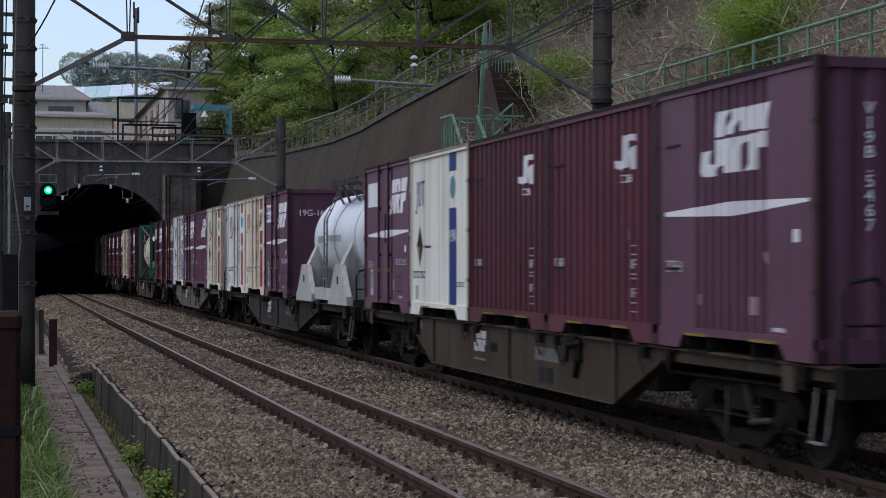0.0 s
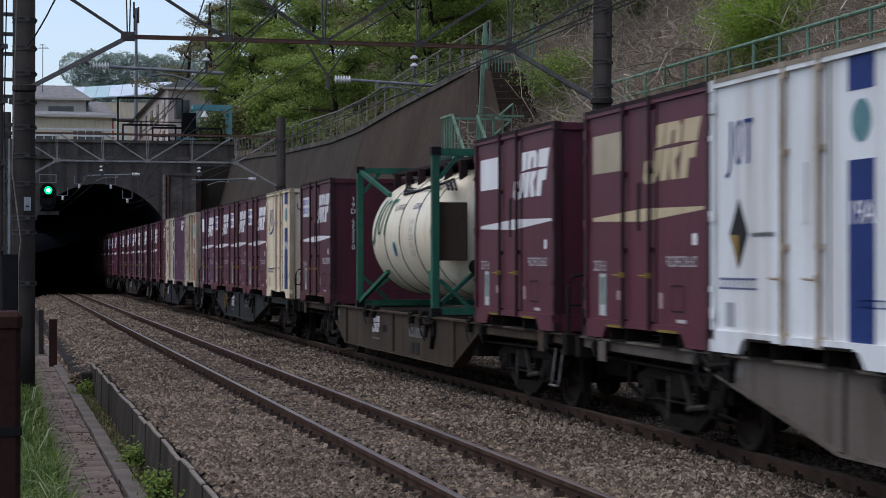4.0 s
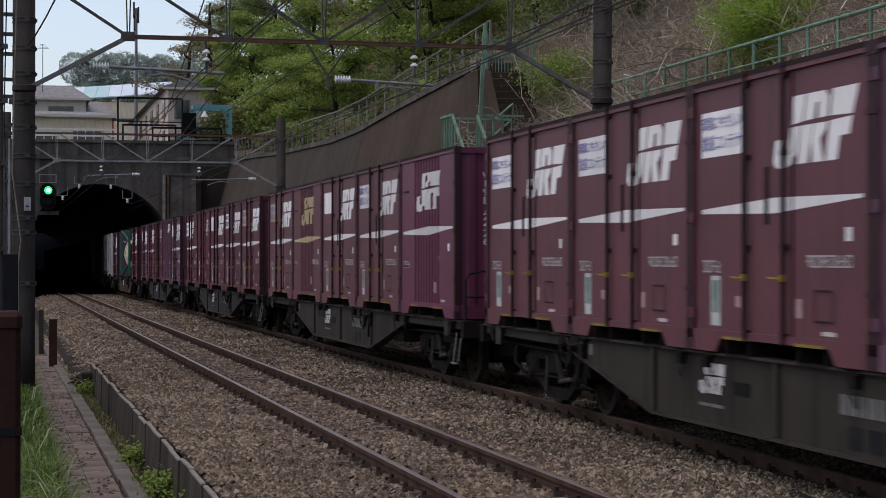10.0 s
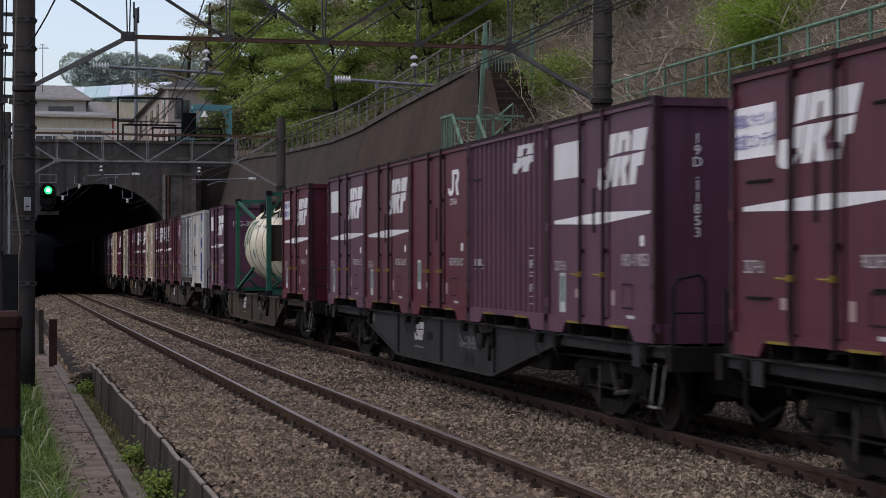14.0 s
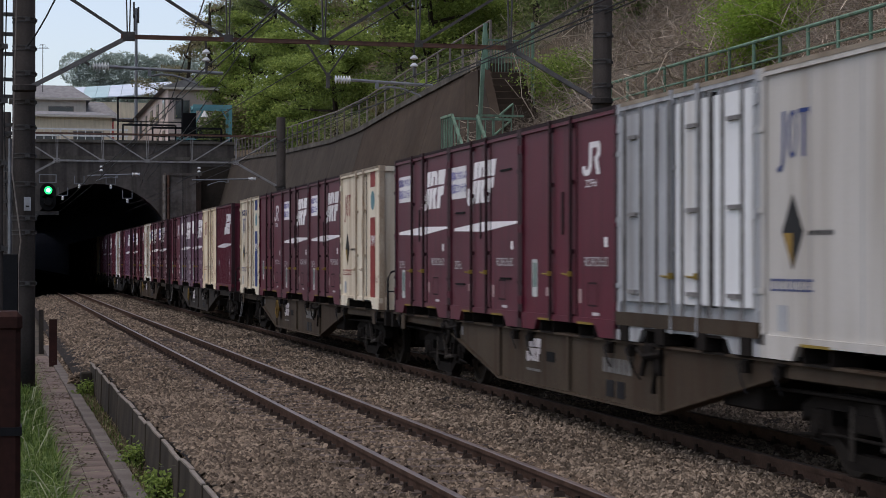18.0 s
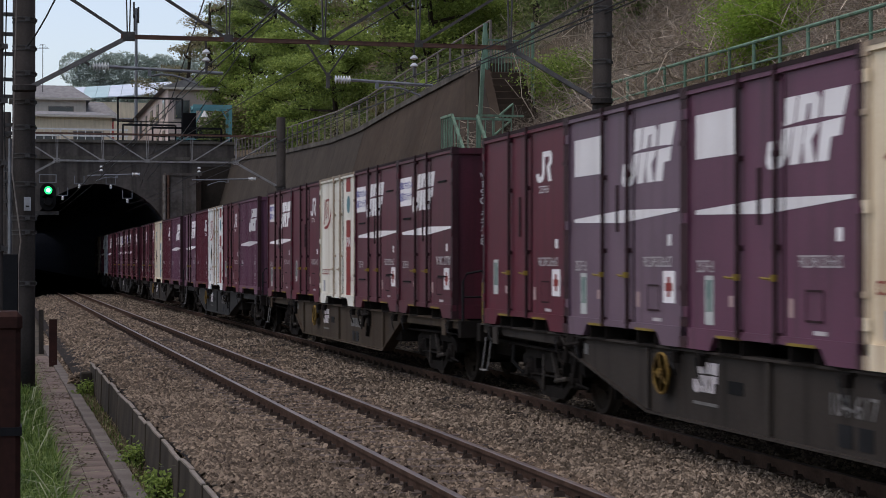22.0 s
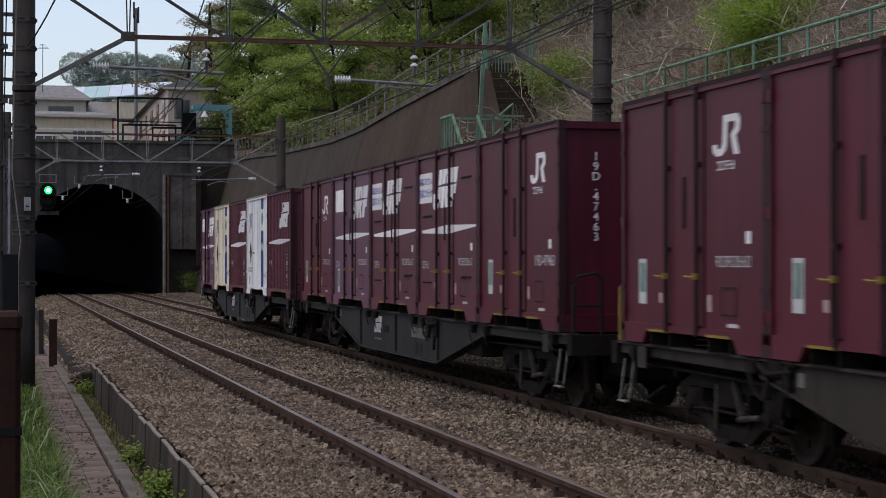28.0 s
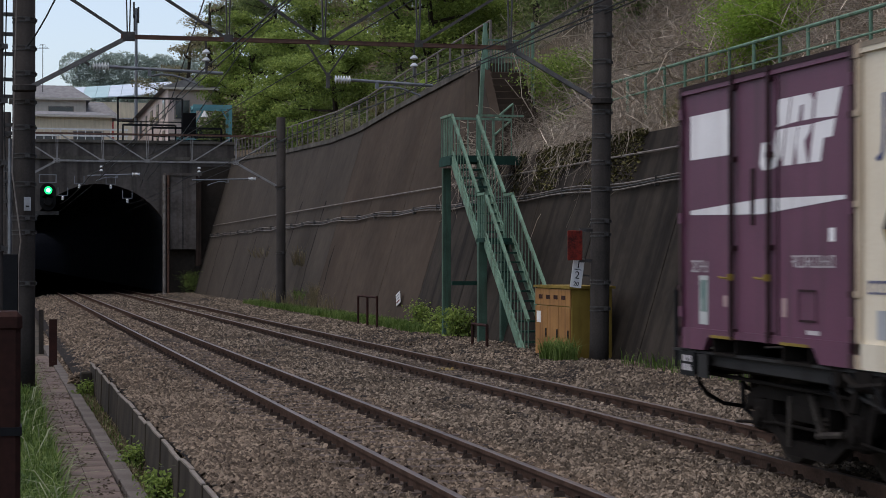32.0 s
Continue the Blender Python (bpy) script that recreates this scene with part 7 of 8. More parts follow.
shrub(wall_x(6.8) + 0.75, 74.5, 0.75, 1.15, "leaf_e", 2600, 0.06, "pale yellow-flowered weed bush behind the railing", z=6.75)
shrub(wall_x(7.2) + 0.7, 60.0, 0.4, 0.8, "leaf_e", 700, 0.06, "small pale flowering weed behind the railing", z=7.15)

# weeds and bushes along the foot of the wall
for x, y, r, h, n, lab in ((11.15, 45.3, 0.62, 0.62, 1700, "green weeds around the stair posts"), (11.1, 43.6, 0.5, 0.7, 1400, "green weeds around the stair posts"), (11.3, 48.5, 0.5, 0.75, 1000, "green weeds at the wall's foot"), (11.3, 109.0, 0.8, 1.3, 1200, "ivy in the corner by the tunnel")):
    shrub(x, y, r, h, "leaf_a", n, 0.075, lab, z=-0.08, name="weeds")
for x, y, r, h, n, lab in ((1.5, 32.4, 0.16, 0.3, 700, "small green weed by the boards"), (1.52, 21.2, 0.16, 0.26, 520, "small green weed by the kerb"), (1.53, 17.6, 0.16, 0.34, 900, "leafy weed between kerb and boards"), (1.5, 16.6, 0.14, 0.22, 500, "leafy weed between kerb and boards"), (1.56, 19.2, 0.1, 0.2, 300, "small green weed by the kerb")):
    shrub(x, y, r, h, "leaf_a", n, 0.05, lab, z=-0.6, name="weed")


def blades(name, x0, x1, y0, y1, n, h, material, z, label, bias=1.0, lean=0.35):
    """Grass: bent blades, each of two tapering pieces."""
    x = rng.uniform(x0, x1, n)
    y = y0 + (y1 - y0) * rng.random(n) ** bias
    a = rng.uniform(0, 6.283, n)
    hh = h * rng.uniform(0.45, 1.3, n)
    ln = hh * lean * rng.uniform(0.3, 2.2, n)
    w = 0.006 + 0.006 * rng.random(n)
    ca, sa = np.cos(a), np.sin(a)
    zz = np.full(n, z) if not callable(z) else np.array([z(p, q) for p, q in zip(x, y)])
    p0 = np.stack([x, y, zz - 0.03], 1)
    s = np.stack([-sa * w, ca * w, 0 * w], 1)
    p1 = np.stack([x + ca * ln * 0.4, y + sa * ln * 0.4, zz + hh * 0.65], 1)
    p2 = np.stack([x + ca * ln * 1.2, y + sa * ln * 1.2, zz + hh * (0.95 - 0.25 * (ln / hh > 0.5))], 1)
    v = np.stack([p0 - s, p0 + s, p1 + s * 0.8, p1 - s * 0.8, p2], 1).reshape(-1, 3)
    k = 5 * np.arange(n)[:, None]
    f = np.concatenate([k + np.array([0, 1, 2]), k + np.array([0, 2, 3]), k + np.array([3, 2, 4])], 1).reshape(-1, 3)
    soup(name, v, f, material, label=label, category="grass")


blades("grass", 0.12, 0.64, 11.0, 40, 7000, 0.36, "grass", -0.58, "long green grass beside the path", 1.7, 0.7)
blades("dry_grass", 0.1, 0.7, 11.0, 30, 150, 0.55, "palegrass", -0.56, "pale long drooping blades among the grass", 1.5, 1.0)
blades("grass", -3.0, 0.2, 11.0, 60, 9000, 0.4, "grass", -0.6, "green grass bank left of the path", 1.3)
blades("grass", 10.5, 11.35, 46, 80, 16000, 0.26, "grass", -0.05, "green grass strip along the wall's foot", 1.0)
blades("grass", 10.1, 10.55, 32.3, 33.5, 700, 0.42, "grass", -0.05, "grass tufts round the cabinet and pole")
blades("grass", 10.8, 11.35, 18, 31, 500, 0.3, "grass", -0.05, "grass along the wall's foot")
blades("dry_grass", 10.9, 11.5, 62, 79, 420, 0.7, "drygrass", -0.05, "tall dry stalks in front of the wall", 1.0, 0.2)
blades("dry_grass", 1.42, 1.62, 11, 33, 2600, 0.14, "drygrass", -0.6, "dry grass between kerb and boards")
blades("grass", 1.42, 1.62, 11, 33, 1300, 0.13, "grass", -0.6, "sparse grass between kerb and boards")


def vines(name, n, y0, y1, d0, d1, length, label, hang=0.0, thick=1.0, curl=0.7):
    """Tangled dry creepers: thin bent strips lying on the slope."""
    vs, fs = [], []
    for k in range(n):
        y = y0 + (y1 - y0) * random.random()
        x0, z0 = hill_start(y)
        d = d0 + (d1 - d0) * random.random() ** 1.2
        p = Vector((x0 + d, y, hill(x0 + d, y) + random.uniform(0.0, 0.4)))
        a = random.uniform(0, 6.28)
        g = Vector((-0.4 - 0.5 * random.random(), random.gauss(0, 1.0), random.gauss(-0.2, 0.8))).normalized()
        w = thick * random.uniform(0.0018, 0.0052)
        l = length * random.uniform(0.4, 1.3) / 5
        base = len(vs)
        for i in range(6):
            s = Vector((0.3, 0.8, 0.3)).cross(g).normalized() * w
            vs += [tuple(p - s), tuple(p + s)]
            p = p + g * l
            g = (g + Vector((random.gauss(0, curl), random.gauss(0, curl), random.gauss(-0.05 - hang, curl)))).normalized()
            if p.x > x0:
                p.z = max(p.z, hill(p.x, min(max(p.y, -50), 200)) + 0.03)
            else:
                p.x = max(p.x, wall_x(min(p.z, 4.5)) - 0.25)
        for i in range(5):
            fs.append((base + 2 * i, base + 2 * i + 1, base + 2 * i + 3, base + 2 * i + 2))
    soup(name, vs, fs, "vine", label=label, category="vines")


vines("dry_vines", 15000, 36.5, 50, 0.2, 7, 1.1, "tangle of dry grey-brown vines over the slope")
vines("dry_vines", 12000, 24, 37, 1.7, 7, 1.1, "tangle of dry grey-brown vines over the slope")
vines("dry_vines", 2600, 35, 50, 0.0, 0.5, 1.5, "dry vines hanging over the low wall", 0.5)
vines("dry_vines", 5000, 47, 54.5, 0.3, 8, 1.1, "tangle of dry vines beside the fence")
vines("dry_vines", 900, 35.5, 50, 0.3, 6, 2.6, "long arching dry creeper stems over the slope", 0.12, 2.0, 0.32)
vines("dry_vines", 500, 24, 36, 1.8, 6, 2.4, "long arching dry creeper stems over the slope", 0.1, 1.8, 0.32)
vines("dry_vines", 170, 34, 50, 0.0, 0.4, 2.4, "long dry stems hanging down the low wall", 0.35, 1.1, 0.5)
vines("dry_twigs", 2500, 52, 108, 1.0, 12, 1.4, "dead twigs and dry stems on the wooded slope")
shr = np.random.default_rng(5)
cs = []
for k in range(26000):
    y = 26 + 24 * shr.random()
    x0, z0 = hill_start(y)
    d = 0.3 + 8.5 * shr.random()
    if noise.noise((d * 0.5, y * 0.35, 7.0)) > -0.05:
        cs.append((x0 + d, y, hill(x0 + d, y) + 0.05 + 0.35 * shr.random()))
v, f = leaf_cards(np.array(cs), 0.085, 0.06)
soup("ground_leaves", v, f, "leaf_c", label="brown-green leaves between the dry vines", category="leaves")
cs = []
for k in range(34000):
    y = 52 + 76 * shr.random()
    x0, z0 = hill_start(y)
    d = 1.6 + 17 * shr.random()
    cs.append((x0 + d, y, hill(x0 + d, y) + 0.05 + 0.7 * shr.random()))
v, f = leaf_cards(np.array(cs), 0.22, 0.08)
soup("undergrowth", v, f, "leaf_b", label="dark undergrowth below the hillside trees", category="undergrowth")

cs = []
for k in range(5200):
    y = 34.5 + 9 * shr.random()
    z = 4.5 - 1.0 * shr.random() ** 1.8
    if noise.noise((y * 0.6, z * 1.2, 3.0)) > -0.2:
        cs.append((wall_x(z) - 0.03 - 0.05 * shr.random(), y, z))
v, f = leaf_cards(np.array(cs), 0.07, 0.03)
soup("moss_fringe", v, f, "moss", label="olive moss and dead leaves on the low wall's top", category="moss")
blades("dry_grass", 11.9, 11.97, 72.0, 74.6, 110, 0.9, "drygrass", 1.6, "dry tuft growing from a crack in the wall", 1.0, 0.5)
blades("dry_grass", 12.02, 12.1, 83.0, 88.0, 90, 0.6, "drygrass", 2.0, "dead twigs in a crack of the wall", 1.0, 0.9)
blades("grass", 11.5, 11.62, 69.5, 72.0, 260, 0.5, "grass", 0.3, "green weeds in a crack at the wall's foot", 1.0, 0.6)
blades("dry_grass", 11.45, 11.6, 66.5, 68.0, 200, 0.9, "drygrass", 0.1, "dry stalks leaning on the wall", 1.0, 0.3)

# far wooded rise behind the houses
cs = []
for k in range(17):
    for low in (0, 1, 2):
        cx, cz, cr = 10.6 + 1.35 * k + shr.uniform(-0.4, 0.4), 28.0 - 4.2 * low + shr.uniform(-0.5, 0.9), shr.uniform(2.0, 2.7)
        d = shr.normal(0, 1, (2200, 3))
        d[:, 1] = -np.abs(d[:, 1])
        d /= np.linalg.norm(d, axis=1)[:, None]
        d *= shr.uniform(0.86, 1.03, (2200, 1)) * cr * np.array([1.0, 0.9, 1.05])
        cs.append(d + np.array([cx, 258 - 1.2 * low, cz]))
v, f = leaf_cards(np.concatenate(cs), 0.25, 0.08)
fw = thing("far_woods", "green wood on a rise behind the houses, leaf colour paled for haze", "woods", kind="stuff")
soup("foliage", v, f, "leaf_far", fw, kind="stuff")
for k in range(14):
    x = 10 + 1.5 * k
    part("trunk", tube(bmesh.new(), [(x, 260, 9), (x + 0.3, 260, 27)], 0.35, 6, 0.12), "bark", fw)

# crumbs of soil, twigs and small stones on the path
cs = []
nn = 2600
px_ = shr.uniform(0.62, 1.3, nn)
py_ = 11 + 34 * shr.random(nn) ** 1.5
base = np.array([(1, 0, 0), (-0.3, 0.9, 0), (-0.8, -0.6, 0), (0.1, 0.05, 0.7)])
sz = 0.015 * shr.uniform(0.4, 1.8, nn)
keep = np.array([noise.noise((a * 3.0, b * 0.7, 2.0)) > -0.12 for a, b in zip(px_, py_)])
px_, py_, sz = px_[keep], py_[keep], sz[keep]
nn = len(px_)
vv = base[None] * shr.uniform(0.6, 1.4, (nn, 4, 3)) * sz[:, None, None]
vv += np.stack([px_, py_, np.full(nn, -0.512)], 1)[:, None, :]
ff = (np.array([(0, 1, 3), (1, 2, 3), (2, 0, 3)])[None] + 4 * np.arange(nn)[:, None, None]).reshape(-1, 3)
soup("path_debris", vv.reshape(-1, 3), ff, "crumbs", label="soil crumbs and small stones scattered on the path", category="debris")

# ---- green steel stair on the wall ----
SX0, SX1 = 10.87, 11.51
stair = thing("steel_stair", "weathered green steel stair in two flights against the wall", "stair")


def flight(y0, z0, y1, z1, n):
    """Treads from the upper end (y0, z0) down to (y1, z1)."""
    for k in range(n):
        u = (k + 0.5) / n
        y, z = y0 + (y1 - y0) * u, z0 + (z1 - z0) * u
        part("tread", boxes((SX0 + 0.04, SX1 - 0.04, y - 0.12, y + 0.12, z - 0.02, z + 0.02)), "darkgreen", stair)
    for x in (SX0, SX1):
        bm = bmesh.new()
        hexa(bm, [(x - 0.03, y0, z0 - 0.2), (x + 0.03, y0, z0 - 0.2), (x + 0.03, y1, z1 - 0.2), (x - 0.03, y1, z1 - 0.2), (x - 0.03, y0, z0 + 0.06), (x + 0.03, y0, z0 + 0.06), (x + 0.03, y1, z1 + 0.06), (x - 0.03, y1, z1 + 0.06)])
        part("stringer", bm, "green", stair)
        part("handrail", bar(bmesh.new(), (x, y0, z0 + 1.02), (x, y1, z1 + 1.02), 0.06, 0.07), "green", stair)
        part("lower_rail", bar(bmesh.new(), (x, y0, z0 + 0.16), (x, y1, z1 + 0.16), 0.03, 0.04), "green", stair)
        m = n
        for k in range(m + 1):
            u = k / m
            y, z = y0 + (y1 - y0) * u, z0 + (z1 - z0) * u
            part("baluster", boxes((x - 0.011, x + 0.011, y - 0.011, y + 0.011, z, z + 1.0)), "green", stair)


flight(43.35, 4.42, 40.85, 2.42, 9)
flight(40.2, 2.36, 36.75, -0.42, 13)
part("landing", boxes((SX0 - 0.03, SX1 + 0.03, 40.15, 40.95, 2.28, 2.38)), "darkgreen", stair)
part("landing", boxes((SX0 - 0.03, 12.8, 43.3, 44.5, 4.34, 4.46)), "darkgreen", stair)
part("landing_beam", boxes((SX0 - 0.05, 12.6, 43.26, 43.34, 4.24, 4.4)), "darkgreen", stair)
part("landing_beam", boxes((SX0 - 0.06, SX0 + 0.02, 43.3, 44.5, 4.22, 4.4)), "darkgreen", stair)
for x in (SX0, SX1):
    for ya, yb, z in ((40.15, 40.9, 2.38),):
        part("handrail", bar(bmesh.new(), (x, ya, z + 1.02), (x, yb, z + 1.02), 0.06, 0.06), "green", stair)
        for k in range(5):
            y = ya + (yb - ya) * k / 4
            part("baluster", boxes((x - 0.012, x + 0.012, y - 0.012, y + 0.012, z, z + 1.0)), "green", stair)
part("handrail", bar(bmesh.new(), (SX0, 43.35, 5.46), (SX0, 44.45, 5.46), 0.06, 0.06), "green", stair)
for k in range(7):
    y = 43.4 + 1.05 * k / 6
    part("baluster", boxes((SX0 - 0.012, SX0 + 0.012, y - 0.012, y + 0.012, 4.4, 5.44)), "green", stair)
part("handrail", bar(bmesh.new(), (SX0, 44.45, 5.46), (12.7, 44.45, 5.46), 0.06, 0.06), "green", stair)
part("handrail", bar(bmesh.new(), (SX1, 43.35, 5.46), (12.7, 43.35, 5.46), 0.05, 0.05), "green", stair)
for k in range(9):
    x = SX0 + (12.7 - SX0) * k / 8
    part("baluster", boxes((x - 0.012, x + 0.012, 44.44, 44.46, 4.4, 5.44)), "green", stair)
for x, y, z in ((11.03, 44.6, 4.2), (11.70, 43.6, 4.2), (SX0 + 0.05, 40.7, 2.3), (SX1 - 0.05, 40.7, 2.3)):
    part("leg", boxes((x - 0.1, x + 0.1, y - 0.08, y + 0.08, -0.5, z)), "legreen", stair, "rust-streaked green steel leg")
for z in (1.25,):
    part("tie_bar", boxes((11.03, 11.70, 44.0, 44.07, z, z + 0.1)), "darkgreen", stair)

# concrete steps and green railings that go on up the slope
ups = thing("concrete_steps", "mossy concrete steps behind the green stair", "steps", kind="structure")
for k in range(13):
    part("step", rounded(12.8 + 0.03 * k, 14.1, 45.4 + 0.22 * k, 45.4 + 0.22 * (k + 1) + 0.25, 3.6 + 0.2 * k, 4.66 + 0.2 * k, 0.015), "brownwall", ups)
bm = bmesh.new()
hexa(bm, [(12.58, 45.4, 3.4), (12.84, 45.4, 3.4), (13.25, 48.7, 3.4), (13.0, 48.7, 3.4), (12.58, 45.4, 4.95), (12.84, 45.4, 4.95), (13.25, 48.7, 7.4), (13.0, 48.7, 7.4)])
part("cheek_wall", bm, "brownwall", ups, "stained concrete cheek wall")
part("back_wall", boxes((13.0, 14.3, 48.9, 50.38, 3.4, 7.2)), "brownwall", ups)
gp = thing("green_gate_post", "tall pale green post leaning at the end of the wall", "post")
part("shaft", bar(bmesh.new(), (12.02, 45.25, 4.4), (12.23, 45.25, 8.00), 0.1, 0.08), "green", gp)
gf = thing("green_fence", "green upright-bar fence above the concrete steps", "fence")
for k in range(14):
    x = 13.2 + 0.09 * k
    part("bar", boxes((x - 0.009, x + 0.009, 48.42, 48.44, 7.0, 8.0)), "green", gf)
for z in (7.06, 7.5, 7.98):
    part("rail", boxes((13.12, 14.45, 48.4, 48.42, z - 0.02, z + 0.02)), "green", gf)
for x, z in ((13.12, 8.15), (14.45, 8.5)):
    part("post", boxes((x - 0.035, x + 0.035, 48.36, 48.44, 6.2, z)), "green", gf)
sr = thing("slope_railing", "short pale railing beside the concrete steps", "railing")
a, b = (12.5, 45.5, 5.5), (13.35, 46.6, 6.05)
for dz in (0.0, -0.4):
    part("rail", tube(bmesh.new(), [(a[0], a[1], a[2] + dz), (b[0], b[1], b[2] + dz)], 0.03, 6), "green", sr)
for k in range(3):
    u = k / 2
    x, y, z = [a[i] + (b[i] - a[i]) * u for i in range(3)]
    part("post", tube(bmesh.new(), [(x, y, z - 1.2), (x, y, z)], 0.025, 6), "green", sr)

# green pipe railing above the low wall
gr = thing("green_railing", "green pipe railing along the path above the low wall", "railing")
GX, GZ = 13.75, 5.1
for k in range(22):
    y = 39.78 - 1.17 * k
    part("post", tube(bmesh.new(), [(GX, y, GZ - 0.5), (GX, y, GZ + 0.85)], 0.034, 8), "green", gr)
part("top_rail", tube(bmesh.new(), [(GX, 39.9, GZ + 0.86), (GX, 14, GZ + 0.82)], 0.036, 8), "green", gr)
part("lower_rail", tube(bmesh.new(), [(GX, 39.9, GZ + 0.46), (GX, 14, GZ + 0.42)], 0.024, 8), "green", gr)
part("vine_rail", tube(bmesh.new(), [(GX, 45, GZ + 0.45), (GX, 42, GZ + 0.6), (GX, 39.9, GZ + 0.83)], 0.018, 6), "band", gr)

# ---- cabinet and signs by the pole ----
cab = thing("trackside_cabinet", "rusting orange and mustard steel cabinet with double doors", "cabinet", at=(10.6, 34.1, -0.1))
part("body", rounded(0, 0.82, -1.15, 1.15, 0, 1.42, 0.015), "yellowbox", cab)
part("lid", boxes((-0.05, 0.87, -1.2, 1.2, 1.42, 1.47)), "yellowbox", cab)
part("fascia", boxes((-0.025, -0.002, -1.15, 1.15, 1.08, 1.4)), "orange", cab)
for y0, y1 in ((-1.13, -0.45), (-0.43, 0.28), (0.30, 1.13)):
    d = part("door", rounded(-0.03, -0.002, y0, y1, 0.04, 1.06, 0.006), "orange", cab, "streaked orange door")
    part("handle", boxes((-0.05, -0.03, y0 + 0.06, y0 + 0.1, 0.45, 0.62)), "dark", d)
part("notice", boxes((-0.036, -0.031, 0.75, 1.02, 0.72, 0.95)), "white", cab, "small white notice")
for k in range(4):
    part("vent", boxes((-0.03, -0.024, -0.85 + 0.5 * k, -0.6 + 0.5 * k, 1.2, 1.28)), "rustpost", cab)
rs = thing("red_sign", "faded dark red sign board on the pole", "sign", at=(10.5, 32.45, 0))
part("board", rounded(-0.14, 0.15, -0.03, 0.0, 1.86, 2.42, 0.01), "redsign", rs)
part("bracket", boxes((0.1, 0.4, 0.0, 0.04, 2.40, 2.46)), "band", rs)
part("bracket", boxes((0.1, 0.4, 0.0, 0.04, 1.82, 1.88)), "band", rs)
kp = thing("distance_sign", "white leaning distance sign with black numerals", "sign", at=(10.62, 32.6, 0))
plate = part("plate", hexa and boxes((-0.11, 0.11, -0.015, 0.0, 1.32, 1.88)), "white", kp)
kp.rotation_euler = (0, radians(8), 0)
kp.location = (10.38, 32.6, 0.04)
for txt, z, sz in (("1", 1.75, 0.2), ("2", 1.55, 0.2), ("20", 1.39, 0.11)):
    lettering(txt, sz, "hazard", kp, (0, -0.019, z), ENDF, "numeral", "black numeral")
part("bar", boxes((-0.07, 0.07, -0.02, -0.015, 1.655, 1.668)), "hazard", kp)
part("bracket", boxes((0.08, 0.46, 0.0, 0.025, 1.56, 1.59)), "band", kp)
ws = thing("wall_notice", "small white notice with red and grey bars on the wall", "sign", at=(wall_x(0.75) - 0.1, 52.5, 0.75))
ws.rotation_euler = (radians(-14), 0, 0)
part("plate", boxes((-0.02, 0.0, -0.26, 0.26, -0.17, 0.17)), "white", ws)
for k in range(3):
    part("bar", boxes((-0.026, -0.021, -0.2, 0.2, -0.11 + 0.09 * k, -0.07 + 0.09 * k)), "redsign" if k == 0 else "greybox", ws)
for x, y, h, lab in ((10.2, 50.6, 0.95, "rusty pipe barrier at the wall's foot"), (10.3, 38.6, 0.55, "rusty pipe barrier near the stair")):
    fr = thing("pipe_barrier", lab, "barrier", "pipe barriers", at=(x, y, -0.1))
    w = 1.35 if h > 0.8 else 0.62
    for dy in (-w, 0, w) if h > 0.8 else (-w, w):
        part("post", tube(bmesh.new(), [(0, dy, -0.2), (0, dy, h)], 0.035, 6), "rustpost", fr)
    part("top_bar", tube(bmesh.new(), [(0, -w, h), (0, w, h)], 0.035, 6), "rustpost", fr)

# ---- colour-light signal on the far left ----
sg = thing("railway_signal", "colour-light signal showing green on a bracket", "signal", at=(1.12, 43.0, 3.35))
part("backboard", lathe(bmesh.new(), [(0.185, -0.02), (0.185, 0.02)], "y", (0, 0, 0.12), 20), "black", sg)
part("backboard", boxes((-0.185, 0.185, -0.018, 0.018, -0.14, 0.12)), "black", sg)
part("backboard", lathe(bmesh.new(), [(0.185, -0.02), (0.185, 0.02)], "y", (0, 0, -0.14), 20), "black", sg)
part("case", rounded(-0.12, 0.12, 0.02, 0.3, -0.28, 0.26, 0.02), "black", sg)
part("lens", lathe(bmesh.new(), [(0.012, -0.06), (0.07, -0.05), (0.09, -0.02)], "y", (0.01, 0, 0.14), 20), "signal", sg, "glowing green lens")
part("lens_core", lathe(bmesh.new(), [(0.005, -0.075), (0.035, -0.07), (0.045, -0.06)], "y", (0.01, 0, 0.14), 16), "signalcore", sg, "brightest core of the lens")
part("hood", lathe(bmesh.new(), [(0.095, -0.16), (0.1, -0.02)], "y", (0.01, 0, -0.12), 16), "black", sg)
part("frame", boxes((-0.2, 0.2, 0.1, 0.13, 0.32, 0.34), (-0.2, -0.18, 0.1, 0.13, 0.32, 0.52), (0.18, 0.2, 0.1, 0.13, 0.32, 0.52), (-0.2, 0.2, 0.1, 0.13, 0.5, 0.52)), "galv", sg)
part("bracket_arm", boxes((-1.0, 0.25, 0.12, 0.2, -0.42, -0.34)), "band", sg)
part("bracket_strut", bar(bmesh.new(), (-0.2, 0.16, -0.4), (-0.75, 0.16, -1.0), 0.04, 0.04), "band", sg)
part("signal_post", tube(bmesh.new(), [(-0.85, 0.16, -3.95), (-0.85, 0.16, 0.9)], 0.08, 10), "band", sg)
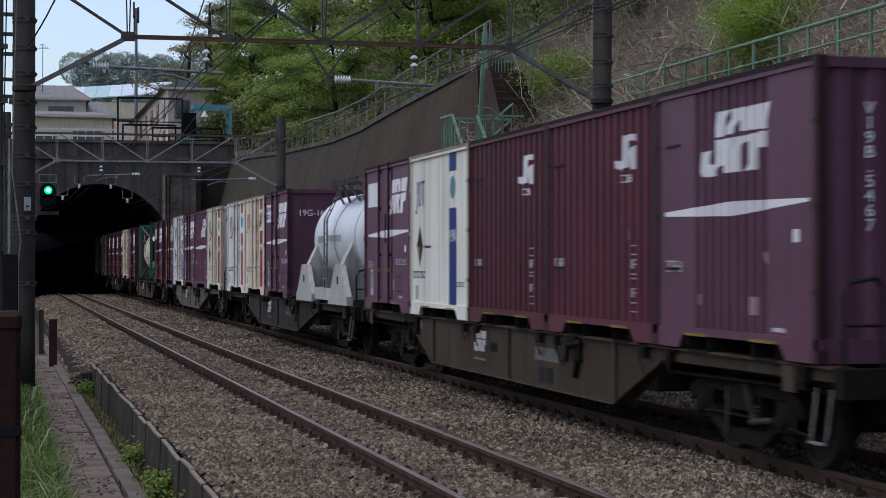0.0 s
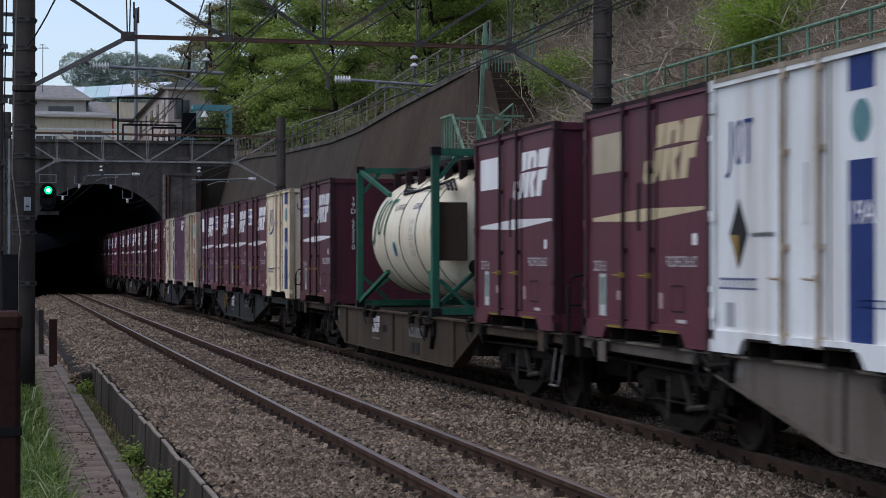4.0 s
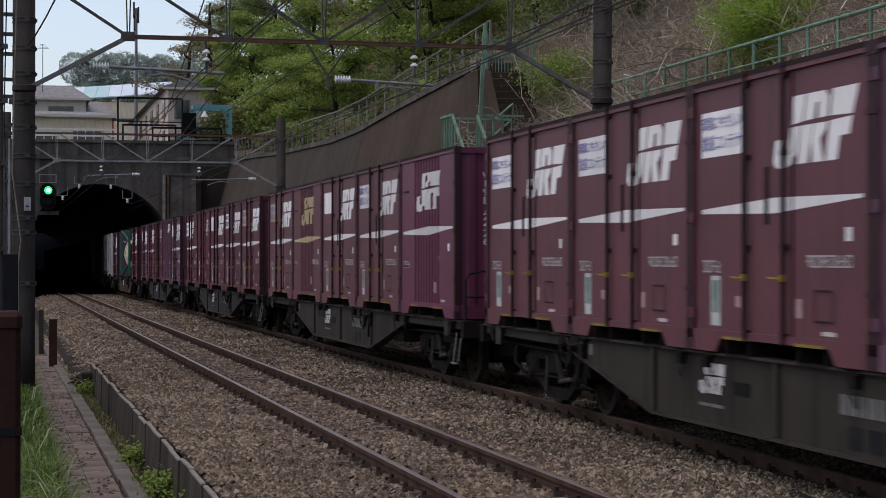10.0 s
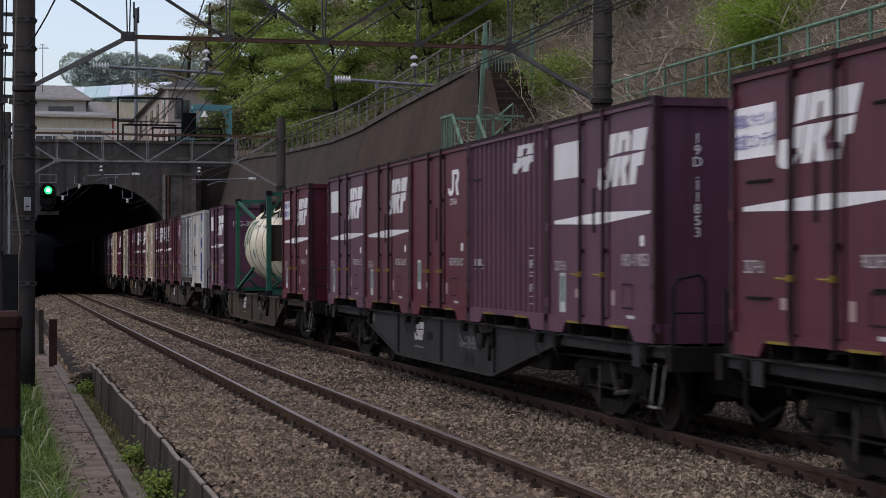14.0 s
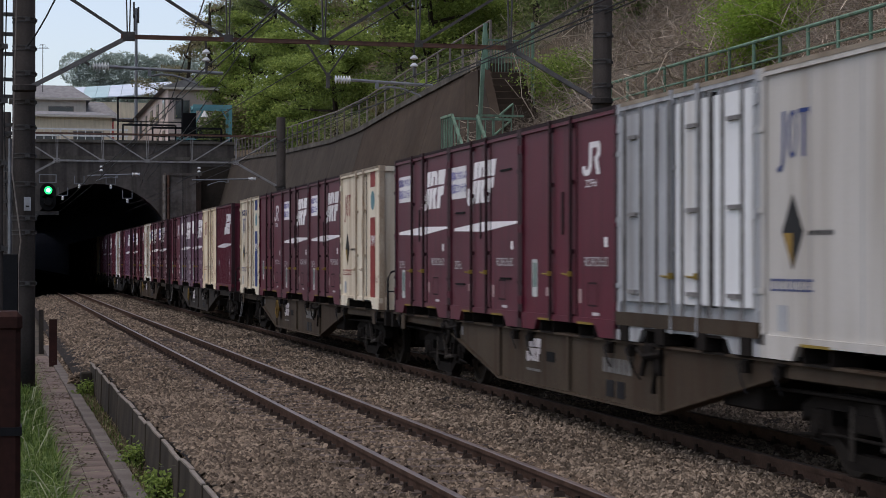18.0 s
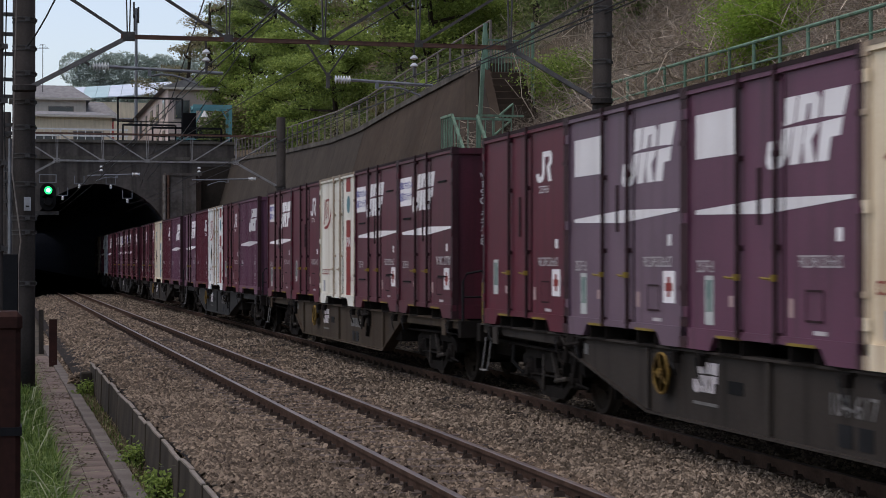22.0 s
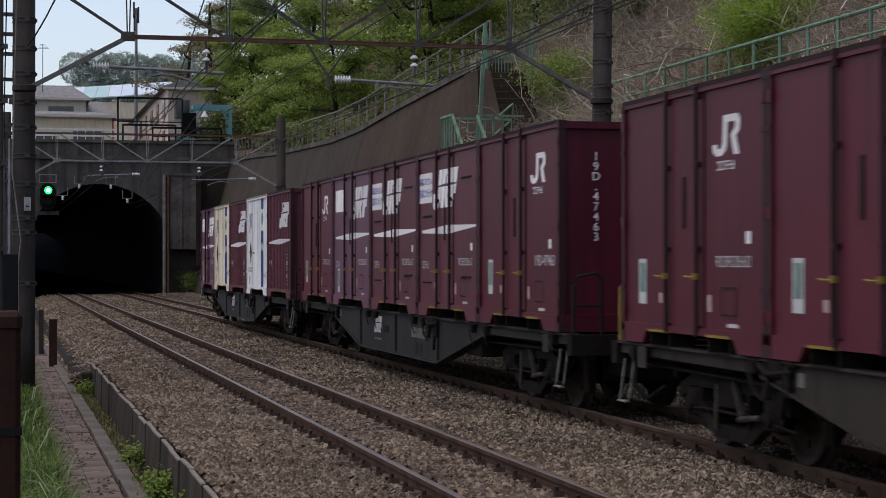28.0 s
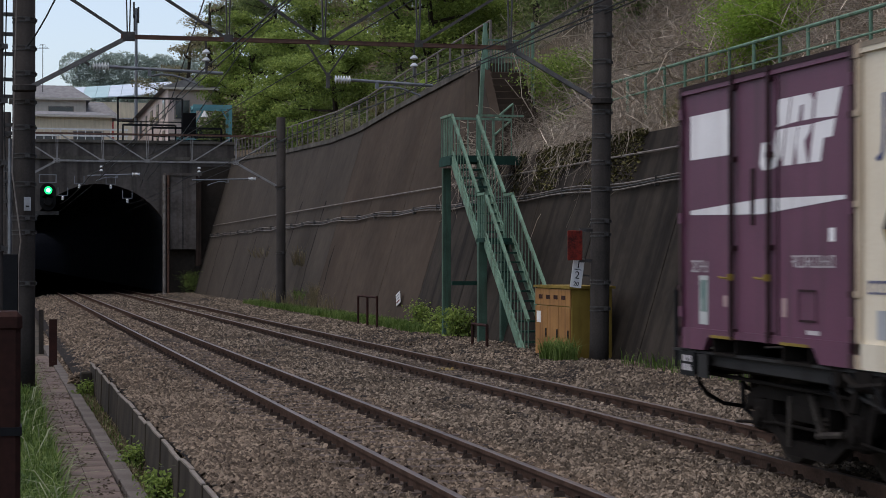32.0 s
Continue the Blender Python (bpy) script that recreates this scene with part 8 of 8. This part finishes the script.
# insulators hung in the tunnel mouth
for x, z in ((3.73, 5.2), (4.68, 5.9), (6.53, 5.9), (7.5, 5.07)):
    ti = thing("tunnel_insulator", "white insulator hung from the portal", "insulator", "tunnel insulators", at=(x, PORTAL_Y - 0.25, z + 0.6))
    part("frame", boxes((-0.3, -0.26, 0, 0.04, 0.0, 0.45), (0.26, 0.3, 0, 0.04, 0.0, 0.45), (-0.3, 0.3, 0, 0.04, -0.04, 0.0)), "galv", ti)
    part("disc", lathe(bmesh.new(), [(0.03, -0.3), (0.09, -0.27), (0.09, -0.24), (0.04, -0.18), (0.09, -0.15), (0.08, -0.11), (0.03, -0.05)], sides=12), "porcelain", ti, smooth=True)

# ---- clutter at the left edge ----
fp = thing("fence_post", "dark red-brown steel fence post close to the camera", "post", at=(0.0, 4.4, 0))
part("shaft", rounded(-0.075, 0.052, -0.05, 0.05, -0.62, 1.70, 0.012), "rustpost", fp)
part("cap", rounded(-0.08, 0.056, -0.055, 0.055, 1.66, 1.71, 0.012), "rustpost", fp)
part("clamp", boxes((-0.078, 0.055, -0.053, 0.053, 1.42, 1.44)), "dark", fp)
bx = thing("dark_cabinet", "dark steel box beside the path with a pale edge", "cabinet", at=(0.1, 28.0, -0.6))
part("body", rounded(-0.5, 0.19, -0.3, 0.3, 0, 2.55, 0.01), "dark", bx)
part("edge_strip", boxes((0.19, 0.2, -0.31, -0.29, 0.0, 2.55)), "railpost", bx)
for x, y, h, w, lab in ((1.2, 41.5, 1.1, 0.055, "rusty red-brown marker post beside the kerb"), (1.12, 49.5, 1.1, 0.04, "thin wooden stake beside the path"), (0.75, 53.5, 1.25, 0.03, "thin wooden stake beside the path")):
    mp_ = thing("marker_post", lab, "post", "marker posts", at=(x, y, -0.55))
    part("shaft", boxes((-w * 1.6, w * 1.6, -w, w, -0.1, h)), "rustpost" if w > 0.05 else "bark", mp_)
st = part("stone_marker", rounded(0.66, 0.8, 41.7, 41.92, -0.6, -0.05, 0.02), "kerb")
tagged(st, "small pale stone marker beside the path", "marker")
pl = thing("pole_plate", "white number plate strip with dark bars on the pole", "sign", at=(0.5, 32.67, 2.85))
part("plate", boxes((-0.06, 0.06, -0.015, 0.0, -0.12, 0.12)), "greybox", pl)
part("bar", boxes((-0.03, 0.03, -0.02, -0.015, -0.06, -0.03)), "hazard", pl)
cb = thing("pole_cables", "grey cables and pipe running down the pole", "cable", at=(0.44, 32.9, 0))
part("conduit", tube(bmesh.new(), [(-0.24, -0.1, -0.5), (-0.24, -0.1, 4.0)], 0.03, 6), "galv", cb)
part("cable", tube(bmesh.new(), [(-0.1, -0.22, -0.4), (-0.16, -0.24, 1.2), (-0.05, -0.26, 2.2), (-0.2, -0.24, 3.4), (-0.12, -0.22, 6.8)], 0.014, 5), "railpost", cb)
part("cable", tube(bmesh.new(), [(-0.3, 0.0, 2.8), (-0.34, -0.1, 4.4), (-0.3, -0.1, 6.5)], 0.012, 5), "wire", cb)
for z in (3.3, 4.3, 5.1, 5.9):
    part("insulator", lathe(bmesh.new(), [(0.03, z), (0.06, z + 0.015), (0.03, z + 0.04), (0.06, z + 0.055), (0.025, z + 0.09)], at=(-0.42, 0, 0), sides=10), "porcelain", cb, "small white insulator", smooth=True)
for z in (1.9, 2.9, 3.25, 3.45, 4.1, 4.25, 4.75, 5.05, 5.5, 5.85, 6.2):
    part("bracket", boxes((-0.5, -0.18, -0.05, 0.05, z - 0.03, z + 0.03)), "band", cb)

# ---- houses on the terrace ----
def house(x, y, w, d, z, wall_h, roof_h, wall_m, label, windows, ridge_x=True, roof_m="tiles", eave=0.4):
    h = thing("house", label, "house", "houses", at=(x, y, z))
    part("wall", boxes((0, w, 0, d, 0, wall_h)), wall_m, h)
    bm = bmesh.new()
    e = eave
    if ridge_x:
        q = [(-e, -e, wall_h), (w + e, -e, wall_h), (w + e, d + e, wall_h), (-e, d + e, wall_h)]
        a, b = (w * 0.18, d / 2, wall_h + roof_h), (w * 0.82, d / 2, wall_h + roof_h)
        v = [bm.verts.new(c) for c in q + [a, b]]
        for f in ((0, 1, 5, 4), (1, 2, 5), (2, 3, 4, 5), (3, 0, 4), (3, 2, 1, 0)):
            bm.faces.new([v[i] for i in f])
    else:
        q = [(-e, -e, wall_h), (w + e, -e, wall_h), (w + e, d + e, wall_h), (-e, d + e, wall_h), (w / 2, -e, wall_h + roof_h), (w / 2, d + e, wall_h + roof_h)]
        v = [bm.verts.new(c) for c in q]
        for f in ((0, 4, 5, 3), (1, 2, 5, 4), (0, 1, 4), (2, 3, 5), (3, 2, 1, 0)):
            bm.faces.new([v[i] for i in f])
    part("roof", bm, roof_m, h, "grey tiled roof")
    part("eave_board", boxes((-e, w + e, -e - 0.02, -e + 0.06, wall_h - 0.16, wall_h - 0.01)), "greyplaster", h)
    for wx, wz, ww, wh in windows:
        wi = part("window", boxes((wx - 0.08, wx + ww + 0.08, -0.05, 0.0, wz - 0.08, wz + wh + 0.08)), "railpost", h)
        part("pane", boxes((wx, wx + ww, -0.07, -0.052, wz, wz + wh)), "glass", wi)
        part("sill", boxes((wx - 0.12, wx + ww + 0.12, -0.12, 0.0, wz - 0.14, wz - 0.08)), "greyplaster", wi)
    return h


house(1.4, 133, 6.6, 6, 9.2, 3.2, 0.5, "plaster", "cream single-storey house with a low grey roof", [(1.2, 0.7, 1.4, 1.1), (3.9, 0.5, 2.0, 1.5)])
house(1.2, 143, 5.4, 6, 9.4, 5.1, 1.25, "greyplaster", "grey two-storey house with a hipped tile roof", [(2.6, 3.8, 1.8, 0.6)])
house(5.4, 146, 3.4, 5, 9.4, 4.1, 1.2, "greyplaster", "small grey house with a dark balcony", [(0.6, 2.9, 1.6, 0.6)])
rb = thing("red_shed", "small red-clad shed between the houses", "shed", at=(7.6, 141, 9.4))
part("wall", boxes((0, 1.0, 0, 2, 0, 3.4)), "red", rb)
part("roof", boxes((-0.1, 2.4, -0.1, 2.1, 3.4, 3.5)), "greybox", rb)
# long pinkish building seen along its side
lb = house(11.2, 124, 3.0, 34, 9.0, 4.7, 0.7, "pink", "long pinkish two-storey building with a shallow roof", [(0.5, 2.6, 0.9, 1.2), (1.8, 0.6, 0.8, 1.4)], False)
for k in range(6):
    for z in (0.7, 2.9):
        wi = part("window", boxes((-0.05, 0.0, 2.0 + 5.2 * k, 3.9 + 5.2 * k, z - 0.08, z + 1.28)), "railpost", lb)
        part("pane", boxes((-0.07, -0.052, 2.1 + 5.2 * k, 3.8 + 5.2 * k, z, z + 1.2)), "glass", wi)
gh = thing("greenhouse", "long white and pale green sheet roof of a greenhouse", "greenhouse", at=(5.6, 185, 12.75))
for k in range(9):
    bm = bmesh.new()
    x0, x1 = 1.28 * k, 1.28 * (k + 1) - 0.04
    z0, z1 = 5.3 + 0.12 * k * 0.9, 5.3 + 0.12 * (k + 1) * 0.9
    hexa(bm, [(x0, 0, z0 - 0.1), (x1, 0, z1 - 0.1), (x1 + 0.8, 9, z1 + 1.9), (x0 + 0.8, 9, z0 + 1.9), (x0, 0, z0), (x1, 0, z1), (x1 + 0.8, 9, z1 + 2.0), (x0 + 0.8, 9, z0 + 2.0)])
    part("roof_sheet", bm, "sheetgreen" if k in (2, 3) else "sheet", gh)
part("wall", boxes((0, 11.5, 0.3, 9, -4, 5.2)), "plaster", gh)
# white railing along the terrace and dark fence frames above the portal
wr = thing("terrace_railing", "white railing along the terrace above the tunnel", "railing", at=(0, 113.5, 9.0))
for k in range(16):
    part("post", boxes((0.2 + 0.5 * k, 0.24 + 0.5 * k, 0, 0.04, 0, 1.0)), "white", wr)
for z in (0.15, 0.6, 1.0):
    part("rail", boxes((0.2, 7.8, -0.02, 0.02, z - 0.05, z + 0.05)), "white", wr)
df = thing("pipe_railing", "dark pipe frames standing above the tunnel parapet", "railing", at=(0, 112.2, 8.9))
for x0, x1, h in ((7.1, 11.0, 3.0), (7.4, 10.6, 1.35), (9.2, 13.4, 1.2), (10.2, 14.0, 0.8)):
    for x in (x0, x1):
        part("post", boxes((x - 0.05, x + 0.05, 0, 0.1, 0, h)), "dark", df)
    part("beam", boxes((x0, x1, 0, 0.1, h - 0.08, h + 0.04)), "dark", df)
    part("beam", boxes((x0, x1, 0.02, 0.08, h * 0.5, h * 0.5 + 0.06)), "dark", df)
tf = thing("teal_frame", "teal painted steel frame above the tunnel", "frame", at=(12.0, 114.5, 8.9))
for x in (0, 2.25):
    for y in (0, 1.5):
        part("post", boxes((x - 0.1, x + 0.1, y - 0.08, y + 0.08, 0, 2.75)), "teal", tf)
for y in (0, 1.5):
    part("beam", boxes((-0.1, 2.35, y - 0.1, y + 0.1, 2.6, 2.85)), "teal", tf)
for x in (0, 2.25):
    part("beam", boxes((x - 0.08, x + 0.08, 0.1, 1.4, 2.6, 2.8)), "teal", tf)
    part("brace", bar(bmesh.new(), (x, 0, 1.6), (x + (0.6 if x == 0 else -0.6), 0, 2.6), 0.08, 0.08), "teal", tf)
part("cone_lamp", lathe(bmesh.new(), [(0.02, 2.45), (0.05, 2.4), (0.24, 2.05), (0.22, 2.03)], at=(0.6, -0.3, 0), sides=12), "white", tf, "white conical lamp shade")
dgr = thing("dark_screen", "dark mesh screen above the tunnel", "screen", at=(11.05, 113.2, 8.9))
part("panel", boxes((0, 0.9, 0, 0.06, 0.6, 2.2)), "black", dgr)
part("base", boxes((-0.4, 0.8, -0.2, 0.2, 0.2, 0.7)), "teal", dgr)
up = thing("utility_pole", "tall pale utility pole behind the houses", "pole", at=(10.95, 150, 9))
part("shaft", tube(bmesh.new(), [(0, 0, 0), (0, 0, 13.6)], 0.16, 10, 0.11), "galv", up)
for dz, dx in ((13.0, 0.18), (13.4, -0.18), (12.3, -0.14)):
    part("antenna", boxes((dx - 0.07, dx + 0.07, -0.1, 0.1, dz - 0.6, dz + 0.7)), "band", up)
an = thing("roof_antenna", "thin television antenna on the house roof", "antenna", at=(3.35, 144, 15.1))
part("mast", tube(bmesh.new(), [(0, 0, -0.4), (0, 0, 3.6)], 0.03, 5), "band", an)
for k in range(4):
    part("element", boxes((-0.5 + 0.1 * k, 0.5 - 0.1 * k, -0.01, 0.01, 3.3 + 0.1 * k, 3.32 + 0.1 * k)), "band", an)



def motions():
    times = [0.0] + [float(k) for k in range(2, 32, 2)] + [END]
    centres = {}
    for ob, y, z in MOVING:
        centres[ob.name] = y
        walk(ob, [(t, pose(FAR, y - travelled(t), z)) for t in times])
    # wheels turn while they pass near the camera
    for ws, dy, wagon in WHEELS:
        y0 = centres[wagon.name] + dy
        base = ws.location.copy()
        rows = []
        turn = 0.0
        last = None
        for k in range(0, int(END * FPS) + 1):
            t = k / FPS
            y = y0 - travelled(t)
            if 9.0 < y < 36.0:
                turn = (36.0 - y) / 0.43 if y0 > 36.0 else (y0 - y) / 0.43
                rows.append((t, turn))
        if not rows:
            rows = [(0.0, 0.0), (END, 0.0)]
        if rows[0][0] > 0:
            rows.insert(0, (0.0, rows[0][1]))
        if rows[-1][0] < END:
            rows.append((END, rows[-1][1]))
        walk(ws, [(t, Matrix.Translation(base) @ Matrix.Rotation(a, 4, "X")) for t, a in rows])


motions()
